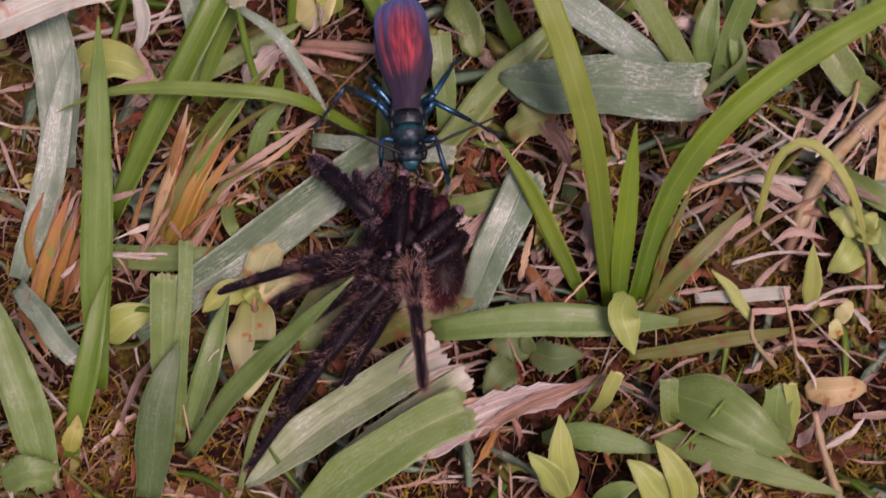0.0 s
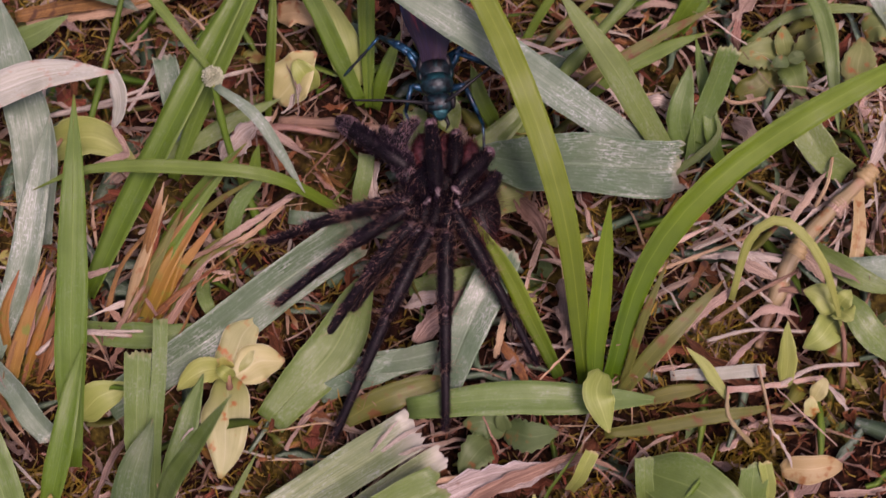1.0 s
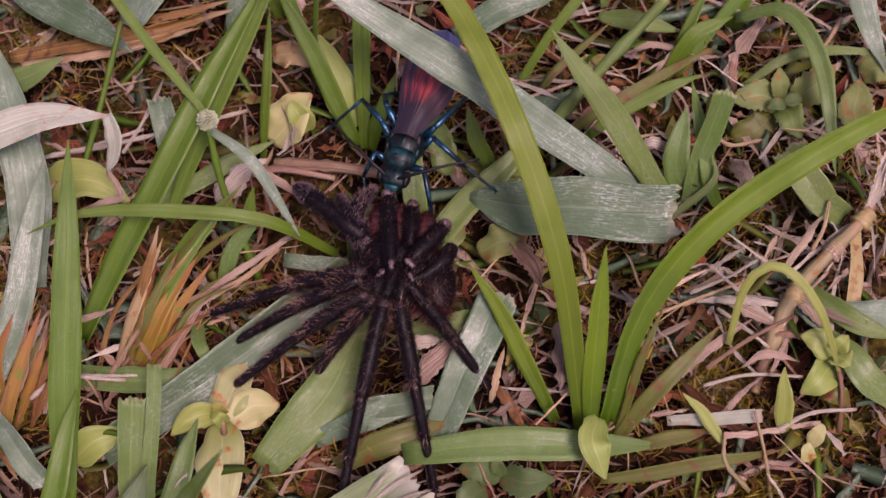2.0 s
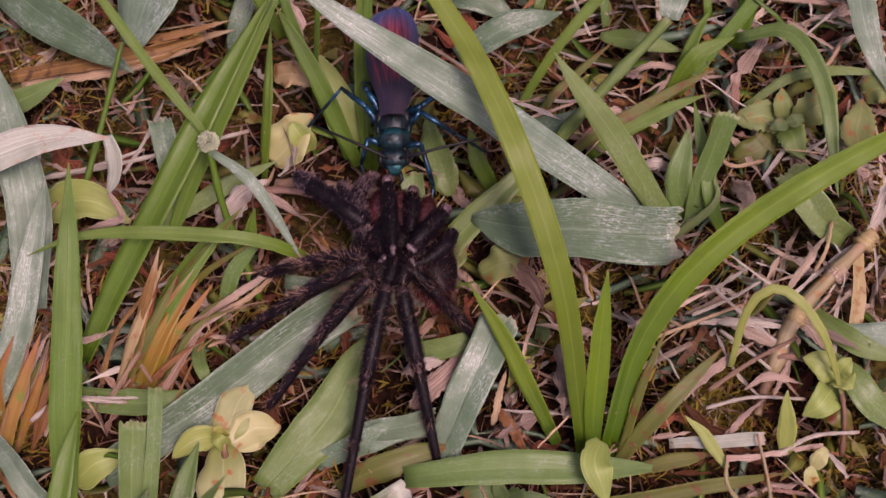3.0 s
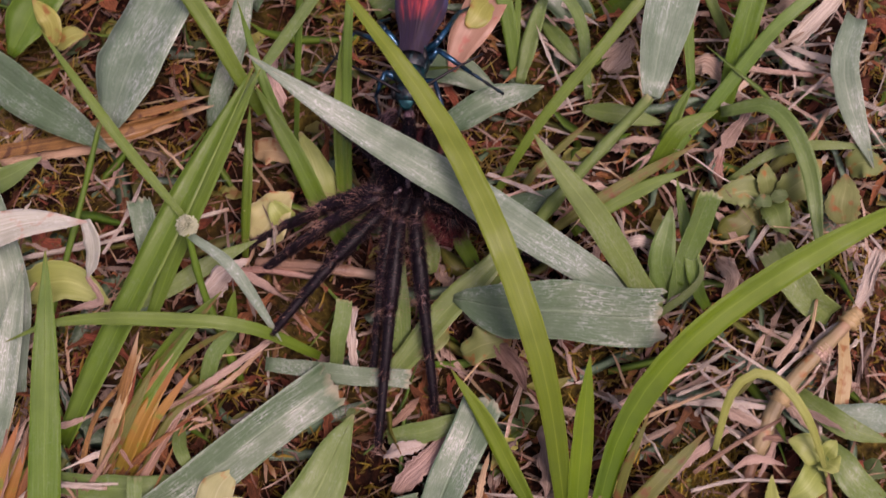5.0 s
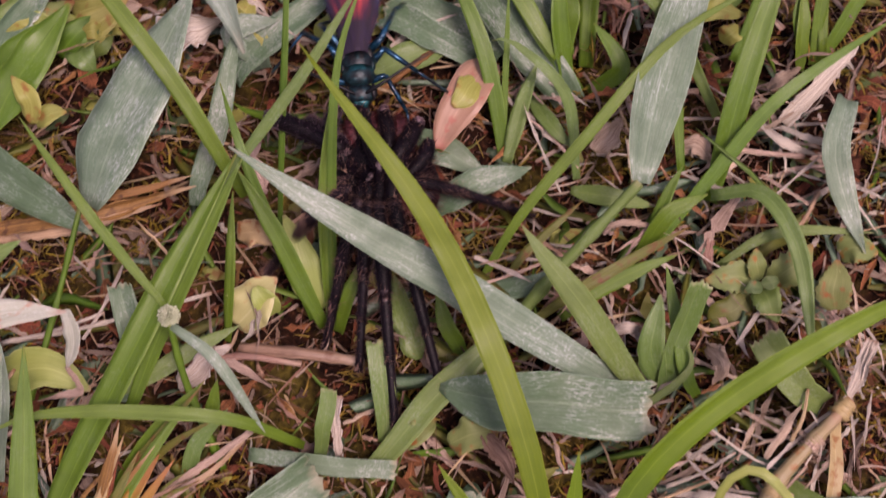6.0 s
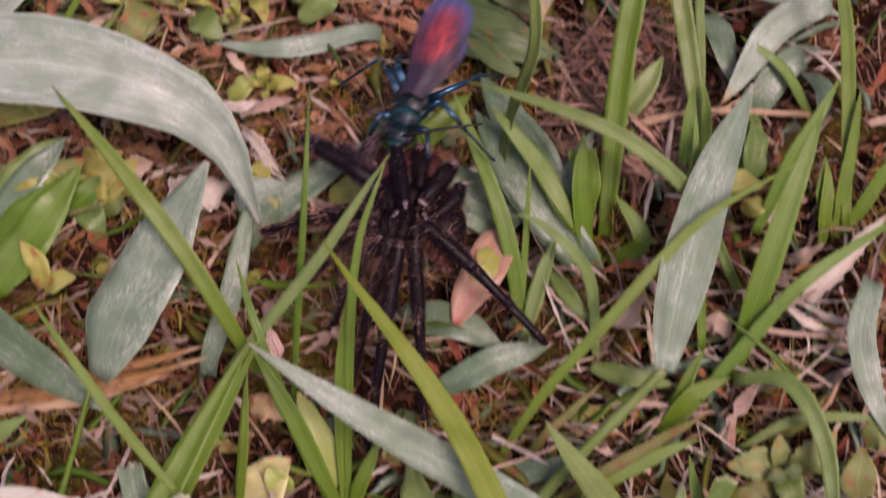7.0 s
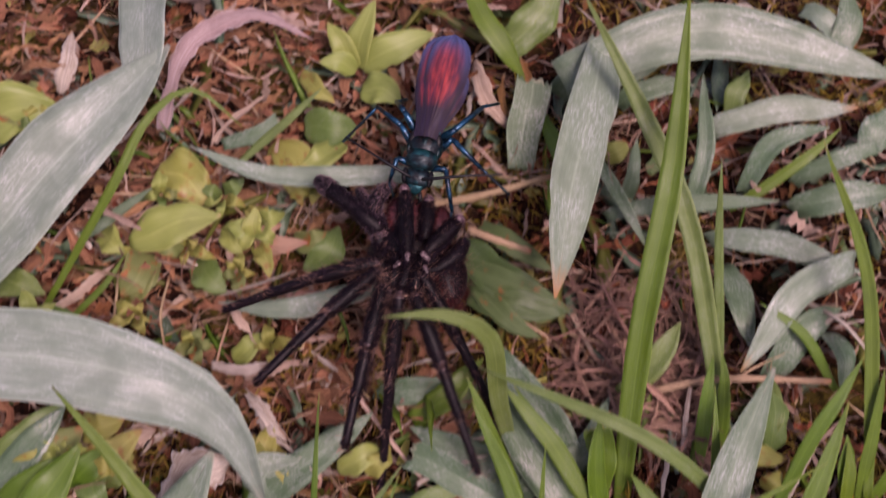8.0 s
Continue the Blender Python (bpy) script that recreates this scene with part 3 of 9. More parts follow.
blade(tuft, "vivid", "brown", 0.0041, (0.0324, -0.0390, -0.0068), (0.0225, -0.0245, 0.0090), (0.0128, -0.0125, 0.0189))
blade(tuft, "olive", "brown", 0.0040, (0.0451, -0.0442, -0.0077), (0.0548, -0.0356, 0.0022), (0.0687, -0.0231, 0.0100))
blade(tuft, "olive", "grass", 0.0021, (0.0458, -0.0429, -0.0074), (0.0508, -0.0318, 0.0069), (0.0560, -0.0213, 0.0162))
blade(tuft, "fresh", "grass", 0.0076, (-0.0016, -0.0491, -0.0032), (0.0130, -0.0488, -0.0001), (0.0321, -0.0477, 0.0001), (0.0564, -0.0458, -0.0045))
blade(tuft, "olive", "brown", 0.0035, (0.0490, -0.0457, -0.0055), (0.0575, -0.0452, -0.0024), (0.0665, -0.0426, -0.0029))
blade(tuft, "olive", "brown", 0.0034, (0.0423, -0.0531, -0.0066), (0.0595, -0.0518, -0.0031), (0.0821, -0.0473, -0.0028))
blade(tuft, "lime", "leafo", 0.0072, (0.0416, -0.0428, 0.0031), (0.0401, -0.0503, 0.0055), (0.0429, -0.0561, 0.0004))
caught = tuft_thing("grass_plant", "green grass blade bent over by the dragged spider", "grass", "loose blades")
blade(caught, "fresh", "grass", 0.0046, (-0.0563, -0.0750, -0.0156), (-0.0369, -0.0630, 0.0029), (-0.0180, -0.0509, 0.0154), (-0.0018, -0.0410, 0.0245))
tuft = tuft_thing("grass_clipping", "broad mown grass blade with frayed whitish end", "grass", "cut blades")
blade(tuft, "frayed", "cutw", 0.0099, (-0.0418, -0.0829, -0.0122), (-0.0190, -0.0671, -0.0049), (0.0011, -0.0564, 0.0023))
blade(tuft, "bleach", "grass", 0.0010, (-0.0066, -0.0606, -0.0006), (-0.0009, -0.0583, 0.0039), (0.0038, -0.0577, 0.0080))
blade(tuft, "bleach", "grass", 0.0009, (-0.0090, -0.0608, -0.0006), (-0.0051, -0.0585, 0.0049), (-0.0025, -0.0571, 0.0081))
blade(tuft, "bleach", "grass", 0.0011, (-0.0053, -0.0632, -0.0011), (0.0005, -0.0618, 0.0032), (0.0058, -0.0614, 0.0062))
tuft = tuft_thing("grass_clipping", "broad green mown grass blade leaning up from the ground", "grass", "cut blades")
blade(tuft, "fresh", "cutw", 0.0100, (-0.0301, -0.0928, -0.0053), (-0.0100, -0.0810, 0.0052), (0.0076, -0.0727, 0.0089))
blade(tuft, "frayed", "cut", 0.0054, (-0.0222, -0.0795, -0.0085), (-0.0061, -0.0701, -0.0006), (0.0072, -0.0633, 0.0038))
tuft = tuft_thing("dry_leaf", "long twisted dead grass leaf on bare soil", "dead leaf", "litter")
blade(tuft, "grey", "leaf", 0.0072, (-0.0125, -0.0770, -0.0130), (0.0135, -0.0665, -0.0068), (0.0412, -0.0572, -0.0079))
blade(tuft, "drygrey", "grass", 0.0030, (0.0045, -0.0728, -0.0101), (0.0194, -0.0666, -0.0048), (0.0355, -0.0585, -0.0061))
blade(tuft, "drygrey", "grass", 0.0017, (0.0268, -0.0613, -0.0077), (0.0367, -0.0596, -0.0044), (0.0455, -0.0618, -0.0078))
tuft = tuft_thing("straw", "thin bleached straw lying on the litter", "straw", "straws")
blade(tuft, "straw", "stem", 0.0015, (-0.0162, -0.0708, -0.0081), (-0.0013, -0.0670, -0.0056), (0.0172, -0.0622, -0.0069))
tuft = tuft_thing("herb", "small creeping herb with dark toothed leaves", "herb", "herbs")
blade(tuft, "herb", "tooth", 0.0069, (0.0203, -0.0526, -0.0068), (0.0158, -0.0522, -0.0033), (0.0107, -0.0518, -0.0048))
blade(tuft, "herb", "tooth", 0.0069, (0.0203, -0.0526, -0.0068), (0.0259, -0.0552, -0.0033), (0.0321, -0.0544, -0.0040))
blade(tuft, "herb", "tooth", 0.0072, (0.0171, -0.0547, -0.0083), (0.0134, -0.0589, -0.0052), (0.0103, -0.0630, -0.0081))
blade(tuft, "herb", "tooth", 0.0033, (0.0203, -0.0526, -0.0068), (0.0194, -0.0514, -0.0021), (0.0196, -0.0491, -0.0016))
tuft = tuft_thing("herb", "broad-leaved green seedling with curled leaves", "herb", "herbs")
blade(tuft, "fresh", "leaf", 0.0128, (0.0505, -0.0602, -0.0090), (0.0630, -0.0689, -0.0041), (0.0764, -0.0757, -0.0078))
blade(tuft, "fresh", "cut", 0.0065, (0.0750, -0.0712, -0.0138), (0.0738, -0.0674, -0.0060), (0.0736, -0.0626, -0.0010))
blade(tuft, "lime", "cut", 0.0030, (0.0767, -0.0704, -0.0136), (0.0771, -0.0668, -0.0059), (0.0759, -0.0623, 0.0001))
blade(tuft, "fresh", "cut", 0.0040, (0.0513, -0.0693, -0.0134), (0.0506, -0.0659, -0.0057), (0.0501, -0.0612, -0.0007))
blade(tuft, "fresh", "leaf", 0.0067, (0.0477, -0.0705, -0.0102), (0.0652, -0.0783, -0.0065), (0.0867, -0.0840, -0.0094))
blade(tuft, "fresh", "leaf", 0.0061, (0.0230, -0.0713, -0.0107), (0.0351, -0.0731, -0.0059), (0.0486, -0.0753, -0.0081))
blade(tuft, "lime", "leaf", 0.0063, (0.0280, -0.0836, -0.0142), (0.0271, -0.0771, -0.0043), (0.0264, -0.0707, 0.0005))
blade(tuft, "lime", "leaf", 0.0058, (0.0280, -0.0836, -0.0142), (0.0235, -0.0803, -0.0060), (0.0198, -0.0778, -0.0031))
blade(tuft, "lime", "leaf", 0.0072, (0.0510, -0.0870, -0.0145), (0.0458, -0.0824, -0.0067), (0.0409, -0.0790, -0.0040))
blade(tuft, "lime", "leaf", 0.0060, (0.0534, -0.0870, -0.0145), (0.0517, -0.0815, -0.0054), (0.0468, -0.0756, -0.0012))
blade(tuft, "fresh", "leaf", 0.0060, (0.0352, -0.0860, -0.0146), (0.0385, -0.0849, -0.0073), (0.0432, -0.0843, -0.0051))
tuft = tuft_thing("fallen_leaf", "small oval yellow fallen leaf lying on soil", "fallen leaf", "litter")
blade(tuft, "tan", "oval", 0.0064, (0.0805, -0.0614, -0.0068), (0.0865, -0.0618, -0.0043), (0.0935, -0.0609, -0.0055))
tuft = tuft_thing("sprout", "young green sprout with small paired leaves on a thin stem", "seedling", "sprouts")
blade(tuft, "lime", "leaf", 0.0028, (0.0696, -0.0463, -0.0028), (0.0648, -0.0408, 0.0013), (0.0601, -0.0374, 0.0049))
blade(tuft, "tanstem", "stem", 0.0011, (0.0750, -0.0543, -0.0094), (0.0694, -0.0506, -0.0027), (0.0693, -0.0447, -0.0005))
blade(tuft, "lime", "leaf", 0.0042, (0.0826, -0.0428, -0.0039), (0.0822, -0.0385, 0.0040), (0.0819, -0.0336, 0.0100))
blade(tuft, "tanstem", "stem", 0.0009, (0.0798, -0.0567, -0.0098), (0.0781, -0.0493, -0.0023), (0.0760, -0.0401, 0.0016))
blade(tuft, "pale", "oval", 0.0037, (0.0872, -0.0492, -0.0052), (0.0873, -0.0478, -0.0029), (0.0876, -0.0461, -0.0015))
blade(tuft, "pale", "oval", 0.0037, (0.0882, -0.0458, -0.0034), (0.0898, -0.0444, -0.0006), (0.0906, -0.0424, 0.0003))
tuft = tuft_thing("sprout", "seedling with small fresh green leaves", "seedling", "sprouts")
blade(tuft, "lime", "leaf", 0.0063, (0.0945, -0.0272, 0.0045), (0.0905, -0.0254, 0.0068), (0.0867, -0.0238, 0.0066))
blade(tuft, "lime", "leaf", 0.0043, (0.0945, -0.0272, 0.0045), (0.0953, -0.0262, 0.0077), (0.0969, -0.0246, 0.0081))
blade(tuft, "lime", "leaf", 0.0076, (0.0962, -0.0260, -0.0002), (0.0908, -0.0323, 0.0019), (0.0869, -0.0343, -0.0011))
blade(tuft, "lime", "leaf", 0.0056, (0.0945, -0.0272, 0.0045), (0.0958, -0.0298, 0.0060), (0.0970, -0.0309, 0.0058))
blade(tuft, "brownstem", "stem", 0.0013, (0.0956, -0.0414, -0.0064), (0.0956, -0.0353, 0.0008), (0.0947, -0.0279, 0.0044))
tuft = tuft_thing("grass_plant", "thin grass blade bent over in an arch", "grass", "loose blades")
blade(tuft, "lime", "grass", 0.0022, (0.0708, -0.0252, 0.0046), (0.0738, -0.0179, 0.0191), (0.0806, -0.0161, 0.0236), (0.0891, -0.0237, 0.0182), (0.0962, -0.0330, -0.0007))
tuft = tuft_thing("runner", "tan creeping grass runner with swollen joints", "stem", "runners")
blade(tuft, "tanstem", "stem", 0.0039, (0.0804, -0.0247, -0.0002), (0.0867, -0.0125, 0.0070), (0.1034, 0.0046, 0.0112))
blade(tuft, "tan", "stem", 0.0045, (0.0855, -0.0147, 0.0063), (0.0866, -0.0128, 0.0070), (0.0876, -0.0110, 0.0075))
blade(tuft, "dryp", "stem", 0.0044, (0.0947, -0.0045, 0.0090), (0.0960, -0.0032, 0.0094), (0.0972, -0.0021, 0.0098))
blade(tuft, "tan", "stem", 0.0047, (0.1017, 0.0027, 0.0108), (0.1033, 0.0046, 0.0113), (0.1048, 0.0058, 0.0118))
blade(tuft, "mauve", "leaf", 0.0038, (0.0868, -0.0124, 0.0065), (0.0899, -0.0165, 0.0062), (0.0926, -0.0193, 0.0021))
blade(tuft, "brownstem", "stem", 0.0028, (0.0804, -0.0247, -0.0002), (0.0788, -0.0281, -0.0019), (0.0773, -0.0329, -0.0039))
blade(tuft, "tan", "cut", 0.0034, (0.1011, 0.0028, 0.0098), (0.1003, -0.0090, 0.0064), (0.0991, -0.0194, 0.0012))
blade(tuft, "bleach", "cut", 0.0033, (0.1032, 0.0052, 0.0104), (0.1067, 0.0108, 0.0186), (0.1087, 0.0151, 0.0235))
tuft = tuft_thing("grass_plant", "pale broken grass blade with frayed tip", "grass", "loose blades")
blade(tuft, "fresh", "cut", 0.0079, (0.0997, 0.0077, 0.0068), (0.0919, 0.0113, 0.0125), (0.0856, 0.0192, 0.0180))
tuft = tuft_thing("grass_plant", "pale grass blade lying flat", "grass", "loose blades")
blade(tuft, "fresh", "grass", 0.0069, (0.1079, -0.0364, -0.0022), (0.0998, -0.0311, 0.0038), (0.0942, -0.0220, 0.0056))
blade(tuft, "waxy", "grass", 0.0064, (0.1142, -0.0173, 0.0028), (0.1033, -0.0181, 0.0065), (0.0950, -0.0153, 0.0055))
tuft = tuft_thing("grass_clipping", "broad cut grass leaf with ragged square end resting on litter", "grass", "cut blades")
blade(tuft, "waxyg", "cutw", 0.0134, (0.0127, 0.0085, 0.0137), (0.0321, 0.0025, 0.0178), (0.0596, -0.0002, 0.0196))
tuft = tuft_thing("grass_plant", "green grass blade leaning towards the light", "grass", "loose blades")
blade(tuft, "fresh", "grass", 0.0063, (0.0594, 0.0068, 0.0111), (0.0450, 0.0184, 0.0308), (0.0313, 0.0310, 0.0462))
tuft = tuft_thing("grass_plant", "broad waxy grass leaf arching across the tuft", "grass", "loose blades")
blade(tuft, "waxy", "leafw", 0.0086, (0.0445, 0.0112, 0.0198), (0.0055, 0.0235, 0.0463), (-0.0295, 0.0368, 0.0680))
tuft = tuft_thing("grass_plant", "folded pale green grass blade standing up", "grass", "loose blades")
blade(tuft, "fresh", "cut", 0.0057, (0.0637, 0.0117, 0.0061), (0.0665, 0.0190, 0.0187), (0.0707, 0.0249, 0.0325))
tuft = tuft_thing("grass_plant", "short green grass blade", "grass", "loose blades")
blade(tuft, "bright", "grass", 0.0037, (0.0713, 0.0102, 0.0059), (0.0684, 0.0137, 0.0126), (0.0640, 0.0326, 0.0265))
blade(tuft, "fresh", "leaf", 0.0065, (0.0629, 0.0130, 0.0064), (0.0608, 0.0178, 0.0159), (0.0627, 0.0272, 0.0229))
tuft = tuft_thing("grass_plant", "tall upright green grass blade", "grass", "loose blades")
blade(tuft, "bright", "grass", 0.0070, (-0.0780, -0.0597, -0.0127), (-0.0758, -0.0267, 0.0172), (-0.0742, 0.0045, 0.0417))
blade(tuft, "bright", "grass", 0.0055, (-0.0828, -0.0752, -0.0160), (-0.0769, -0.0579, 0.0007), (-0.0730, -0.0399, 0.0095))
tuft = tuft_thing("grass_tuft", "grass tuft with two long parallel green blades", "grass", "tufts")
blade(tuft, "bright", "grass", 0.0075, (-0.0774, -0.0206, -0.0026), (-0.0565, 0.0111, 0.0233), (-0.0323, 0.0509, 0.0459))
blade(tuft, "bright", "grass", 0.0045, (-0.0598, 0.0081, 0.0036), (-0.0470, 0.0282, 0.0240), (-0.0310, 0.0508, 0.0449))
tuft = tuft_thing("flower_stalk", "thin green stalk carrying a small round pale flower head", "flower", "flowers")
blade(tuft, "bright", "grass", 0.0025, (-0.0473, 0.0197, 0.0302), (-0.0637, 0.0353, 0.0452), (-0.0788, 0.0529, 0.0577))
blade(tuft, "bright", "stem", 0.0020, (-0.0375, -0.0048, -0.0007), (-0.0440, 0.0074, 0.0172), (-0.0465, 0.0163, 0.0315))
blade(tuft, "waxy", "grass", 0.0028, (-0.0459, 0.0153, 0.0308), (-0.0355, 0.0079, 0.0269), (-0.0260, -0.0028, 0.0139))
flower_head(tuft, (-0.0466, 0.0172, 0.0317), 0.0024)
tuft = tuft_thing("grass_plant", "slender arching green grass blade", "grass", "loose blades")
blade(tuft, "bright", "grass", 0.0033, (-0.0185, -0.0014, 0.0042), (-0.0337, -0.0020, 0.0199), (-0.0546, -0.0027, 0.0245), (-0.0750, -0.0034, 0.0240), (-0.0875, -0.0056, 0.0194))
tuft = tuft_thing("grass_plant", "broad bluish waxy grass leaf", "grass", "loose blades")
blade(tuft, "waxy", "grass", 0.0106, (-0.0902, -0.0094, 0.0016), (-0.0928, 0.0161, 0.0183), (-0.1004, 0.0413, 0.0309))
blade(tuft, "waxy", "grass", 0.0071, (-0.0977, -0.0360, -0.0041), (-0.0896, -0.0145, 0.0105), (-0.0849, 0.0115, 0.0250))
blade(tuft, "waxy", "cut", 0.0059, (-0.0970, -0.0387, -0.0026), (-0.0889, -0.0481, -0.0025), (-0.0814, -0.0556, -0.0059))
tuft = tuft_thing("dry_leaf", "bleached dead grass leaf folded over at its tip", "dead leaf", "litter")
blade(tuft, "faded", "leafw", 0.0082, (-0.1151, 0.0052, 0.0257), (-0.1015, 0.0111, 0.0307), (-0.0836, 0.0166, 0.0331), (-0.0690, 0.0179, 0.0325))
blade(tuft, "faded", "grass", 0.0044, (-0.0696, 0.0183, 0.0328), (-0.0679, 0.0136, 0.0278), (-0.0702, 0.0088, 0.0228))
blade(tuft, "dryp", "grass", 0.0019, (-0.0703, 0.0094, 0.0230), (-0.0682, 0.0068, 0.0164), (-0.0742, 0.0072, 0.0125), (-0.0803, 0.0073, 0.0095))
tuft = tuft_thing("fallen_leaf", "yellowish green fallen leaf", "fallen leaf", "litter")
blade(tuft, "lime", "leaf", 0.0101, (-0.0918, 0.0157, 0.0057), (-0.0801, 0.0153, 0.0108), (-0.0688, 0.0113, 0.0072))
tuft = tuft_thing("fallen_leaf", "yellowish green fallen leaf", "fallen leaf", "litter")
blade(tuft, "pale", "leafw", 0.0115, (-0.0357, 0.0274, 0.0090), (-0.0304, 0.0308, 0.0148), (-0.0254, 0.0340, 0.0195))
blade(tuft, "tan", "leafw", 0.0069, (-0.0369, 0.0497, 0.0136), (-0.0315, 0.0484, 0.0174), (-0.0266, 0.0453, 0.0158))
blade(tuft, "lime", "leafw", 0.0082, (-0.0161, 0.0314, 0.0095), (-0.0197, 0.0389, 0.0171), (-0.0244, 0.0491, 0.0232))
blade(tuft, "lime", "oval", 0.0063, (-0.0268, 0.0293, 0.0111), (-0.0287, 0.0302, 0.0163), (-0.0305, 0.0324, 0.0187))
blade(tuft, "fresh", "leafw", 0.0078, (0.0077, 0.0194, 0.0070), (0.0043, 0.0269, 0.0116), (0.0013, 0.0379, 0.0139))
blade(tuft, "bright", "grass", 0.0041, (0.0178, 0.0200, 0.0062), (0.0145, 0.0243, 0.0130), (0.0116, 0.0304, 0.0193))
tuft = tuft_thing("fallen_leaf", "yellow leaf lying between the blades", "fallen leaf", "litter")
blade(tuft, "lime", "leaf", 0.0079, (-0.0769, -0.0491, -0.0075), (-0.0711, -0.0467, -0.0034), (-0.0651, -0.0432, -0.0031))
tuft = tuft_thing("grass_clipping", "upright mown grass blade with torn top", "grass", "cut blades")
blade(tuft, "fresh", "cut", 0.0058, (-0.0618, -0.0726, -0.0151), (-0.0610, -0.0581, -0.0021), (-0.0603, -0.0425, 0.0112))
blade(tuft, "fresh", "cut", 0.0033, (-0.0583, -0.0715, -0.0149), (-0.0567, -0.0551, 0.0006), (-0.0553, -0.0360, 0.0145))
blade(tuft, "deep", "grass", 0.0085, (-0.0646, -0.0839, -0.0174), (-0.0605, -0.0692, -0.0014), (-0.0562, -0.0565, 0.0063))
blade(tuft, "fresh", "grass", 0.0058, (-0.0559, -0.0695, -0.0124), (-0.0504, -0.0569, -0.0018), (-0.0468, -0.0441, 0.0038))
tuft = tuft_thing("seedling", "yellowing seedling with four fleshy leaves and orange edges", "seedling", "sprouts")
blade(tuft, "limep", "leafo", 0.0090, (-0.0432, -0.0415, -0.0016), (-0.0406, -0.0354, 0.0006), (-0.0365, -0.0284, 0.0011))
blade(tuft, "lime", "leaf", 0.0059, (-0.0421, -0.0416, 0.0004), (-0.0474, -0.0428, 0.0031), (-0.0531, -0.0466, 0.0003))
blade(tuft, "lime", "oval", 0.0033, (-0.0412, -0.0434, -0.0000), (-0.0421, -0.0438, 0.0039), (-0.0439, -0.0420, 0.0033))
blade(tuft, "pale", "leaf", 0.0092, (-0.0411, -0.0420, -0.0017), (-0.0356, -0.0385, -0.0020), (-0.0302, -0.0368, -0.0036))
blade(tuft, "limep", "leafo", 0.0110, (-0.0427, -0.0427, -0.0009), (-0.0411, -0.0541, -0.0012), (-0.0424, -0.0652, -0.0056))
blade(tuft, "yellow", "leaf", 0.0043, (-0.0418, -0.0421, 0.0020), (-0.0427, -0.0418, 0.0050), (-0.0437, -0.0418, 0.0060))
blade(tuft, "brownstem", "stem", 0.0018, (-0.0410, -0.0496, -0.0101), (-0.0414, -0.0462, -0.0024), (-0.0418, -0.0434, 0.0017))
tuft = tuft_thing("grass_clipping", "broad waxy cut grass blade lying flat on litter", "grass", "cut blades")
blade(tuft, "waxyg", "cut", 0.0107, (-0.0706, -0.0470, -0.0070), (-0.0453, -0.0314, 0.0006), (-0.0145, -0.0095, 0.0076))
blade(tuft, "fresh", "grass", 0.0117, (-0.0330, -0.0507, -0.0072), (-0.0194, -0.0359, 0.0001), (-0.0099, -0.0164, 0.0042))
blade(tuft, "waxyg", "cut", 0.0044, (-0.0305, -0.0049, 0.0073), (-0.0152, -0.0075, 0.0080), (0.0029, -0.0085, 0.0061))
tuft = tuft_thing("grass_clipping", "pale split grass blade standing out of the litter", "grass", "cut blades")
blade(tuft, "waxyg", "cut", 0.0091, (0.0048, -0.0468, -0.0058), (0.0123, -0.0317, 0.0034), (0.0199, -0.0156, 0.0108))
blade(tuft, "fresh", "grass", 0.0051, (-0.0022, -0.0203, 0.0006), (0.0083, -0.0197, 0.0038), (0.0160, -0.0165, 0.0046))
blade(tuft, "olive", "grass", 0.0063, (-0.0165, -0.0506, -0.0069), (-0.0038, -0.0457, -0.0022), (0.0086, -0.0413, -0.0027))
blade(tuft, "waxyg", "cut", 0.0058, (-0.0218, -0.0448, -0.0048), (-0.0090, -0.0409, -0.0008), (0.0035, -0.0367, -0.0008))
tuft = tuft_thing("dry_tuft", "dead orange-brown grass tuft", "dead grass", "dead tufts")
blade(tuft, "orange", "grass", 0.0032, (-0.0683, -0.0308, -0.0064), (-0.0631, -0.0190, 0.0060), (-0.0582, -0.0021, 0.0176))
blade(tuft, "bright", "grass", 0.0029, (-0.0651, -0.0285, -0.0059), (-0.0565, -0.0144, 0.0090), (-0.0399, 0.0058, 0.0212))
blade(tuft, "rusty", "grass", 0.0040, (-0.0655, -0.0297, -0.0062), (-0.0584, -0.0204, 0.0058), (-0.0496, -0.0074, 0.0125))
blade(tuft, "drygrey", "grass", 0.0015, (-0.0703, -0.0316, -0.0048), (-0.0589, -0.0191, 0.0040), (-0.0423, -0.0098, 0.0062))
blade(tuft, "mauve", "grass", 0.0018, (-0.0594, -0.0246, -0.0022), (-0.0499, -0.0161, 0.0042), (-0.0362, -0.0060, 0.0055))
blade(tuft, "tan", "grass", 0.0029, (-0.0702, -0.0312, -0.0065), (-0.0639, -0.0189, 0.0061), (-0.0574, -0.0040, 0.0152))
blade(tuft, "maroon", "grass", 0.0015, (-0.0719, -0.0333, -0.0071), (-0.0634, -0.0219, 0.0029), (-0.0581, -0.0083, 0.0142))
blade(tuft, "orange", "grass", 0.0013, (-0.0743, -0.0320, -0.0069), (-0.0684, -0.0166, 0.0049), (-0.0564, -0.0045, 0.0121))
blade(tuft, "olive", "grass", 0.0028, (-0.0695, -0.0298, -0.0064), (-0.0623, -0.0212, 0.0050), (-0.0537, -0.0072, 0.0145))
blade(tuft, "orange", "grass", 0.0018, (-0.0701, -0.0279, -0.0060), (-0.0634, -0.0199, 0.0053), (-0.0503, -0.0063, 0.0148))
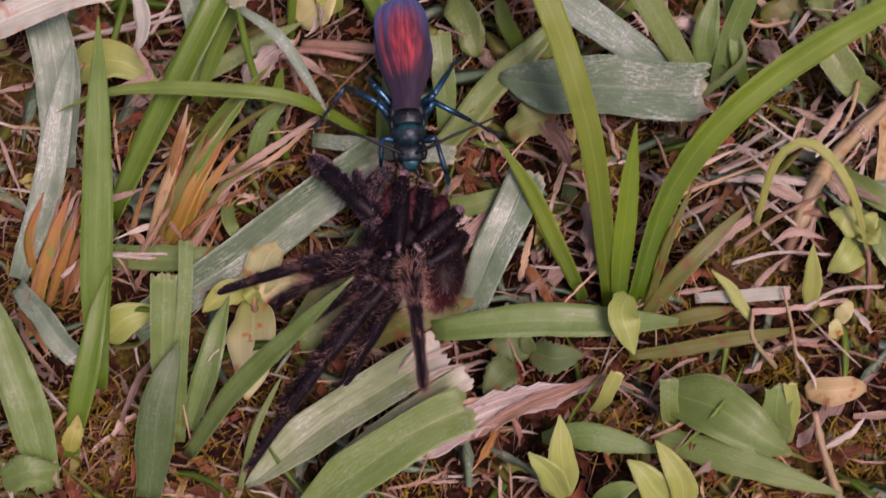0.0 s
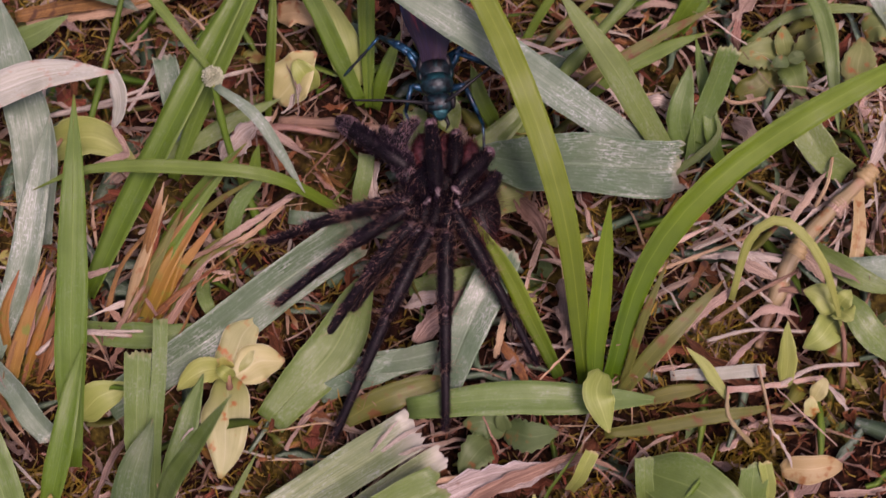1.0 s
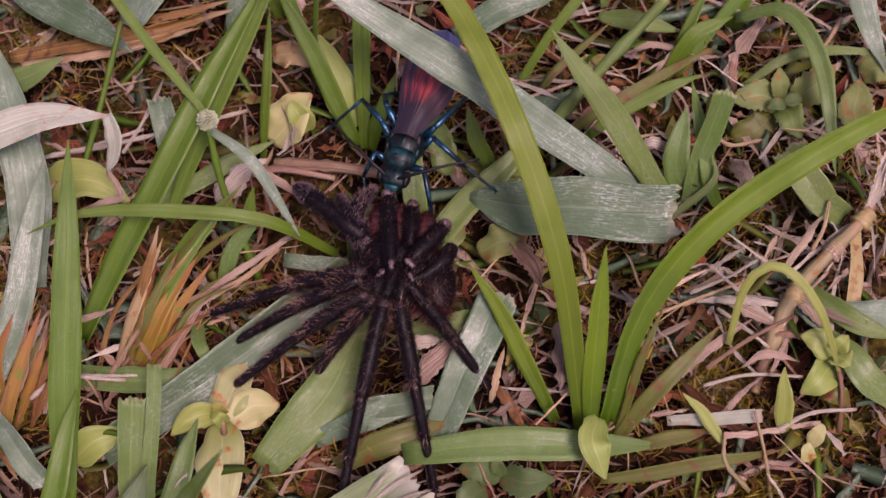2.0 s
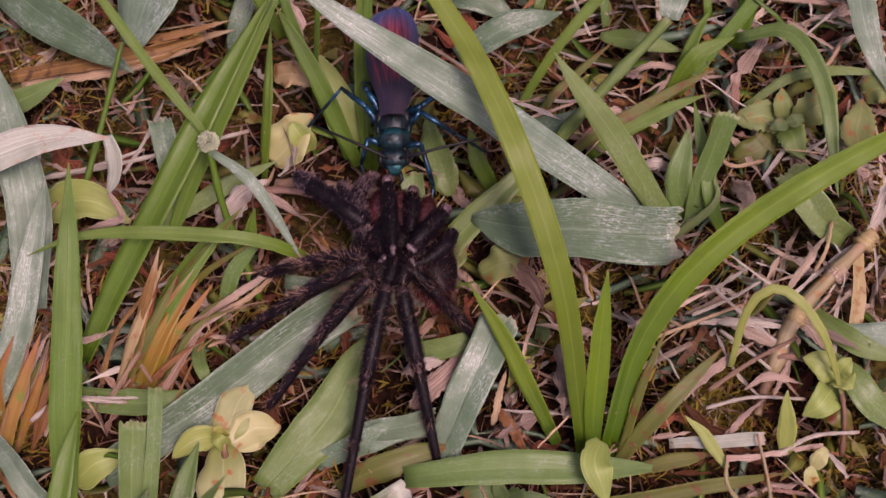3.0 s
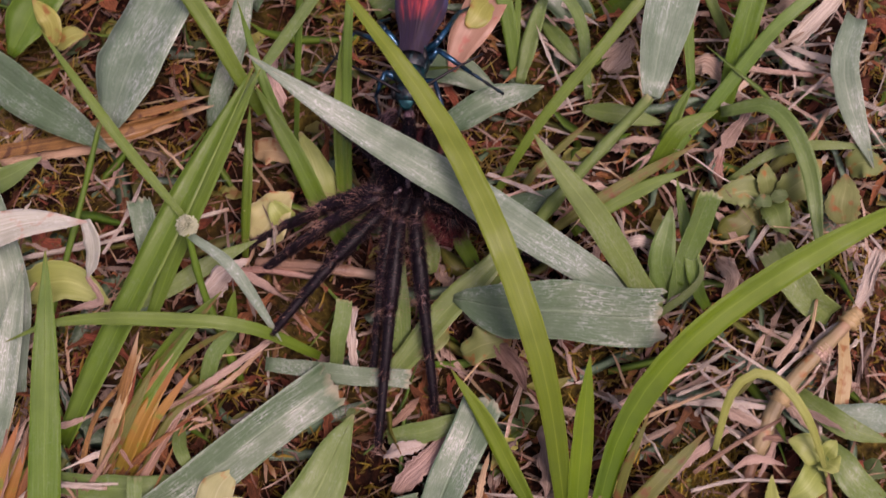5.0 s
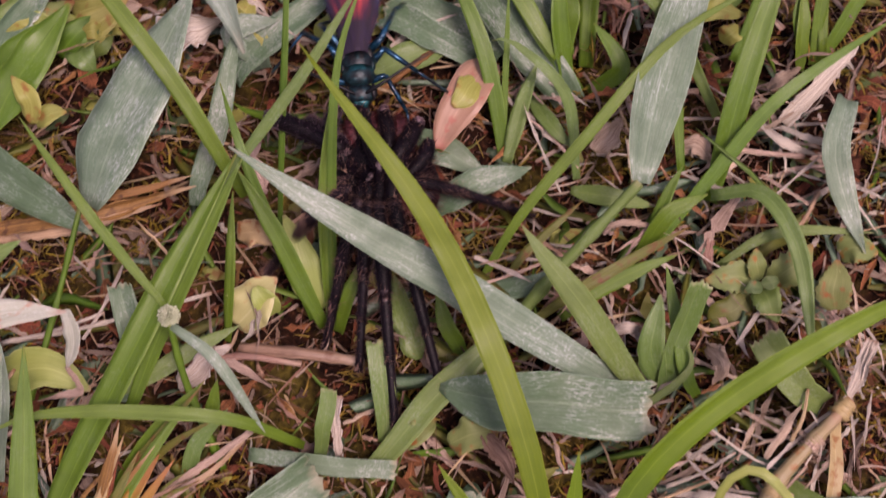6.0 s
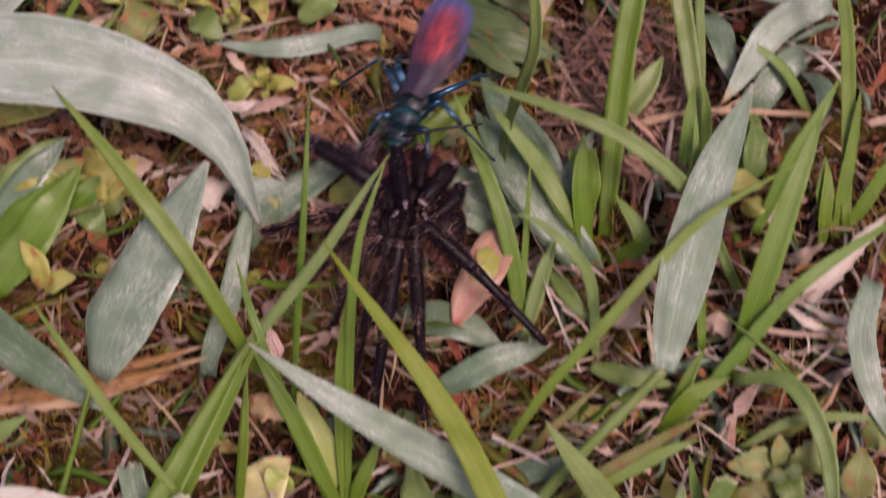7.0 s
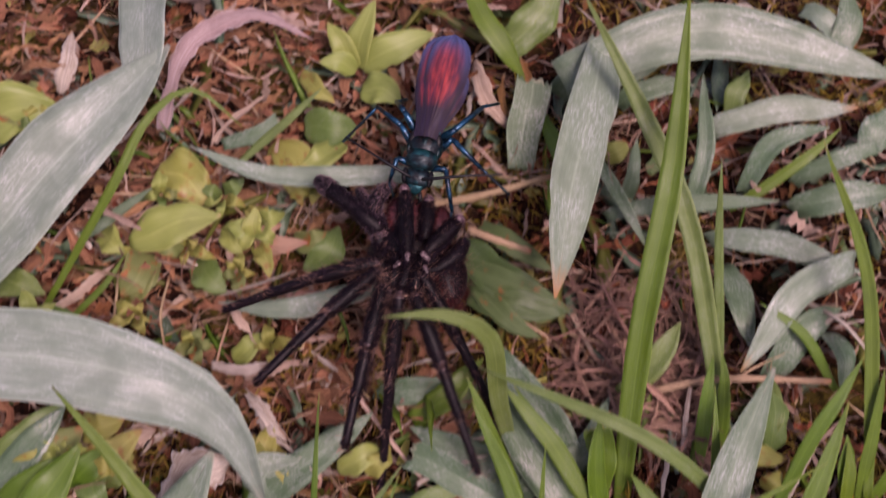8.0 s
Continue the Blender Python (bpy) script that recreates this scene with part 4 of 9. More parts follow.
blade(tuft, "drygrey", "grass", 0.0014, (-0.0694, -0.0328, -0.0070), (-0.0598, -0.0198, 0.0028), (-0.0542, -0.0113, 0.0097))
blade(tuft, "rusty", "grass", 0.0034, (-0.0636, -0.0301, -0.0062), (-0.0567, -0.0185, 0.0052), (-0.0523, -0.0084, 0.0112))
blade(tuft, "orange", "grass", 0.0009, (-0.0670, -0.0299, -0.0064), (-0.0593, -0.0212, 0.0033), (-0.0541, -0.0075, 0.0105))
blade(tuft, "rusty", "grass", 0.0024, (-0.0620, -0.0283, -0.0059), (-0.0556, -0.0185, 0.0042), (-0.0463, -0.0073, 0.0105))
blade(tuft, "drygrey", "grass", 0.0012, (-0.0761, -0.0337, -0.0073), (-0.0688, -0.0309, 0.0001), (-0.0594, -0.0166, 0.0065))
blade(tuft, "orange", "grass", 0.0015, (-0.0688, -0.0312, -0.0067), (-0.0546, -0.0231, 0.0032), (-0.0486, -0.0185, 0.0033))
blade(tuft, "maroon", "grass", 0.0010, (-0.0670, -0.0314, -0.0067), (-0.0511, -0.0198, 0.0030), (-0.0444, -0.0156, 0.0035))
blade(tuft, "olive", "grass", 0.0026, (-0.0655, -0.0230, -0.0049), (-0.0550, -0.0090, 0.0101), (-0.0402, 0.0047, 0.0212))
blade(tuft, "olive", "grass", 0.0018, (-0.0649, -0.0233, -0.0050), (-0.0520, -0.0072, 0.0086), (-0.0344, -0.0009, 0.0201))
blade(tuft, "drygrey", "grass", 0.0010, (-0.0650, -0.0225, -0.0048), (-0.0521, -0.0066, 0.0102), (-0.0392, 0.0072, 0.0212))
tuft = tuft_thing("dry_tuft", "dead rusty grass leaves against the green blades", "dead grass", "dead tufts")
blade(tuft, "rusty", "grass", 0.0031, (-0.0948, -0.0497, -0.0109), (-0.0906, -0.0356, 0.0011), (-0.0839, -0.0206, 0.0113))
blade(tuft, "orange", "grass", 0.0011, (-0.0958, -0.0517, -0.0113), (-0.0928, -0.0397, -0.0008), (-0.0857, -0.0152, 0.0099))
blade(tuft, "drygrey", "grass", 0.0026, (-0.0984, -0.0419, -0.0093), (-0.0890, -0.0329, 0.0017), (-0.0878, -0.0217, 0.0080))
blade(tuft, "olive", "grass", 0.0015, (-0.0957, -0.0448, -0.0099), (-0.0881, -0.0310, 0.0016), (-0.0835, -0.0223, 0.0070))
blade(tuft, "rusty", "grass", 0.0027, (-0.0933, -0.0393, -0.0087), (-0.0945, -0.0303, 0.0022), (-0.0913, -0.0203, 0.0083))
blade(tuft, "orange", "grass", 0.0012, (-0.0934, -0.0384, -0.0085), (-0.0950, -0.0270, 0.0016), (-0.0955, -0.0147, 0.0059))
blade(tuft, "drygrey", "grass", 0.0022, (-0.0910, -0.0366, -0.0081), (-0.0856, -0.0276, 0.0028), (-0.0824, -0.0209, 0.0093))
blade(tuft, "orange", "grass", 0.0012, (-0.0910, -0.0367, -0.0081), (-0.0858, -0.0241, 0.0017), (-0.0817, -0.0193, 0.0066))
blade(tuft, "orange", "grass", 0.0017, (-0.0974, -0.0433, -0.0066), (-0.0914, -0.0503, -0.0040), (-0.0883, -0.0545, -0.0068))
blade(tuft, "drygrey", "grass", 0.0012, (-0.0972, -0.0442, -0.0076), (-0.0938, -0.0516, -0.0050), (-0.0848, -0.0605, -0.0088))
blade(tuft, "olive", "grass", 0.0008, (-0.0969, -0.0430, -0.0066), (-0.0905, -0.0497, -0.0040), (-0.0869, -0.0551, -0.0069))
tuft = tuft_thing("grass_tuft", "small green grass tuft among dead stems", "grass", "tufts")
blade(tuft, "bright", "grass", 0.0037, (-0.0433, 0.0008, 0.0003), (-0.0397, 0.0047, 0.0092), (-0.0375, 0.0095, 0.0162))
blade(tuft, "fresh", "grass", 0.0039, (-0.0454, -0.0089, -0.0017), (-0.0429, -0.0040, 0.0084), (-0.0346, 0.0022, 0.0158))
blade(tuft, "bright", "grass", 0.0027, (-0.0380, 0.0249, 0.0054), (-0.0362, 0.0356, 0.0207), (-0.0349, 0.0492, 0.0335))
blade(tuft, "bright", "grass", 0.0031, (-0.0623, -0.0112, -0.0004), (-0.0519, -0.0016, 0.0117), (-0.0397, 0.0072, 0.0197))
blade(tuft, "fresh", "grass", 0.0033, (-0.0508, -0.0163, 0.0007), (-0.0478, -0.0268, 0.0041), (-0.0453, -0.0288, -0.0018))
tuft = tuft_thing("grass_tuft", "green grass tuft with narrow pointed blades", "grass", "tufts")
blade(tuft, "bright", "grass", 0.0047, (-0.0151, 0.0283, 0.0065), (-0.0240, 0.0404, 0.0239), (-0.0336, 0.0527, 0.0373))
blade(tuft, "bright", "grass", 0.0033, (-0.0135, 0.0275, 0.0063), (-0.0137, 0.0482, 0.0336), (-0.0105, 0.0648, 0.0521))
blade(tuft, "bright", "grass", 0.0037, (-0.0117, 0.0269, 0.0062), (-0.0093, 0.0305, 0.0150), (-0.0051, 0.0381, 0.0226))
blade(tuft, "bright", "grass", 0.0019, (-0.0266, 0.0484, 0.0125), (-0.0228, 0.0736, 0.0488), (-0.0205, 0.0986, 0.0740))
blade(tuft, "bright", "grass", 0.0023, (-0.0130, 0.0275, 0.0063), (-0.0104, 0.0628, 0.0527), (-0.0030, 0.0817, 0.0707))
blade(tuft, "bright", "grass", 0.0028, (-0.0178, 0.0302, 0.0068), (-0.0319, 0.0552, 0.0368), (-0.0380, 0.0712, 0.0455))
tuft = tuft_thing("grass_plant", "narrow pale grass blade crossing in front", "grass", "loose blades")
blade(tuft, "fresh", "grass", 0.0028, (-0.0405, 0.0511, 0.0288), (-0.0292, 0.0589, 0.0406), (-0.0164, 0.0703, 0.0532), (-0.0026, 0.0856, 0.0665))
tuft = tuft_thing("grass_plant", "long green grass blade leaning across the view", "grass", "loose blades")
blade(tuft, "bright", "grass", 0.0044, (-0.0335, 0.0538, 0.0245), (-0.0460, 0.0669, 0.0450), (-0.0625, 0.0855, 0.0587), (-0.0793, 0.1021, 0.0689))
tuft = tuft_thing("grass_plant", "very broad pale waxy leaf arching over the litter", "grass", "broad leaves")
blade(tuft, "waxyw", "leafw", 0.0207, (-0.1380, 0.1077, 0.0542), (-0.1004, 0.1103, 0.0653), (-0.0612, 0.1072, 0.0642), (-0.0431, 0.1010, 0.0542), (-0.0350, 0.0872, 0.0364))
tuft = tuft_thing("grass_plant", "broad waxy leaf with pale speckles", "grass", "broad leaves")
blade(tuft, "waxy", "leaf", 0.0181, (-0.0715, 0.0534, 0.0214), (-0.0602, 0.0705, 0.0376), (-0.0464, 0.0958, 0.0490))
tuft = tuft_thing("grass_plant", "broad waxy leaf on a pale stem", "grass", "broad leaves")
blade(tuft, "waxy", "leaf", 0.0127, (0.0581, 0.0484, 0.0367), (0.0647, 0.0777, 0.0449), (0.0812, 0.1157, 0.0540))
blade(tuft, "fresh", "stem", 0.0033, (0.0207, 0.0169, 0.0046), (0.0350, 0.0296, 0.0195), (0.0581, 0.0484, 0.0367))
blade(tuft, "fresh", "grass", 0.0064, (-0.0040, -0.0076, 0.0014), (0.0103, 0.0053, 0.0111), (0.0219, 0.0158, 0.0173), (0.0290, 0.0247, 0.0201))
tuft = tuft_thing("grass_tuft", "green grass tuft with crossing narrow blades", "grass", "tufts")
blade(tuft, "bright", "grass", 0.0042, (0.0595, 0.0454, 0.0111), (0.0654, 0.0496, 0.0210), (0.0752, 0.0536, 0.0240))
blade(tuft, "bright", "grass", 0.0032, (0.0609, 0.0461, 0.0112), (0.0649, 0.0523, 0.0216), (0.0695, 0.0597, 0.0272))
blade(tuft, "bright", "grass", 0.0034, (0.0622, 0.0460, 0.0113), (0.0775, 0.0593, 0.0252), (0.0925, 0.0720, 0.0381), (0.1181, 0.0861, 0.0484))
blade(tuft, "bright", "grass", 0.0060, (0.0768, 0.0585, 0.0140), (0.0837, 0.0756, 0.0387), (0.0952, 0.1035, 0.0617))
blade(tuft, "bright", "grass", 0.0028, (0.0214, 0.0372, 0.0108), (0.0313, 0.0477, 0.0242), (0.0460, 0.0604, 0.0370), (0.0656, 0.0779, 0.0509), (0.0899, 0.0908, 0.0579))
blade(tuft, "bright", "grass", 0.0032, (0.0701, 0.0639, 0.0181), (0.0683, 0.0821, 0.0343), (0.0676, 0.1115, 0.0529))
tuft = tuft_thing("grass_plant", "pale grass blade curving to the ground", "grass", "loose blades")
blade(tuft, "fresh", "grass", 0.0042, (0.0759, 0.0532, 0.0239), (0.0867, 0.0487, 0.0312), (0.0941, 0.0341, 0.0272), (0.0972, 0.0140, 0.0141))
blade(tuft, "waxy", "leafw", 0.0068, (0.1076, 0.0714, 0.0332), (0.1041, 0.0582, 0.0294), (0.1108, 0.0398, 0.0196))
blade(tuft, "fresh", "grass", 0.0026, (0.0774, 0.0404, 0.0133), (0.0910, 0.0445, 0.0214), (0.1132, 0.0448, 0.0207))
blade(tuft, "bright", "grass", 0.0039, (0.0404, 0.0290, 0.0094), (0.0521, 0.0346, 0.0157), (0.0678, 0.0406, 0.0182))
blade(tuft, "waxyg", "leafw", 0.0052, (0.0234, 0.0340, 0.0112), (0.0351, 0.0342, 0.0164), (0.0404, 0.0394, 0.0176))
tuft = tuft_thing("herb", "small herb with orange-spotted toothed leaves", "herb", "herbs")
blade(tuft, "spotted", "tooth", 0.0073, (0.0866, 0.0355, 0.0134), (0.0807, 0.0355, 0.0164), (0.0740, 0.0354, 0.0154))
blade(tuft, "spotted", "tooth", 0.0051, (0.0864, 0.0357, 0.0144), (0.0859, 0.0373, 0.0188), (0.0857, 0.0409, 0.0205))
blade(tuft, "fresh", "tooth", 0.0067, (0.0866, 0.0343, 0.0141), (0.0880, 0.0294, 0.0161), (0.0904, 0.0254, 0.0133))
blade(tuft, "herb", "tooth", 0.0032, (0.0867, 0.0324, 0.0177), (0.0887, 0.0328, 0.0188), (0.0907, 0.0333, 0.0179))
blade(tuft, "herb", "tooth", 0.0032, (0.0867, 0.0324, 0.0177), (0.0844, 0.0314, 0.0185), (0.0824, 0.0312, 0.0175))
blade(tuft, "olive", "leafw", 0.0078, (0.0751, 0.0285, 0.0089), (0.0809, 0.0301, 0.0113), (0.0879, 0.0354, 0.0124))
blade(tuft, "spotted", "tooth", 0.0081, (0.0893, 0.0354, 0.0144), (0.0933, 0.0363, 0.0185), (0.0992, 0.0427, 0.0189))
blade(tuft, "spotted", "tooth", 0.0083, (0.1039, 0.0307, 0.0104), (0.1036, 0.0331, 0.0149), (0.1023, 0.0378, 0.0179))
blade(tuft, "spotted", "tooth", 0.0077, (0.1038, 0.0291, 0.0123), (0.1033, 0.0324, 0.0170), (0.1044, 0.0387, 0.0188))
blade(tuft, "spotted", "tooth", 0.0068, (0.1061, 0.0423, 0.0151), (0.1092, 0.0417, 0.0190), (0.1142, 0.0408, 0.0179))
tuft = tuft_thing("grass_tuft", "tall tuft of broad bright green blades", "grass", "tufts")
blade(tuft, "bright", "grass", 0.0041, (0.0465, 0.0877, 0.0197), (0.0359, 0.0972, 0.0325), (0.0221, 0.1145, 0.0459))
blade(tuft, "bright", "grass", 0.0049, (0.0442, 0.0880, 0.0193), (0.0410, 0.0961, 0.0340), (0.0418, 0.1071, 0.0462))
blade(tuft, "fresh", "grass", 0.0036, (0.0798, 0.0797, 0.0196), (0.0663, 0.0887, 0.0464), (0.0513, 0.0956, 0.0579), (0.0327, 0.1030, 0.0614), (0.0134, 0.1134, 0.0576))
blade(tuft, "bright", "grass", 0.0063, (0.0484, 0.0942, 0.0211), (0.0519, 0.1277, 0.0561), (0.0581, 0.1560, 0.0795), (0.0606, 0.1860, 0.1033))
blade(tuft, "bright", "grass", 0.0047, (0.0486, 0.0877, 0.0197), (0.0563, 0.0885, 0.0280), (0.0496, 0.0978, 0.0338))
blade(tuft, "bright", "grass", 0.0041, (0.0276, 0.0696, 0.0156), (0.0235, 0.0874, 0.0343), (0.0121, 0.1080, 0.0514))
blade(tuft, "bright", "grass", 0.0016, (0.0276, 0.0703, 0.0158), (0.0280, 0.0849, 0.0308), (0.0291, 0.0996, 0.0469))
blade(tuft, "fresh", "grass", 0.0029, (0.0451, 0.0633, 0.0166), (0.0421, 0.0764, 0.0333), (0.0301, 0.0843, 0.0427), (0.0248, 0.0851, 0.0428))
tuft = tuft_thing("fallen_leaf", "pinkish withered leaf with a small yellow-green sprout", "fallen leaf", "litter")
blade(tuft, "pink", "oval", 0.0102, (0.0248, 0.0904, 0.0279), (0.0181, 0.0792, 0.0295), (0.0117, 0.0674, 0.0230))
blade(tuft, "yellow", "oval", 0.0067, (0.0207, 0.0841, 0.0296), (0.0187, 0.0793, 0.0305), (0.0153, 0.0760, 0.0293))
tuft = tuft_thing("grass_plant", "flat waxy grass leaf lying on the ground", "grass", "broad leaves")
blade(tuft, "waxyg", "leafw", 0.0117, (0.0402, 0.0898, 0.0240), (0.0277, 0.1032, 0.0316), (0.0158, 0.1211, 0.0362))
blade(tuft, "waxyg", "cut", 0.0075, (0.0207, 0.0925, 0.0263), (0.0097, 0.0981, 0.0303), (-0.0023, 0.1033, 0.0322))
blade(tuft, "bright", "grass", 0.0065, (-0.0022, 0.1140, 0.0274), (0.0066, 0.1181, 0.0334), (0.0150, 0.1259, 0.0372))
blade(tuft, "waxyg", "leafw", 0.0084, (0.0030, 0.0711, 0.0196), (0.0126, 0.0679, 0.0221), (0.0235, 0.0638, 0.0184))
blade(tuft, "waxyg", "grass", 0.0072, (0.0086, 0.0541, 0.0162), (0.0181, 0.0569, 0.0219), (0.0341, 0.0623, 0.0232))
blade(tuft, "fresh", "leaf", 0.0048, (0.0436, 0.0594, 0.0178), (0.0527, 0.0555, 0.0201), (0.0635, 0.0550, 0.0171))
blade(tuft, "waxy", "leafw", 0.0070, (-0.0349, 0.0968, 0.0244), (-0.0393, 0.0996, 0.0299), (-0.0283, 0.1025, 0.0307))
tuft = tuft_thing("herb", "fresh yellow-green herb with rounded leaves", "herb", "herbs")
blade(tuft, "bright", "leafw", 0.0117, (-0.0997, 0.0754, 0.0210), (-0.0895, 0.0887, 0.0309), (-0.0795, 0.1024, 0.0379))
blade(tuft, "yellow", "leaf", 0.0060, (-0.0881, 0.0764, 0.0234), (-0.0885, 0.0799, 0.0291), (-0.0927, 0.0845, 0.0320))
blade(tuft, "yellow", "leaf", 0.0055, (-0.0873, 0.0764, 0.0234), (-0.0839, 0.0767, 0.0265), (-0.0793, 0.0774, 0.0267))
blade(tuft, "yellow", "leaf", 0.0085, (-0.0818, 0.1012, 0.0236), (-0.0758, 0.1024, 0.0290), (-0.0667, 0.1085, 0.0324))
blade(tuft, "fresh", "leaf", 0.0084, (-0.0805, 0.1027, 0.0240), (-0.0774, 0.0947, 0.0264), (-0.0751, 0.0928, 0.0230))
blade(tuft, "yellow", "leaf", 0.0085, (-0.0884, 0.1090, 0.0252), (-0.0910, 0.1017, 0.0276), (-0.0998, 0.1009, 0.0263))
tuft = tuft_thing("stick", "orange-brown dry grass stem lying on soil", "stick", "litter")
blade(tuft, "orange", "grass", 0.0046, (-0.1028, 0.0501, 0.0137), (-0.0736, 0.0532, 0.0178), (-0.0467, 0.0594, 0.0205))
blade(tuft, "straw", "grass", 0.0030, (-0.1001, 0.0485, 0.0125), (-0.0777, 0.0502, 0.0161), (-0.0552, 0.0569, 0.0168))
blade(tuft, "orange", "grass", 0.0024, (-0.0862, 0.0545, 0.0169), (-0.0668, 0.0568, 0.0196), (-0.0477, 0.0628, 0.0202))
blade(tuft, "runner", "stem", 0.0032, (-0.0343, 0.0212, 0.0087), (-0.0193, 0.0185, 0.0114), (-0.0053, 0.0178, 0.0084))
tuft = tuft_thing("grass_plant", "speckled waxy grass leaf", "grass", "broad leaves")
blade(tuft, "waxyg", "leafw", 0.0112, (-0.1072, 0.0729, 0.0224), (-0.0874, 0.0571, 0.0244), (-0.0689, 0.0435, 0.0238))
blade(tuft, "waxyg", "leafw", 0.0057, (-0.0458, 0.0633, 0.0193), (-0.0404, 0.0792, 0.0297), (-0.0372, 0.0958, 0.0382))
blade(tuft, "waxyg", "cut", 0.0057, (-0.0598, 0.0098, 0.0040), (-0.0589, 0.0211, 0.0133), (-0.0616, 0.0314, 0.0214))
tuft = tuft_thing("grass_plant", "broad waxy grass leaf rising from the litter", "grass", "broad leaves")
blade(tuft, "waxyw", "grass", 0.0209, (-0.1208, 0.1360, 0.0378), (-0.0984, 0.1607, 0.0538), (-0.0796, 0.1781, 0.0617), (-0.0648, 0.1999, 0.0644))
blade(tuft, "waxyw", "cut", 0.0136, (-0.0722, 0.1905, 0.0603), (-0.0714, 0.2031, 0.0650), (-0.0726, 0.2222, 0.0689))
tuft = tuft_thing("grass_plant", "thin green grass blade bending over", "grass", "loose blades")
blade(tuft, "bright", "grass", 0.0025, (-0.0954, 0.1423, 0.0310), (-0.0766, 0.1641, 0.0538), (-0.0680, 0.1776, 0.0637), (-0.0572, 0.1847, 0.0663), (-0.0449, 0.1778, 0.0601))
tuft = tuft_thing("grass_plant", "narrow pale grass blade lying across leaves", "grass", "loose blades")
blade(tuft, "waxy", "leafw", 0.0053, (-0.0051, 0.1702, 0.0511), (-0.0376, 0.1670, 0.0550), (-0.0579, 0.1729, 0.0589))
blade(tuft, "waxy", "leafw", 0.0056, (-0.0139, 0.1450, 0.0377), (-0.0316, 0.1381, 0.0390), (-0.0503, 0.1394, 0.0400))
tuft = tuft_thing("herb", "low herb with yellow-green oval leaves", "herb", "herbs")
blade(tuft, "lime", "leafw", 0.0113, (-0.0744, 0.1573, 0.0384), (-0.0638, 0.1595, 0.0430), (-0.0512, 0.1624, 0.0438))
blade(tuft, "yellow", "leafw", 0.0130, (-0.0687, 0.1769, 0.0426), (-0.0609, 0.1726, 0.0438), (-0.0550, 0.1677, 0.0408))
blade(tuft, "spotted", "leafw", 0.0099, (-0.0691, 0.1559, 0.0352), (-0.0719, 0.1476, 0.0379), (-0.0756, 0.1438, 0.0346))
blade(tuft, "fresh", "leafw", 0.0085, (-0.0581, 0.1537, 0.0349), (-0.0535, 0.1479, 0.0377), (-0.0493, 0.1446, 0.0351))
blade(tuft, "lime", "leafw", 0.0071, (-0.0826, 0.1618, 0.0362), (-0.0785, 0.1567, 0.0392), (-0.0756, 0.1542, 0.0378))
blade(tuft, "yellow", "leafw", 0.0057, (-0.0430, 0.1681, 0.0391), (-0.0427, 0.1634, 0.0411), (-0.0432, 0.1607, 0.0386))
blade(tuft, "pink", "leafw", 0.0043, (-0.0417, 0.1583, 0.0371), (-0.0370, 0.1559, 0.0397), (-0.0300, 0.1572, 0.0390))
blade(tuft, "lime", "leafw", 0.0051, (-0.0508, 0.1633, 0.0370), (-0.0484, 0.1567, 0.0396), (-0.0456, 0.1542, 0.0382))
blade(tuft, "yellow", "leafw", 0.0101, (-0.0403, 0.1849, 0.0416), (-0.0337, 0.1777, 0.0442), (-0.0321, 0.1689, 0.0394))
blade(tuft, "fresh", "oval", 0.0102, (-0.0317, 0.1903, 0.0429), (-0.0247, 0.1878, 0.0464), (-0.0182, 0.1882, 0.0446))
blade(tuft, "spotted", "leafw", 0.0132, (-0.1146, 0.2008, 0.0439), (-0.1050, 0.1927, 0.0473), (-0.0948, 0.1893, 0.0448))
blade(tuft, "fresh", "leafw", 0.0085, (-0.1105, 0.1514, 0.0337), (-0.1018, 0.1464, 0.0367), (-0.0952, 0.1450, 0.0336))
tuft = tuft_thing("herb", "upright herb with bright pointed leaves", "herb", "herbs")
blade(tuft, "lime", "leaf", 0.0088, (-0.0172, 0.2057, 0.0483), (-0.0096, 0.2072, 0.0547), (0.0020, 0.2112, 0.0557))
blade(tuft, "lime", "leaf", 0.0073, (-0.0180, 0.2057, 0.0483), (-0.0170, 0.2099, 0.0572), (-0.0133, 0.2160, 0.0635))
blade(tuft, "lime", "leaf", 0.0065, (-0.0188, 0.2057, 0.0483), (-0.0222, 0.2080, 0.0547), (-0.0259, 0.2131, 0.0577))
blade(tuft, "lime", "leaf", 0.0059, (-0.0187, 0.2049, 0.0481), (-0.0230, 0.2046, 0.0520), (-0.0281, 0.2046, 0.0519))
blade(tuft, "lime", "leafw", 0.0088, (-0.0172, 0.2000, 0.0461), (-0.0110, 0.1973, 0.0496), (-0.0066, 0.1948, 0.0482))
tuft = tuft_thing("dry_leaf", "curled pinkish dead grass leaf", "dead leaf", "litter")
blade(tuft, "mauvel", "grass", 0.0050, (-0.0694, 0.1896, 0.0422), (-0.0630, 0.2080, 0.0531), (-0.0467, 0.2156, 0.0579), (-0.0300, 0.2117, 0.0523))
blade(tuft, "dryp", "grass", 0.0044, (0.0124, 0.2086, 0.0473), (0.0154, 0.1957, 0.0497), (0.0227, 0.1860, 0.0458))
tuft = tuft_thing("grass_plant", "waxy hanging grass leaf with orange burnt tip", "grass", "broad leaves")
blade(tuft, "waxyo", "leafw", 0.0128, (0.0425, 0.1898, 0.0694), (0.0370, 0.1642, 0.0651), (0.0314, 0.1321, 0.0564))
tuft = tuft_thing("grass_plant", "broad waxy leaf lying across the grass", "grass", "broad leaves")
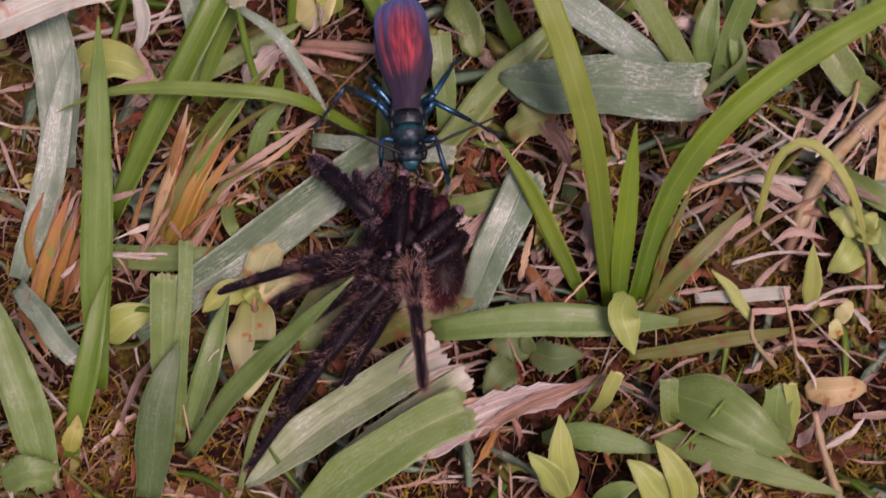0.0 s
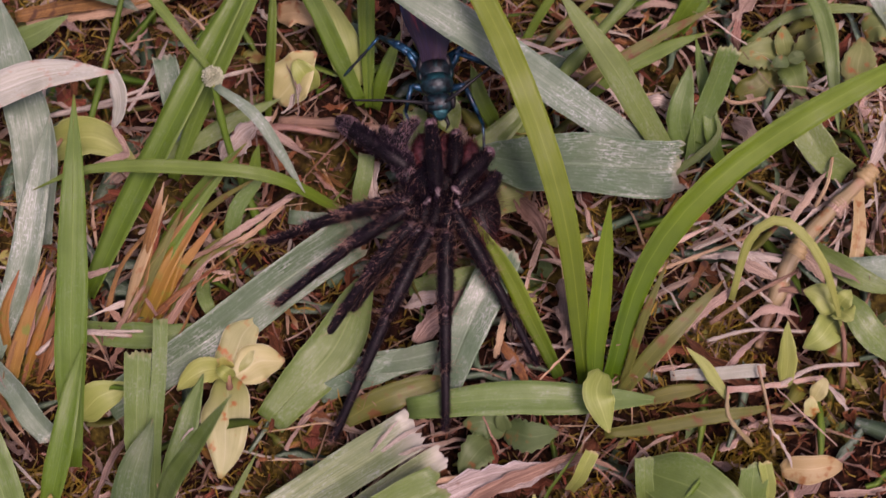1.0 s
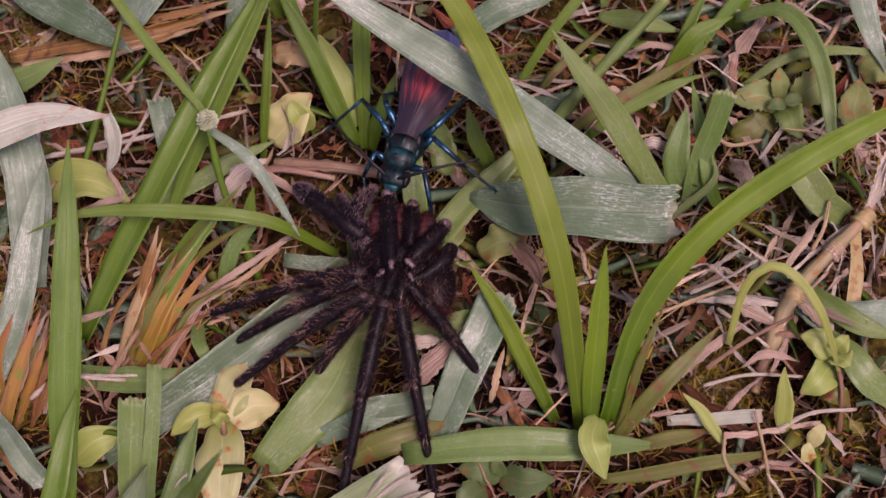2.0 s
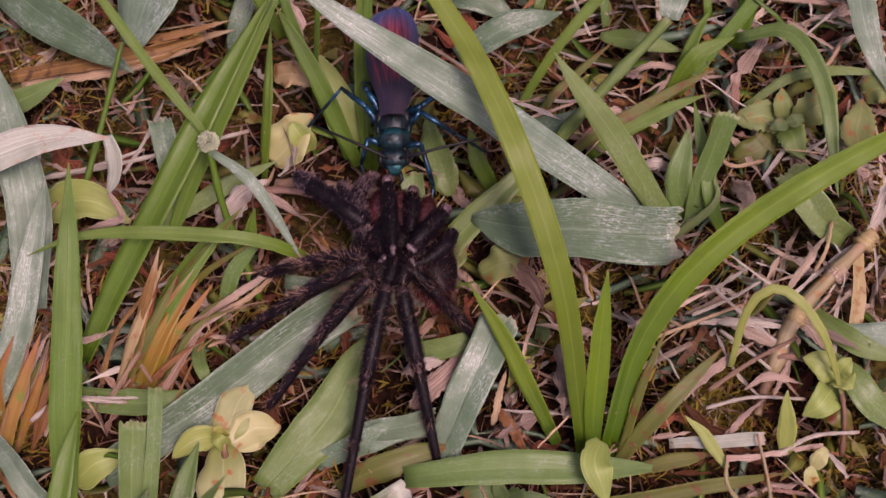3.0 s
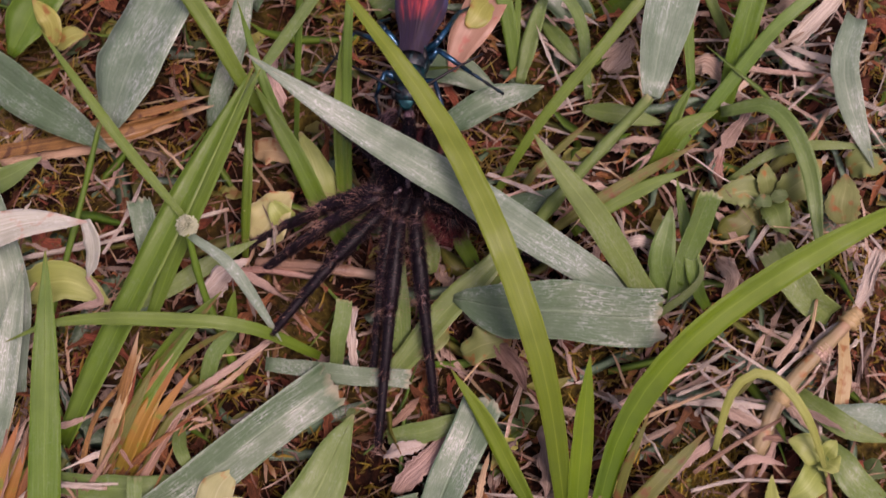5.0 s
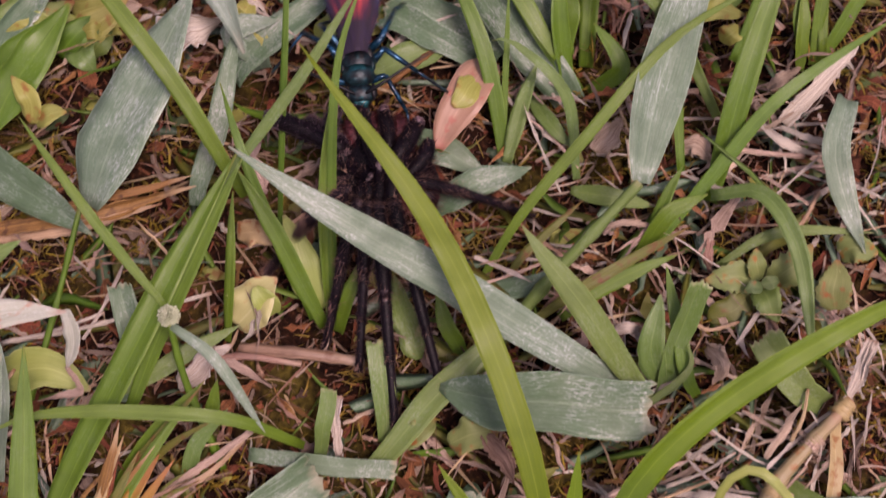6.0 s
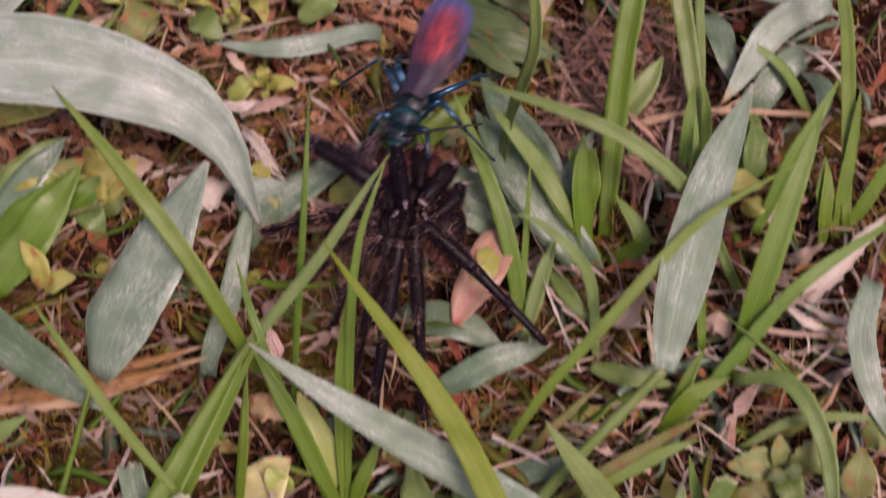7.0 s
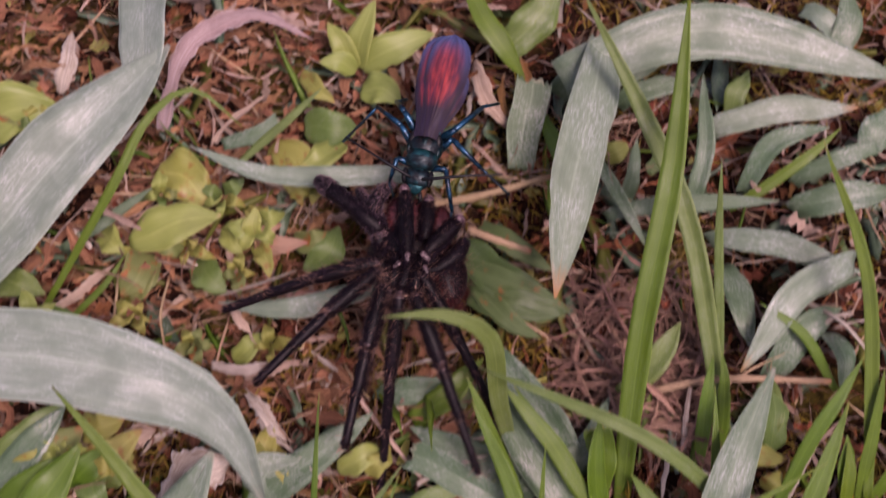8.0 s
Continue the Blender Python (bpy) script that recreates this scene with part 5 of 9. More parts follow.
blade(tuft, "waxy", "leafw", 0.0140, (0.0431, 0.1930, 0.0675), (0.0737, 0.1999, 0.0714), (0.1179, 0.1889, 0.0667))
blade(tuft, "waxyo", "leafw", 0.0071, (0.0767, 0.1854, 0.0534), (0.0920, 0.1871, 0.0560), (0.1095, 0.1891, 0.0547))
blade(tuft, "waxyo", "leafw", 0.0082, (0.1019, 0.1473, 0.0469), (0.0891, 0.1388, 0.0449), (0.0767, 0.1227, 0.0374))
blade(tuft, "waxyg", "leafw", 0.0048, (0.0511, 0.1656, 0.0429), (0.0677, 0.1654, 0.0461), (0.0892, 0.1673, 0.0448))
blade(tuft, "waxy", "leafw", 0.0064, (0.0760, 0.1577, 0.0426), (0.0906, 0.1532, 0.0449), (0.1088, 0.1483, 0.0412))
blade(tuft, "waxyg", "cut", 0.0093, (0.0242, 0.1780, 0.0421), (0.0255, 0.1872, 0.0491), (0.0276, 0.1971, 0.0551))
blade(tuft, "waxyg", "leafw", 0.0056, (0.0823, 0.1735, 0.0470), (0.0873, 0.1789, 0.0542), (0.1012, 0.1820, 0.0560))
tuft = tuft_thing("grass_plant", "long pale green grass blade", "grass", "loose blades")
blade(tuft, "fresh", "grass", 0.0051, (0.0739, 0.1111, 0.0269), (0.0646, 0.1495, 0.0558), (0.0542, 0.1721, 0.0703), (0.0374, 0.1970, 0.0903))
tuft = tuft_thing("grass_plant", "very thin upright grass blade", "grass", "loose blades")
blade(tuft, "fresh", "grass", 0.0024, (0.0728, 0.1179, 0.0283), (0.0707, 0.1416, 0.0532), (0.0697, 0.1593, 0.0749))
blade(tuft, "bright", "grass", 0.0034, (0.1065, 0.0938, 0.0238), (0.1037, 0.1319, 0.0602), (0.0903, 0.1558, 0.0874))
blade(tuft, "bright", "grass", 0.0037, (0.0844, 0.0937, 0.0235), (0.0934, 0.1071, 0.0394), (0.1031, 0.1204, 0.0513))
blade(tuft, "bright", "grass", 0.0027, (0.1012, 0.1222, 0.0296), (0.0919, 0.1319, 0.0405), (0.0814, 0.1376, 0.0455))
blade(tuft, "bright", "grass", 0.0058, (0.0107, 0.2190, 0.0644), (0.0181, 0.2064, 0.0594), (0.0256, 0.2004, 0.0508))
blade(tuft, "bright", "leafw", 0.0045, (0.1024, 0.0958, 0.0222), (0.1008, 0.1007, 0.0312), (0.1004, 0.1067, 0.0374))
tuft = tuft_thing("grass_plant", "blurred green grass blade arching near the viewer", "grass", "loose blades")
blade(tuft, "bright", "grass", 0.0034, (0.0246, 0.0931, 0.0235), (0.0175, 0.1030, 0.0404), (0.0108, 0.1137, 0.0526))
blade(tuft, "bright", "grass", 0.0045, (0.0410, 0.0913, 0.0284), (0.0314, 0.1025, 0.0385), (0.0194, 0.1139, 0.0477))
tuft = tuft_thing("grass_plant", "broad pale leaf lying in shade", "grass", "broad leaves")
blade(tuft, "waxyg", "leafw", 0.0095, (0.0346, 0.1053, 0.0292), (0.0251, 0.1184, 0.0357), (0.0169, 0.1303, 0.0391))
blade(tuft, "waxyg", "leafw", 0.0081, (0.0212, 0.0999, 0.0259), (0.0103, 0.1048, 0.0297), (-0.0027, 0.1105, 0.0312))
blade(tuft, "waxyg", "leafw", 0.0081, (-0.0370, 0.0950, 0.0240), (-0.0248, 0.1029, 0.0298), (-0.0115, 0.1133, 0.0332))
blade(tuft, "fresh", "leafw", 0.0068, (0.0487, 0.1198, 0.0304), (0.0565, 0.1258, 0.0367), (0.0625, 0.1337, 0.0425))
# the deep tone puts the shade over these two leaves into their colour
blade(tuft, "deep", "leafw", 0.0098, (0.0099, 0.1589, 0.0369), (0.0212, 0.1465, 0.0385), (0.0352, 0.1389, 0.0352))
blade(tuft, "deep", "grass", 0.0084, (0.0114, 0.1456, 0.0342), (0.0226, 0.1410, 0.0369), (0.0365, 0.1404, 0.0355))
tuft = tuft_thing("straw", "pinkish dry straw lying across leaves", "straw", "straws")
blade(tuft, "straw", "stem", 0.0021, (-0.0087, 0.1645, 0.0438), (0.0112, 0.1663, 0.0465), (0.0317, 0.1720, 0.0480))
blade(tuft, "straw", "stem", 0.0019, (0.0567, 0.1203, 0.0326), (0.0729, 0.1222, 0.0352), (0.0991, 0.1225, 0.0337))
blade(tuft, "straw", "stem", 0.0020, (0.0112, 0.1609, 0.0404), (0.0183, 0.1575, 0.0408), (0.0269, 0.1550, 0.0394))
tuft = tuft_thing("grass_plant", "fresh green leaf tip reaching over the litter", "grass", "loose blades")
blade(tuft, "fresh", "leaf", 0.0065, (-0.1109, 0.0343, 0.0143), (-0.0973, 0.0375, 0.0202), (-0.0859, 0.0423, 0.0233))
blade(tuft, "bright", "stem", 0.0017, (-0.0833, 0.0103, 0.0047), (-0.0750, 0.0296, 0.0219), (-0.0693, 0.0437, 0.0349))
tuft = tuft_thing("straw", "long pale straw lying across the ground", "straw", "straws")
blade(tuft, "bleach", "stem", 0.0012, (-0.0908, 0.0228, 0.0092), (-0.0710, 0.0247, 0.0129), (-0.0415, 0.0332, 0.0141))
blade(tuft, "bleach", "stem", 0.0012, (-0.0875, -0.0361, -0.0029), (-0.0801, -0.0324, 0.0004), (-0.0653, -0.0325, -0.0004))
tuft = tuft_thing("grass_clipping", "torn pale grass blade among dead leaves", "grass", "cut blades")
blade(tuft, "waxyg", "cut", 0.0054, (-0.0597, 0.0107, 0.0042), (-0.0578, 0.0208, 0.0133), (-0.0612, 0.0306, 0.0203))
blade(tuft, "fresh", "grass", 0.0046, (-0.0666, 0.0101, 0.0050), (-0.0473, 0.0184, 0.0109), (-0.0342, 0.0254, 0.0126))
blade(tuft, "bleach", "leafw", 0.0059, (-0.0483, 0.0122, 0.0056), (-0.0424, 0.0162, 0.0106), (-0.0361, 0.0213, 0.0107))
blade(tuft, "fresh", "leafw", 0.0062, (-0.0789, -0.0293, -0.0034), (-0.0620, -0.0329, -0.0004), (-0.0485, -0.0285, -0.0018))
tuft = tuft_thing("dry_tuft", "dead rusty grass leaves on soil", "dead grass", "dead tufts")
blade(tuft, "dryp", "grass", 0.0022, (-0.0949, -0.0411, -0.0091), (-0.0903, -0.0299, 0.0003), (-0.0836, -0.0191, 0.0076))
blade(tuft, "orange", "grass", 0.0011, (-0.0921, -0.0439, -0.0096), (-0.0873, -0.0289, 0.0005), (-0.0818, -0.0183, 0.0053))
blade(tuft, "rusty", "grass", 0.0023, (-0.0916, -0.0411, -0.0090), (-0.0870, -0.0324, -0.0002), (-0.0828, -0.0239, 0.0057))
blade(tuft, "olive", "grass", 0.0011, (-0.0930, -0.0417, -0.0092), (-0.0865, -0.0313, -0.0007), (-0.0791, -0.0252, 0.0049))
blade(tuft, "orange", "grass", 0.0017, (-0.0878, -0.0398, -0.0087), (-0.0843, -0.0312, 0.0001), (-0.0802, -0.0226, 0.0060))
blade(tuft, "olive", "grass", 0.0008, (-0.0848, -0.0403, -0.0088), (-0.0809, -0.0349, -0.0015), (-0.0772, -0.0203, 0.0033))
blade(tuft, "drygrey", "grass", 0.0018, (-0.0605, -0.0359, -0.0075), (-0.0571, -0.0294, -0.0001), (-0.0476, -0.0132, 0.0054))
blade(tuft, "orange", "grass", 0.0006, (-0.0598, -0.0355, -0.0074), (-0.0551, -0.0334, -0.0010), (-0.0467, -0.0133, 0.0045))
blade(tuft, "orange", "grass", 0.0007, (-0.0611, -0.0379, -0.0079), (-0.0610, -0.0321, -0.0008), (-0.0454, -0.0159, 0.0029))
blade(tuft, "olive", "grass", 0.0021, (-0.0626, -0.0410, -0.0086), (-0.0527, -0.0180, 0.0033), (-0.0412, -0.0106, 0.0060))
blade(tuft, "orange", "grass", 0.0008, (-0.0605, -0.0427, -0.0089), (-0.0530, -0.0216, 0.0009), (-0.0398, -0.0101, 0.0044))
blade(tuft, "olive", "grass", 0.0010, (-0.0618, -0.0428, -0.0090), (-0.0524, -0.0154, 0.0029), (-0.0406, -0.0056, 0.0053))
tuft = tuft_thing("dry_leaf", "curled papery dead leaf", "dead leaf", "litter")
blade(tuft, "dryp", "leafw", 0.0039, (0.0739, 0.0212, 0.0093), (0.0767, 0.0141, 0.0138), (0.0746, 0.0115, 0.0083))
blade(tuft, "bleach", "leafw", 0.0027, (0.0600, 0.0242, 0.0107), (0.0556, 0.0233, 0.0144), (0.0507, 0.0236, 0.0104))
tuft = tuft_thing("straw", "scattered bleached straws over moss", "straw", "straws")
blade(tuft, "bleach", "stem", 0.0009, (0.0633, -0.0112, 0.0034), (0.0713, -0.0094, 0.0074), (0.0786, -0.0049, 0.0079))
blade(tuft, "bleach", "grass", 0.0018, (0.0645, -0.0128, 0.0031), (0.0761, -0.0147, 0.0063), (0.0863, -0.0155, 0.0048))
blade(tuft, "bleach", "stem", 0.0010, (0.0695, -0.0148, 0.0027), (0.0758, -0.0216, 0.0044), (0.0804, -0.0245, 0.0019))
blade(tuft, "drygrey", "stem", 0.0011, (0.0664, -0.0285, -0.0002), (0.0756, -0.0239, 0.0049), (0.0860, -0.0181, 0.0053))
blade(tuft, "bleach", "stem", 0.0009, (0.0656, -0.0326, -0.0010), (0.0753, -0.0315, 0.0023), (0.0875, -0.0310, 0.0006))
blade(tuft, "bleach", "stem", 0.0011, (0.0806, -0.0430, -0.0030), (0.0883, -0.0401, 0.0007), (0.0987, -0.0383, -0.0008))
blade(tuft, "dryp", "stem", 0.0010, (0.0826, -0.0194, 0.0019), (0.0849, -0.0170, 0.0055), (0.0940, -0.0084, 0.0084))
tuft = tuft_thing("grass_clipping", "pale clipped grass blade on soil", "grass", "cut blades")
blade(tuft, "faded", "cut", 0.0030, (0.0573, -0.0401, -0.0037), (0.0687, -0.0409, -0.0002), (0.0782, -0.0397, -0.0013))
blade(tuft, "fresh", "grass", 0.0053, (0.0896, -0.0103, 0.0040), (0.0971, -0.0188, 0.0063), (0.1093, -0.0235, 0.0045))
blade(tuft, "olive", "leafw", 0.0055, (0.0910, -0.0314, -0.0024), (0.0940, -0.0346, -0.0000), (0.0979, -0.0369, -0.0025))
tuft = tuft_thing("grass_plant", "pale green grass blade rising at the edge", "grass", "loose blades")
blade(tuft, "fresh", "grass", 0.0094, (-0.0869, -0.0825, -0.0176), (-0.0916, -0.0652, -0.0011), (-0.0988, -0.0458, 0.0099))
blade(tuft, "fresh", "grass", 0.0019, (-0.0438, -0.0828, -0.0150), (-0.0390, -0.0711, -0.0045), (-0.0336, -0.0613, 0.0006))
tuft = tuft_thing("herb", "small seedling with pale toothed leaves", "herb", "herbs")
blade(tuft, "yellow", "tooth", 0.0042, (-0.0821, -0.0753, -0.0120), (-0.0803, -0.0731, -0.0075), (-0.0796, -0.0692, -0.0057))
blade(tuft, "fresh", "tooth", 0.0075, (-0.0971, -0.0812, -0.0145), (-0.0896, -0.0811, -0.0103), (-0.0837, -0.0790, -0.0128))
blade(tuft, "brownstem", "stem", 0.0015, (-0.0964, -0.0784, -0.0149), (-0.0881, -0.0742, -0.0099), (-0.0828, -0.0677, -0.0074))
tuft = tuft_thing("sprout", "pale sprout pushing out of litter", "seedling", "sprouts")
blade(tuft, "tanstem", "stem", 0.0019, (0.0875, -0.0835, -0.0153), (0.0831, -0.0752, -0.0066), (0.0811, -0.0681, -0.0022))
blade(tuft, "bleach", "grass", 0.0015, (0.0828, -0.0746, -0.0085), (0.0885, -0.0721, -0.0049), (0.0923, -0.0683, -0.0041))
blade(tuft, "lime", "cut", 0.0032, (0.0344, -0.0659, -0.0084), (0.0366, -0.0651, -0.0012), (0.0389, -0.0618, 0.0035))
tuft = tuft_thing("grass_plant", "broad waxy leaf among herbs", "grass", "broad leaves")
blade(tuft, "waxyg", "leafw", 0.0088, (-0.1012, 0.0962, 0.0233), (-0.0929, 0.1050, 0.0303), (-0.0858, 0.1143, 0.0333))
tuft = tuft_thing("fallen_leaf", "yellow leaves scattered under grass", "fallen leaf", "litter")
blade(tuft, "yellow", "leafw", 0.0075, (-0.1073, 0.1237, 0.0290), (-0.0968, 0.1234, 0.0325), (-0.0885, 0.1259, 0.0322))
blade(tuft, "yellow", "leafw", 0.0074, (-0.0831, 0.1137, 0.0262), (-0.0775, 0.1100, 0.0295), (-0.0722, 0.1129, 0.0292))
blade(tuft, "yellow", "leafw", 0.0059, (-0.0432, 0.1030, 0.0246), (-0.0390, 0.1029, 0.0291), (-0.0402, 0.1087, 0.0298))
blade(tuft, "yellow", "leafw", 0.0042, (-0.0357, 0.1082, 0.0258), (-0.0333, 0.1009, 0.0283), (-0.0319, 0.0968, 0.0255))
blade(tuft, "dryp", "leafw", 0.0029, (-0.0437, 0.1242, 0.0300), (-0.0374, 0.1243, 0.0336), (-0.0297, 0.1273, 0.0328))
blade(tuft, "bleach", "leafw", 0.0028, (-0.0402, 0.1154, 0.0282), (-0.0359, 0.1086, 0.0298), (-0.0332, 0.1068, 0.0275))
tuft = tuft_thing("grass_plant", "shaded broad grass leaf near the ground", "grass", "broad leaves")
blade(tuft, "fresh", "leafw", 0.0075, (-0.0086, 0.0881, 0.0220), (0.0055, 0.0935, 0.0273), (0.0180, 0.0982, 0.0280))
blade(tuft, "waxyg", "leafw", 0.0071, (-0.0081, 0.1203, 0.0287), (-0.0021, 0.1197, 0.0316), (0.0107, 0.1226, 0.0324))
blade(tuft, "fresh", "leafw", 0.0041, (0.0346, 0.0845, 0.0218), (0.0391, 0.0740, 0.0237), (0.0445, 0.0694, 0.0208))
blade(tuft, "fresh", "grass", 0.0041, (0.0282, 0.0678, 0.0173), (0.0316, 0.0774, 0.0248), (0.0358, 0.0896, 0.0289))
tuft = tuft_thing("stick", "thin orange dry stem", "stick", "litter")
blade(tuft, "orange", "stem", 0.0018, (-0.0036, 0.0862, 0.0216), (0.0041, 0.0898, 0.0265), (0.0130, 0.0971, 0.0277))
blade(tuft, "orange", "stem", 0.0010, (-0.0000, 0.0791, 0.0202), (0.0042, 0.0808, 0.0236), (0.0124, 0.0819, 0.0210))
tuft = tuft_thing("fallen_leaf", "rounded pinkish leaf on soil", "fallen leaf", "litter")
blade(tuft, "dryp", "oval", 0.0065, (0.0495, 0.0693, 0.0199), (0.0529, 0.0715, 0.0239), (0.0563, 0.0753, 0.0242))
tuft = tuft_thing("grass_tuft", "bunch of upright green blades", "grass", "tufts")
blade(tuft, "bright", "grass", 0.0036, (0.1008, 0.0922, 0.0214), (0.1009, 0.0983, 0.0306), (0.1005, 0.1050, 0.0370))
blade(tuft, "bright", "grass", 0.0033, (0.1041, 0.0937, 0.0218), (0.1058, 0.1044, 0.0360), (0.1077, 0.1175, 0.0498))
blade(tuft, "bright", "grass", 0.0038, (0.1058, 0.0945, 0.0219), (0.1127, 0.1012, 0.0334), (0.1212, 0.1097, 0.0433))
blade(tuft, "bright", "grass", 0.0036, (0.0666, 0.1026, 0.0231), (0.0678, 0.1134, 0.0363), (0.0692, 0.1235, 0.0454))
blade(tuft, "bright", "grass", 0.0031, (0.0725, 0.1087, 0.0244), (0.0728, 0.1171, 0.0362), (0.0715, 0.1250, 0.0438))
tuft = tuft_thing("fallen_leaf", "pale green leaf lying flat", "fallen leaf", "litter")
blade(tuft, "fresh", "leafw", 0.0087, (0.0806, 0.1087, 0.0275), (0.0827, 0.1140, 0.0332), (0.0846, 0.1226, 0.0350))
blade(tuft, "yellow", "leafw", 0.0056, (0.0747, 0.1051, 0.0277), (0.0798, 0.1037, 0.0310), (0.0877, 0.1042, 0.0287))
blade(tuft, "yellow", "leafw", 0.0055, (0.0820, 0.0981, 0.0254), (0.0836, 0.0980, 0.0289), (0.0862, 0.1012, 0.0280))
tuft = tuft_thing("dry_leaf", "bleached folded dead grass leaf", "dead leaf", "litter")
blade(tuft, "bleach", "leafw", 0.0049, (0.0951, 0.0768, 0.0211), (0.1027, 0.0820, 0.0273), (0.1153, 0.0951, 0.0302))
blade(tuft, "bleach", "leafw", 0.0027, (0.0882, 0.0767, 0.0220), (0.0939, 0.0691, 0.0235), (0.1042, 0.0669, 0.0202))
blade(tuft, "dryp", "leafw", 0.0033, (0.0921, 0.0847, 0.0237), (0.0949, 0.0850, 0.0273), (0.1002, 0.0891, 0.0267))
blade(tuft, "dryp", "leafw", 0.0054, (0.0696, 0.0696, 0.0193), (0.0732, 0.0689, 0.0227), (0.0775, 0.0666, 0.0187))
tuft = tuft_thing("fallen_leaf", "whitish dry leaf scrap", "fallen leaf", "litter")
blade(tuft, "bleach", "leafw", 0.0045, (-0.0968, 0.2000, 0.0440), (-0.0948, 0.2058, 0.0497), (-0.0943, 0.2151, 0.0511))
blade(tuft, "dryp", "leafw", 0.0035, (-0.0900, 0.1959, 0.0432), (-0.0866, 0.1984, 0.0473), (-0.0852, 0.2042, 0.0470))
blade(tuft, "lime", "leafw", 0.0141, (-0.1160, 0.1882, 0.0422), (-0.1047, 0.1921, 0.0482), (-0.0940, 0.1910, 0.0461))
tuft = tuft_thing("grass_clipping", "clipped pale grass pieces on mossy ground", "grass", "cut blades")
blade(tuft, "waxyg", "cut", 0.0044, (-0.0526, 0.1844, 0.0433), (-0.0442, 0.1852, 0.0461), (-0.0379, 0.1895, 0.0471))
blade(tuft, "fresh", "grass", 0.0025, (-0.0485, 0.1787, 0.0422), (-0.0370, 0.1876, 0.0472), (-0.0272, 0.1981, 0.0496))
blade(tuft, "waxyg", "grass", 0.0029, (-0.0921, 0.1568, 0.0360), (-0.0795, 0.1628, 0.0415), (-0.0687, 0.1714, 0.0434))
tuft = tuft_thing("herb", "low yellow-green leaves among litter", "herb", "herbs")
blade(tuft, "yellow", "leafw", 0.0053, (-0.0330, 0.2051, 0.0469), (-0.0280, 0.1977, 0.0490), (-0.0240, 0.1952, 0.0470))
blade(tuft, "lime", "leafw", 0.0075, (-0.0211, 0.1849, 0.0429), (-0.0265, 0.1787, 0.0450), (-0.0330, 0.1768, 0.0430))
blade(tuft, "yellow", "leafw", 0.0064, (-0.0388, 0.1856, 0.0418), (-0.0351, 0.1762, 0.0439), (-0.0313, 0.1681, 0.0393))
blade(tuft, "spotted", "leafw", 0.0062, (-0.0333, 0.1604, 0.0366), (-0.0271, 0.1567, 0.0400), (-0.0216, 0.1608, 0.0389))
blade(tuft, "fresh", "leafw", 0.0074, (-0.0300, 0.1514, 0.0348), (-0.0234, 0.1552, 0.0397), (-0.0217, 0.1622, 0.0392))
blade(tuft, "spotted", "leafw", 0.0071, (-0.0688, 0.1529, 0.0346), (-0.0706, 0.1466, 0.0367), (-0.0728, 0.1421, 0.0333))
blade(tuft, "lime", "leafw", 0.0056, (-0.0465, 0.1283, 0.0298), (-0.0426, 0.1300, 0.0342), (-0.0388, 0.1340, 0.0341))
blade(tuft, "yellow", "leafw", 0.0062, (-0.0415, 0.1020, 0.0244), (-0.0372, 0.1059, 0.0293), (-0.0363, 0.1118, 0.0295))
blade(tuft, "lime", "leafw", 0.0062, (-0.0197, 0.1015, 0.0246), (-0.0140, 0.1033, 0.0291), (-0.0074, 0.1059, 0.0267))
blade(tuft, "yellow", "leafw", 0.0054, (-0.0128, 0.1009, 0.0246), (-0.0099, 0.1022, 0.0284), (-0.0074, 0.1069, 0.0279))
blade(tuft, "fresh", "leafw", 0.0048, (-0.0957, 0.1404, 0.0316), (-0.0894, 0.1375, 0.0356), (-0.0842, 0.1365, 0.0329))
tuft = tuft_thing("herb", "bright leafy seedling at the foot of grass", "herb", "herbs")
blade(tuft, "fresh", "leafw", 0.0082, (-0.1044, 0.1000, 0.0241), (-0.0947, 0.1079, 0.0299), (-0.0871, 0.1155, 0.0315))
blade(tuft, "spotted", "leafw", 0.0095, (-0.0995, 0.1055, 0.0253), (-0.0890, 0.1055, 0.0289), (-0.0815, 0.1106, 0.0291))
blade(tuft, "bright", "leafw", 0.0068, (-0.0849, 0.0974, 0.0238), (-0.0796, 0.1006, 0.0285), (-0.0724, 0.1047, 0.0295))
blade(tuft, "bright", "leafw", 0.0080, (-0.1018, 0.0916, 0.0234), (-0.0915, 0.0958, 0.0294), (-0.0825, 0.1021, 0.0318))
blade(tuft, "fresh", "leafw", 0.0054, (-0.0769, 0.0978, 0.0230), (-0.0735, 0.0990, 0.0273), (-0.0714, 0.1048, 0.0275))
blade(tuft, "dryp", "leafw", 0.0060, (-0.0716, 0.1074, 0.0251), (-0.0689, 0.1086, 0.0289), (-0.0647, 0.1111, 0.0269))
blade(tuft, "orange", "leafw", 0.0041, (-0.0754, 0.0988, 0.0243), (-0.0743, 0.1003, 0.0276), (-0.0723, 0.1038, 0.0263))
tuft = tuft_thing("dry_leaf", "bleached broad grass leaf lying flat", "dead leaf", "litter")
blade(tuft, "bleach", "leafw", 0.0113, (-0.0612, 0.0922, 0.0231), (-0.0515, 0.0997, 0.0298), (-0.0425, 0.1041, 0.0298))
blade(tuft, "bleach", "leafw", 0.0033, (-0.0432, 0.1209, 0.0293), (-0.0376, 0.1134, 0.0308), (-0.0322, 0.1078, 0.0267))
blade(tuft, "dryp", "leafw", 0.0025, (-0.0917, 0.1408, 0.0337), (-0.0836, 0.1452, 0.0378), (-0.0773, 0.1515, 0.0382))
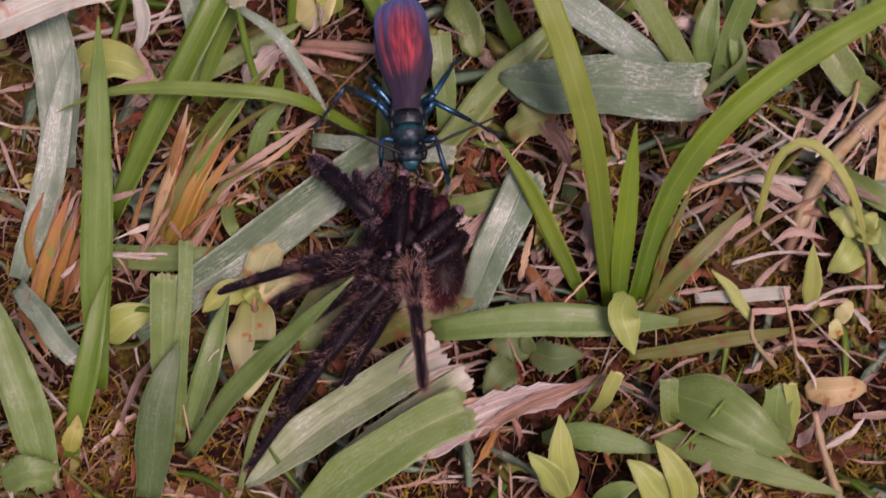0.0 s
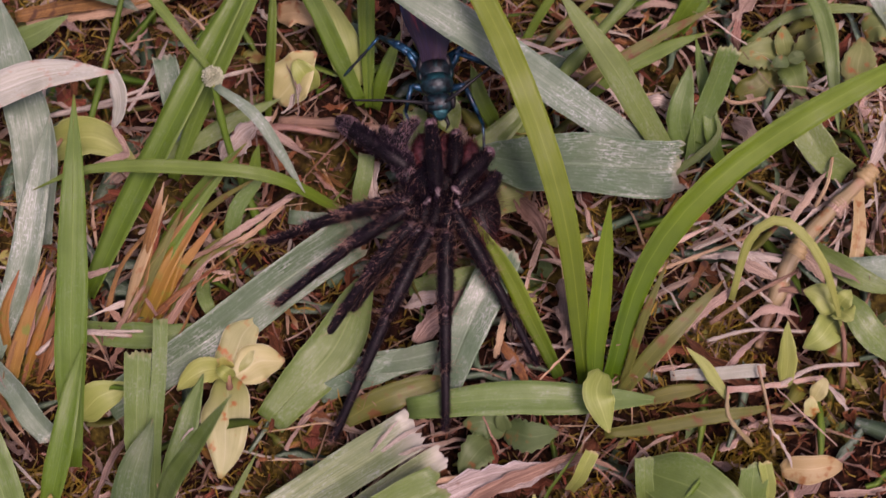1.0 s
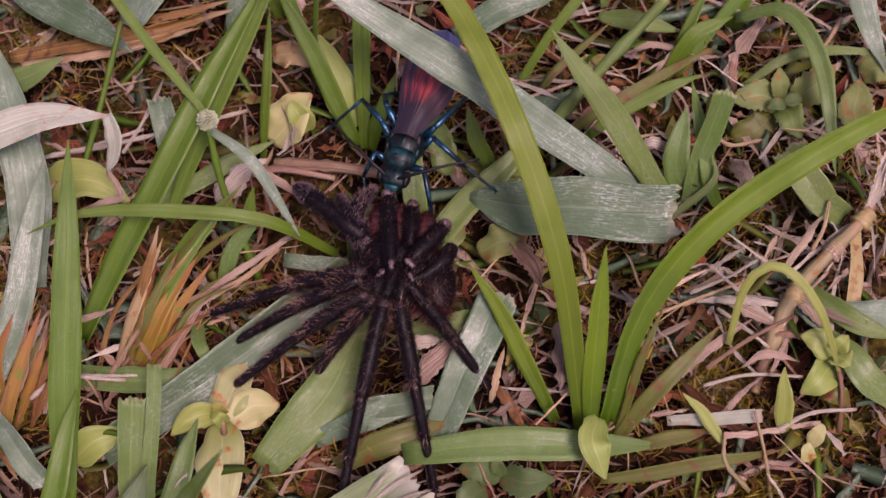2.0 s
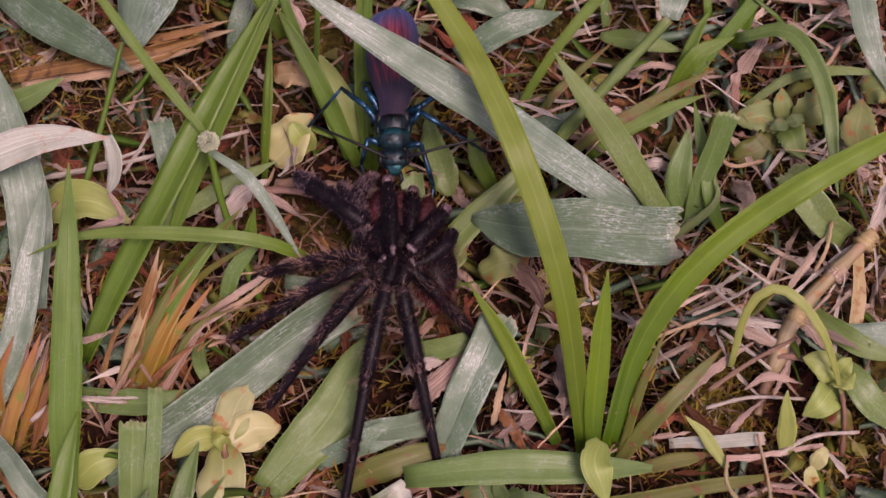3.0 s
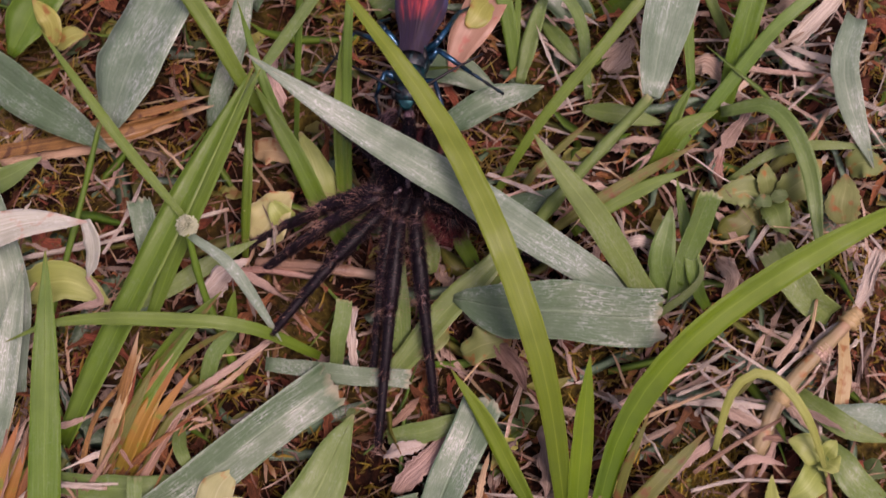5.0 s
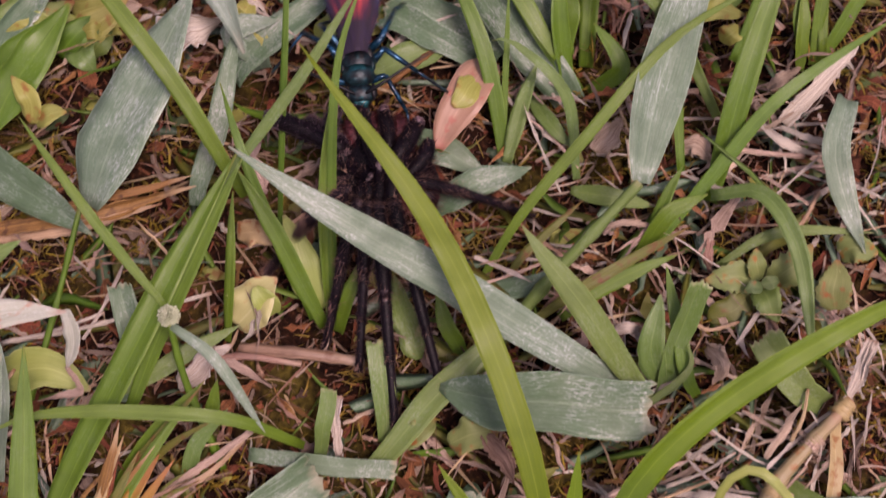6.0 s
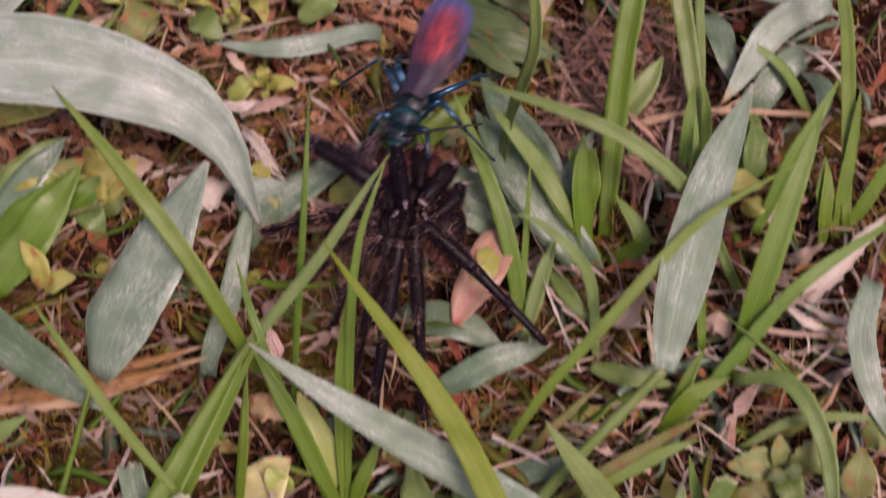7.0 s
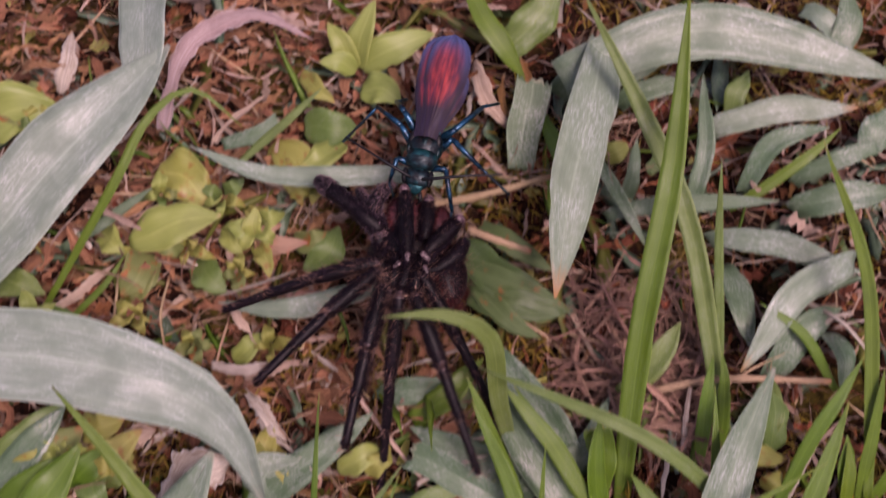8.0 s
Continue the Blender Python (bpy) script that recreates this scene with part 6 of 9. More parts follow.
blade(tuft, "bleach", "leafw", 0.0030, (-0.0519, 0.1271, 0.0305), (-0.0437, 0.1244, 0.0330), (-0.0344, 0.1274, 0.0318))
tuft = tuft_thing("grass_plant", "slim green blade in front of litter", "grass", "loose blades")
blade(tuft, "bright", "grass", 0.0018, (-0.0903, 0.1368, 0.0309), (-0.0792, 0.1446, 0.0387), (-0.0738, 0.1523, 0.0424))
blade(tuft, "straw", "stem", 0.0008, (-0.0637, 0.1302, 0.0289), (-0.0652, 0.1383, 0.0346), (-0.0641, 0.1494, 0.0349))
blade(tuft, "straw", "stem", 0.0008, (-0.0777, 0.1358, 0.0299), (-0.0766, 0.1411, 0.0350), (-0.0771, 0.1509, 0.0350))
tuft = tuft_thing("grass_plant", "pale broad leaves beside the wasp's path", "grass", "broad leaves")
blade(tuft, "fresh", "leafw", 0.0104, (0.0199, 0.2095, 0.0486), (0.0279, 0.2165, 0.0552), (0.0360, 0.2257, 0.0592))
blade(tuft, "waxyg", "leafw", 0.0128, (0.0387, 0.1981, 0.0515), (0.0500, 0.2017, 0.0564), (0.0662, 0.2096, 0.0583))
blade(tuft, "waxyg", "leafw", 0.0058, (0.0521, 0.1975, 0.0476), (0.0592, 0.1983, 0.0503), (0.0696, 0.1997, 0.0498))
blade(tuft, "fresh", "leafw", 0.0058, (0.0783, 0.1919, 0.0458), (0.0801, 0.1964, 0.0507), (0.0831, 0.2020, 0.0529))
blade(tuft, "waxyg", "leafw", 0.0048, (0.0679, 0.1688, 0.0408), (0.0707, 0.1798, 0.0502), (0.0705, 0.1972, 0.0578))
blade(tuft, "waxyg", "leafw", 0.0034, (0.0442, 0.1777, 0.0453), (0.0509, 0.1645, 0.0447), (0.0558, 0.1558, 0.0400))
blade(tuft, "bright", "leafw", 0.0040, (0.0299, 0.1902, 0.0487), (0.0333, 0.1797, 0.0486), (0.0355, 0.1709, 0.0438))
blade(tuft, "lime", "oval", 0.0058, (0.0462, 0.1810, 0.0431), (0.0489, 0.1810, 0.0461), (0.0516, 0.1834, 0.0461))
blade(tuft, "waxyg", "leafw", 0.0043, (0.0515, 0.1709, 0.0400), (0.0527, 0.1759, 0.0456), (0.0539, 0.1833, 0.0487))
blade(tuft, "waxyg", "leafw", 0.0079, (0.0968, 0.1683, 0.0421), (0.1061, 0.1680, 0.0452), (0.1194, 0.1712, 0.0446))
blade(tuft, "waxyg", "leafw", 0.0049, (0.0974, 0.1766, 0.0439), (0.1067, 0.1787, 0.0484), (0.1201, 0.1831, 0.0486))
blade(tuft, "waxyg", "leafw", 0.0086, (0.1108, 0.1800, 0.0468), (0.1148, 0.1850, 0.0509), (0.1203, 0.1919, 0.0524))
blade(tuft, "bright", "grass", 0.0031, (0.0771, 0.1674, 0.0407), (0.0919, 0.1738, 0.0492), (0.1046, 0.1832, 0.0544))
# three leaves in shade: the herb tone carries that shade as darker green
blade(tuft, "herb", "leafw", 0.0062, (0.0091, 0.1532, 0.0368), (0.0211, 0.1460, 0.0394), (0.0358, 0.1406, 0.0365))
blade(tuft, "herb", "leafw", 0.0056, (0.0113, 0.1515, 0.0354), (0.0198, 0.1382, 0.0363), (0.0296, 0.1337, 0.0330))
blade(tuft, "herb", "leafw", 0.0057, (0.0141, 0.1634, 0.0379), (0.0212, 0.1570, 0.0402), (0.0326, 0.1510, 0.0366))
blade(tuft, "waxyg", "leafw", 0.0069, (0.0755, 0.1510, 0.0372), (0.0786, 0.1389, 0.0388), (0.0806, 0.1305, 0.0341))
blade(tuft, "waxyg", "leafw", 0.0057, (0.0997, 0.1353, 0.0343), (0.1023, 0.1271, 0.0367), (0.1020, 0.1200, 0.0312))
blade(tuft, "fresh", "leafw", 0.0067, (0.0835, 0.1062, 0.0281), (0.0847, 0.1118, 0.0337), (0.0841, 0.1190, 0.0357))
blade(tuft, "waxyg", "leafw", 0.0083, (0.0876, 0.1283, 0.0327), (0.0955, 0.1362, 0.0384), (0.1031, 0.1407, 0.0375))
blade(tuft, "bright", "cut", 0.0067, (0.0427, 0.0954, 0.0252), (0.0430, 0.1020, 0.0336), (0.0413, 0.1072, 0.0397))
blade(tuft, "waxyg", "leafw", 0.0067, (0.0266, 0.0979, 0.0255), (0.0386, 0.1049, 0.0301), (0.0457, 0.1184, 0.0330))
blade(tuft, "waxy", "cut", 0.0059, (0.0983, 0.2194, 0.0558), (0.1020, 0.2164, 0.0572), (0.1066, 0.2129, 0.0546))
blade(tuft, "waxyg", "leafw", 0.0074, (0.1068, 0.2095, 0.0518), (0.1095, 0.2155, 0.0561), (0.1101, 0.2261, 0.0593))
tuft = tuft_thing("straw", "broken bleached straws lying on litter", "straw", "straws")
blade(tuft, "bleach", "stem", 0.0015, (0.0634, 0.1073, 0.0270), (0.0637, 0.1133, 0.0317), (0.0650, 0.1205, 0.0338))
blade(tuft, "bleach", "stem", 0.0012, (0.0875, 0.0956, 0.0259), (0.0903, 0.1002, 0.0304), (0.0943, 0.1069, 0.0319))
blade(tuft, "bleach", "stem", 0.0011, (0.0947, 0.1416, 0.0386), (0.1021, 0.1357, 0.0394), (0.1090, 0.1292, 0.0357))
blade(tuft, "bleach", "stem", 0.0012, (0.0973, 0.1357, 0.0364), (0.1012, 0.1378, 0.0384), (0.1056, 0.1391, 0.0377))
blade(tuft, "dryp", "stem", 0.0020, (0.0835, 0.1810, 0.0436), (0.0832, 0.1713, 0.0451), (0.0886, 0.1720, 0.0428))
tuft = tuft_thing("straw", "loose pinkish straws tangled beside the grass tuft", "straw", "straws")
blade(tuft, "dryp", "grass", 0.0020, (-0.0296, 0.0019, 0.0068), (-0.0395, -0.0065, 0.0064), (-0.0508, -0.0122, 0.0025))
blade(tuft, "straw", "grass", 0.0014, (-0.0323, -0.0006, 0.0052), (-0.0406, -0.0098, 0.0057), (-0.0483, -0.0123, 0.0016))
blade(tuft, "mauve", "grass", 0.0021, (-0.0264, 0.0122, 0.0070), (-0.0356, 0.0163, 0.0107), (-0.0456, 0.0182, 0.0089))
blade(tuft, "runner", "stem", 0.0019, (-0.0455, 0.0178, 0.0088), (-0.0330, 0.0180, 0.0111), (-0.0199, 0.0175, 0.0081))
blade(tuft, "bleach", "stem", 0.0011, (-0.0900, 0.0231, 0.0093), (-0.0798, 0.0237, 0.0121), (-0.0668, 0.0293, 0.0119))
blade(tuft, "straw", "stem", 0.0011, (-0.0946, 0.0005, 0.0035), (-0.0903, 0.0080, 0.0092), (-0.0866, 0.0155, 0.0098))
blade(tuft, "straw", "stem", 0.0009, (-0.0954, -0.0050, 0.0024), (-0.0910, 0.0014, 0.0073), (-0.0880, 0.0077, 0.0071))
blade(tuft, "mauve", "grass", 0.0016, (-0.0844, -0.0185, -0.0002), (-0.0768, -0.0188, 0.0033), (-0.0685, -0.0143, 0.0018))
blade(tuft, "orange", "grass", 0.0023, (-0.0873, -0.0420, -0.0062), (-0.0818, -0.0330, 0.0003), (-0.0767, -0.0228, 0.0040))
blade(tuft, "dryp", "grass", 0.0015, (-0.0841, -0.0392, -0.0046), (-0.0804, -0.0278, 0.0014), (-0.0767, -0.0240, 0.0007))
blade(tuft, "straw", "stem", 0.0008, (-0.0793, -0.0283, -0.0022), (-0.0741, -0.0328, -0.0001), (-0.0720, -0.0354, -0.0036))
blade(tuft, "bleach", "stem", 0.0008, (-0.0758, -0.0313, -0.0003), (-0.0688, -0.0322, 0.0011), (-0.0602, -0.0312, -0.0005))
tuft = tuft_thing("dry_leaf", "split dry grass blade standing in litter", "dead leaf", "litter")
blade(tuft, "fresh", "cut", 0.0039, (-0.0151, -0.0028, 0.0014), (-0.0135, 0.0017, 0.0093), (-0.0123, 0.0078, 0.0146))
blade(tuft, "fresh", "cut", 0.0055, (0.0002, 0.0005, 0.0021), (-0.0000, 0.0089, 0.0119), (-0.0014, 0.0180, 0.0187))
blade(tuft, "bleach", "cut", 0.0026, (-0.0107, -0.0028, 0.0014), (-0.0111, 0.0021, 0.0084), (-0.0101, 0.0067, 0.0134))
tuft = tuft_thing("dry_leaf", "crumpled mauve dead grass leaf lying under clippings", "dead leaf", "litter")
blade(tuft, "mauve", "leaf", 0.0051, (-0.0005, -0.0324, -0.0029), (0.0055, -0.0282, 0.0025), (0.0116, -0.0201, 0.0018))
blade(tuft, "bleach", "leafw", 0.0033, (-0.0025, -0.0244, -0.0003), (0.0022, -0.0241, 0.0033), (0.0071, -0.0222, 0.0013))
blade(tuft, "rose", "grass", 0.0021, (-0.0014, -0.0176, 0.0011), (0.0026, -0.0154, 0.0051), (0.0049, -0.0111, 0.0026))
tuft = tuft_thing("dry_leaf", "small curled brown leaf hanging beside a grass blade", "dead leaf", "litter")
blade(tuft, "drygrey", "leaf", 0.0046, (0.0225, -0.0010, 0.0089), (0.0264, -0.0063, 0.0099), (0.0294, -0.0116, 0.0058))
tuft = tuft_thing("fallen_leaf", "brown-spotted green leaf half hidden by grass", "fallen leaf", "litter")
blade(tuft, "spotted", "leafw", 0.0080, (0.0146, -0.0012, 0.0048), (0.0206, -0.0010, 0.0089), (0.0268, 0.0026, 0.0087))
blade(tuft, "spotted", "leafw", 0.0058, (0.0033, 0.0001, 0.0039), (0.0082, 0.0003, 0.0075), (0.0113, 0.0045, 0.0069))
tuft = tuft_thing("grass_clipping", "yellowish clipped grass leaf flat on litter", "grass", "cut blades")
blade(tuft, "waxyg", "cut", 0.0053, (-0.0168, -0.0395, -0.0037), (-0.0057, -0.0389, 0.0001), (0.0053, -0.0363, -0.0002))
blade(tuft, "straw", "grass", 0.0016, (0.0178, -0.0366, -0.0025), (0.0192, -0.0323, 0.0024), (0.0209, -0.0249, 0.0029))
blade(tuft, "orange", "grass", 0.0023, (0.0251, -0.0417, -0.0055), (0.0217, -0.0377, -0.0007), (0.0178, -0.0310, -0.0004))
tuft = tuft_thing("straw", "long thin straws crossing on mossy litter", "straw", "straws")
blade(tuft, "straw", "stem", 0.0009, (0.0505, -0.0193, 0.0040), (0.0624, -0.0155, 0.0070), (0.0748, -0.0104, 0.0072))
blade(tuft, "bleach", "grass", 0.0014, (0.0688, -0.0143, 0.0053), (0.0751, -0.0153, 0.0067), (0.0831, -0.0153, 0.0053))
blade(tuft, "mauve", "grass", 0.0025, (0.0698, -0.0126, 0.0042), (0.0763, -0.0174, 0.0058), (0.0842, -0.0205, 0.0028))
blade(tuft, "mauve", "grass", 0.0021, (0.0592, -0.0309, -0.0018), (0.0673, -0.0251, 0.0035), (0.0774, -0.0182, 0.0046))
blade(tuft, "dryp", "grass", 0.0018, (0.0741, -0.0289, 0.0009), (0.0794, -0.0272, 0.0043), (0.0873, -0.0277, 0.0013))
blade(tuft, "rose", "stem", 0.0016, (0.0791, -0.0214, 0.0005), (0.0836, -0.0220, 0.0039), (0.0915, -0.0222, 0.0015))
blade(tuft, "mauve", "grass", 0.0015, (0.0669, -0.0421, -0.0040), (0.0716, -0.0376, 0.0010), (0.0790, -0.0306, 0.0006))
blade(tuft, "straw", "stem", 0.0010, (0.0914, -0.0016, 0.0068), (0.0938, 0.0021, 0.0106), (0.0957, 0.0092, 0.0111))
blade(tuft, "dryp", "grass", 0.0019, (0.0855, -0.0055, 0.0059), (0.0891, -0.0011, 0.0098), (0.0942, 0.0059, 0.0104))
blade(tuft, "straw", "stem", 0.0008, (0.0566, -0.0114, 0.0032), (0.0613, -0.0157, 0.0059), (0.0667, -0.0120, 0.0043))
blade(tuft, "bleach", "stem", 0.0008, (0.0832, -0.0142, 0.0030), (0.0840, -0.0194, 0.0050), (0.0818, -0.0209, 0.0016))
tuft = tuft_thing("straw", "torn pale flakes of dead grass on the bank", "straw", "straws")
blade(tuft, "bleach", "leafw", 0.0022, (0.0863, 0.0151, 0.0092), (0.0874, 0.0177, 0.0137), (0.0897, 0.0230, 0.0139))
blade(tuft, "dryp", "leafw", 0.0031, (0.0747, 0.0214, 0.0093), (0.0769, 0.0174, 0.0125), (0.0786, 0.0145, 0.0089))
blade(tuft, "straw", "leafw", 0.0017, (0.0575, 0.0244, 0.0117), (0.0608, 0.0228, 0.0139), (0.0649, 0.0220, 0.0113))
blade(tuft, "dryp", "stem", 0.0016, (0.0784, 0.0696, 0.0214), (0.0875, 0.0661, 0.0233), (0.0994, 0.0664, 0.0210))
blade(tuft, "bleach", "grass", 0.0018, (0.0945, 0.0741, 0.0225), (0.1012, 0.0691, 0.0241), (0.1119, 0.0695, 0.0218))
blade(tuft, "rose", "grass", 0.0023, (0.0757, 0.0391, 0.0130), (0.0750, 0.0409, 0.0174), (0.0764, 0.0473, 0.0177))
blade(tuft, "straw", "stem", 0.0012, (0.1023, 0.0578, 0.0183), (0.0972, 0.0485, 0.0193), (0.0920, 0.0467, 0.0168))
blade(tuft, "mauve", "grass", 0.0016, (0.0641, 0.0496, 0.0160), (0.0557, 0.0492, 0.0188), (0.0497, 0.0491, 0.0157))
blade(tuft, "rose", "stem", 0.0013, (0.0885, 0.0289, 0.0111), (0.0901, 0.0212, 0.0130), (0.0864, 0.0179, 0.0098))
blade(tuft, "straw", "stem", 0.0011, (0.0687, 0.0307, 0.0122), (0.0732, 0.0233, 0.0137), (0.0817, 0.0263, 0.0114))
tuft = tuft_thing("grass_plant", "dull green grass stalk leaning over dead leaves", "grass", "loose blades")
blade(tuft, "olive", "grass", 0.0029, (0.0332, 0.0269, 0.0099), (0.0485, 0.0344, 0.0176), (0.0706, 0.0457, 0.0223))
blade(tuft, "olive", "grass", 0.0023, (0.0271, 0.0356, 0.0126), (0.0326, 0.0411, 0.0188), (0.0461, 0.0526, 0.0234))
blade(tuft, "fresh", "grass", 0.0019, (0.0558, 0.0046, 0.0065), (0.0686, 0.0120, 0.0143), (0.0688, 0.0171, 0.0183))
tuft = tuft_thing("herb", "small rosette of rounded yellow-green leaves on mossy soil", "herb", "rosettes")
blade(tuft, "spotted", "leafw", 0.0040, (-0.0608, 0.1562, 0.0374), (-0.0635, 0.1543, 0.0404), (-0.0675, 0.1546, 0.0392))
blade(tuft, "yellow", "leafw", 0.0036, (-0.0606, 0.1569, 0.0375), (-0.0618, 0.1575, 0.0409), (-0.0641, 0.1604, 0.0412))
blade(tuft, "yellow", "leafw", 0.0027, (-0.0600, 0.1566, 0.0375), (-0.0579, 0.1551, 0.0420), (-0.0568, 0.1576, 0.0404))
blade(tuft, "yellow", "leafw", 0.0037, (-0.0596, 0.1562, 0.0374), (-0.0554, 0.1523, 0.0418), (-0.0521, 0.1525, 0.0392))
blade(tuft, "yellow", "leafw", 0.0031, (-0.0603, 0.1560, 0.0373), (-0.0599, 0.1522, 0.0402), (-0.0606, 0.1508, 0.0380))
blade(tuft, "brownstem", "stem", 0.0011, (-0.0600, 0.1569, 0.0325), (-0.0601, 0.1564, 0.0354), (-0.0600, 0.1560, 0.0378))
tuft = tuft_thing("herb", "small rosette of rounded yellow-green leaves on mossy soil", "herb", "rosettes")
blade(tuft, "spotted", "leafw", 0.0034, (-0.0672, 0.1706, 0.0403), (-0.0640, 0.1678, 0.0445), (-0.0618, 0.1695, 0.0419))
blade(tuft, "fresh", "leafw", 0.0026, (-0.0676, 0.1702, 0.0402), (-0.0665, 0.1664, 0.0427), (-0.0662, 0.1648, 0.0408))
blade(tuft, "lime", "leafw", 0.0024, (-0.0681, 0.1706, 0.0403), (-0.0687, 0.1672, 0.0448), (-0.0717, 0.1692, 0.0411))
blade(tuft, "lime", "leafw", 0.0039, (-0.0678, 0.1712, 0.0404), (-0.0675, 0.1719, 0.0440), (-0.0680, 0.1755, 0.0440))
blade(tuft, "brownstem", "stem", 0.0012, (-0.0677, 0.1713, 0.0354), (-0.0676, 0.1708, 0.0383), (-0.0676, 0.1703, 0.0407))
tuft = tuft_thing("herb", "small rosette of rounded yellow-green leaves on mossy soil", "herb", "rosettes")
blade(tuft, "lime", "leafw", 0.0050, (-0.0434, 0.1618, 0.0388), (-0.0442, 0.1572, 0.0414), (-0.0463, 0.1551, 0.0386))
blade(tuft, "lime", "leafw", 0.0037, (-0.0437, 0.1622, 0.0389), (-0.0464, 0.1600, 0.0425), (-0.0508, 0.1612, 0.0401))
blade(tuft, "lime", "leafw", 0.0027, (-0.0430, 0.1627, 0.0390), (-0.0425, 0.1621, 0.0429), (-0.0428, 0.1656, 0.0411))
blade(tuft, "lime", "leafw", 0.0050, (-0.0424, 0.1626, 0.0390), (-0.0386, 0.1613, 0.0439), (-0.0355, 0.1651, 0.0411))
blade(tuft, "lime", "leafw", 0.0045, (-0.0425, 0.1619, 0.0388), (-0.0392, 0.1569, 0.0433), (-0.0368, 0.1567, 0.0394))
blade(tuft, "brownstem", "stem", 0.0012, (-0.0427, 0.1629, 0.0340), (-0.0428, 0.1625, 0.0369), (-0.0429, 0.1620, 0.0393))
tuft = tuft_thing("herb", "small rosette of rounded yellow-green leaves on mossy soil", "herb", "rosettes")
blade(tuft, "yellow", "leafw", 0.0026, (-0.1010, 0.1904, 0.0439), (-0.0993, 0.1856, 0.0474), (-0.0998, 0.1849, 0.0444))
blade(tuft, "fresh", "leafw", 0.0032, (-0.1016, 0.1907, 0.0440), (-0.1026, 0.1871, 0.0483), (-0.1068, 0.1889, 0.0449))
blade(tuft, "yellow", "leafw", 0.0037, (-0.1016, 0.1912, 0.0441), (-0.1024, 0.1904, 0.0484), (-0.1053, 0.1940, 0.0474))
blade(tuft, "yellow", "leafw", 0.0040, (-0.1010, 0.1912, 0.0441), (-0.0986, 0.1911, 0.0480), (-0.0978, 0.1950, 0.0471))
blade(tuft, "yellow", "leafw", 0.0020, (-0.1007, 0.1907, 0.0440), (-0.0977, 0.1882, 0.0472), (-0.0956, 0.1886, 0.0465))
blade(tuft, "brownstem", "stem", 0.0012, (-0.1014, 0.1917, 0.0392), (-0.1011, 0.1910, 0.0420), (-0.1009, 0.1904, 0.0444))
tuft = tuft_thing("herb", "small rosette of rounded yellow-green leaves on mossy soil", "herb", "rosettes")
blade(tuft, "lime", "leafw", 0.0032, (-0.0873, 0.1050, 0.0264), (-0.0884, 0.1020, 0.0305), (-0.0923, 0.1022, 0.0269))
blade(tuft, "lime", "leafw", 0.0038, (-0.0874, 0.1054, 0.0264), (-0.0890, 0.1047, 0.0300), (-0.0921, 0.1059, 0.0298))
blade(tuft, "lime", "leafw", 0.0020, (-0.0868, 0.1054, 0.0264), (-0.0860, 0.1056, 0.0297), (-0.0865, 0.1079, 0.0284))
blade(tuft, "lime", "leafw", 0.0030, (-0.0864, 0.1053, 0.0264), (-0.0823, 0.1034, 0.0313), (-0.0795, 0.1046, 0.0298))
blade(tuft, "lime", "leafw", 0.0038, (-0.0866, 0.1048, 0.0263), (-0.0848, 0.1012, 0.0287), (-0.0841, 0.0993, 0.0263))
blade(tuft, "brownstem", "stem", 0.0011, (-0.0871, 0.1052, 0.0214), (-0.0868, 0.1051, 0.0244), (-0.0867, 0.1049, 0.0268))
tuft = tuft_thing("herb", "small rosette of rounded yellow-green leaves on mossy soil", "herb", "rosettes")
blade(tuft, "yellow", "leafw", 0.0023, (-0.0721, 0.1027, 0.0261), (-0.0699, 0.1023, 0.0292), (-0.0686, 0.1039, 0.0282))
blade(tuft, "yellow", "leafw", 0.0023, (-0.0719, 0.1025, 0.0261), (-0.0695, 0.1006, 0.0288), (-0.0675, 0.0997, 0.0289))
blade(tuft, "yellow", "leafw", 0.0027, (-0.0723, 0.1024, 0.0260), (-0.0725, 0.0998, 0.0287), (-0.0737, 0.0985, 0.0274))
blade(tuft, "yellow", "leafw", 0.0047, (-0.0728, 0.1025, 0.0260), (-0.0751, 0.1002, 0.0298), (-0.0796, 0.1010, 0.0267))
blade(tuft, "yellow", "leafw", 0.0026, (-0.0723, 0.1029, 0.0261), (-0.0722, 0.1035, 0.0295), (-0.0732, 0.1065, 0.0282))
blade(tuft, "brownstem", "stem", 0.0011, (-0.0722, 0.1025, 0.0211), (-0.0721, 0.1025, 0.0241), (-0.0720, 0.1023, 0.0265))
tuft = tuft_thing("herb", "small rosette of rounded yellow-green leaves on mossy soil", "herb", "rosettes")
blade(tuft, "yellow", "leafw", 0.0034, (-0.0280, 0.1725, 0.0412), (-0.0279, 0.1680, 0.0444), (-0.0285, 0.1660, 0.0430))
blade(tuft, "yellow", "leafw", 0.0034, (-0.0284, 0.1727, 0.0413), (-0.0308, 0.1689, 0.0446), (-0.0344, 0.1687, 0.0420))
blade(tuft, "fresh", "leafw", 0.0036, (-0.0281, 0.1733, 0.0414), (-0.0290, 0.1723, 0.0464), (-0.0309, 0.1768, 0.0440))
blade(tuft, "fresh", "leafw", 0.0037, (-0.0277, 0.1733, 0.0414), (-0.0260, 0.1728, 0.0460), (-0.0248, 0.1771, 0.0443))
blade(tuft, "yellow", "leafw", 0.0031, (-0.0275, 0.1727, 0.0413), (-0.0251, 0.1691, 0.0447), (-0.0227, 0.1684, 0.0435))
blade(tuft, "brownstem", "stem", 0.0012, (-0.0274, 0.1736, 0.0365), (-0.0276, 0.1730, 0.0393), (-0.0278, 0.1725, 0.0417))
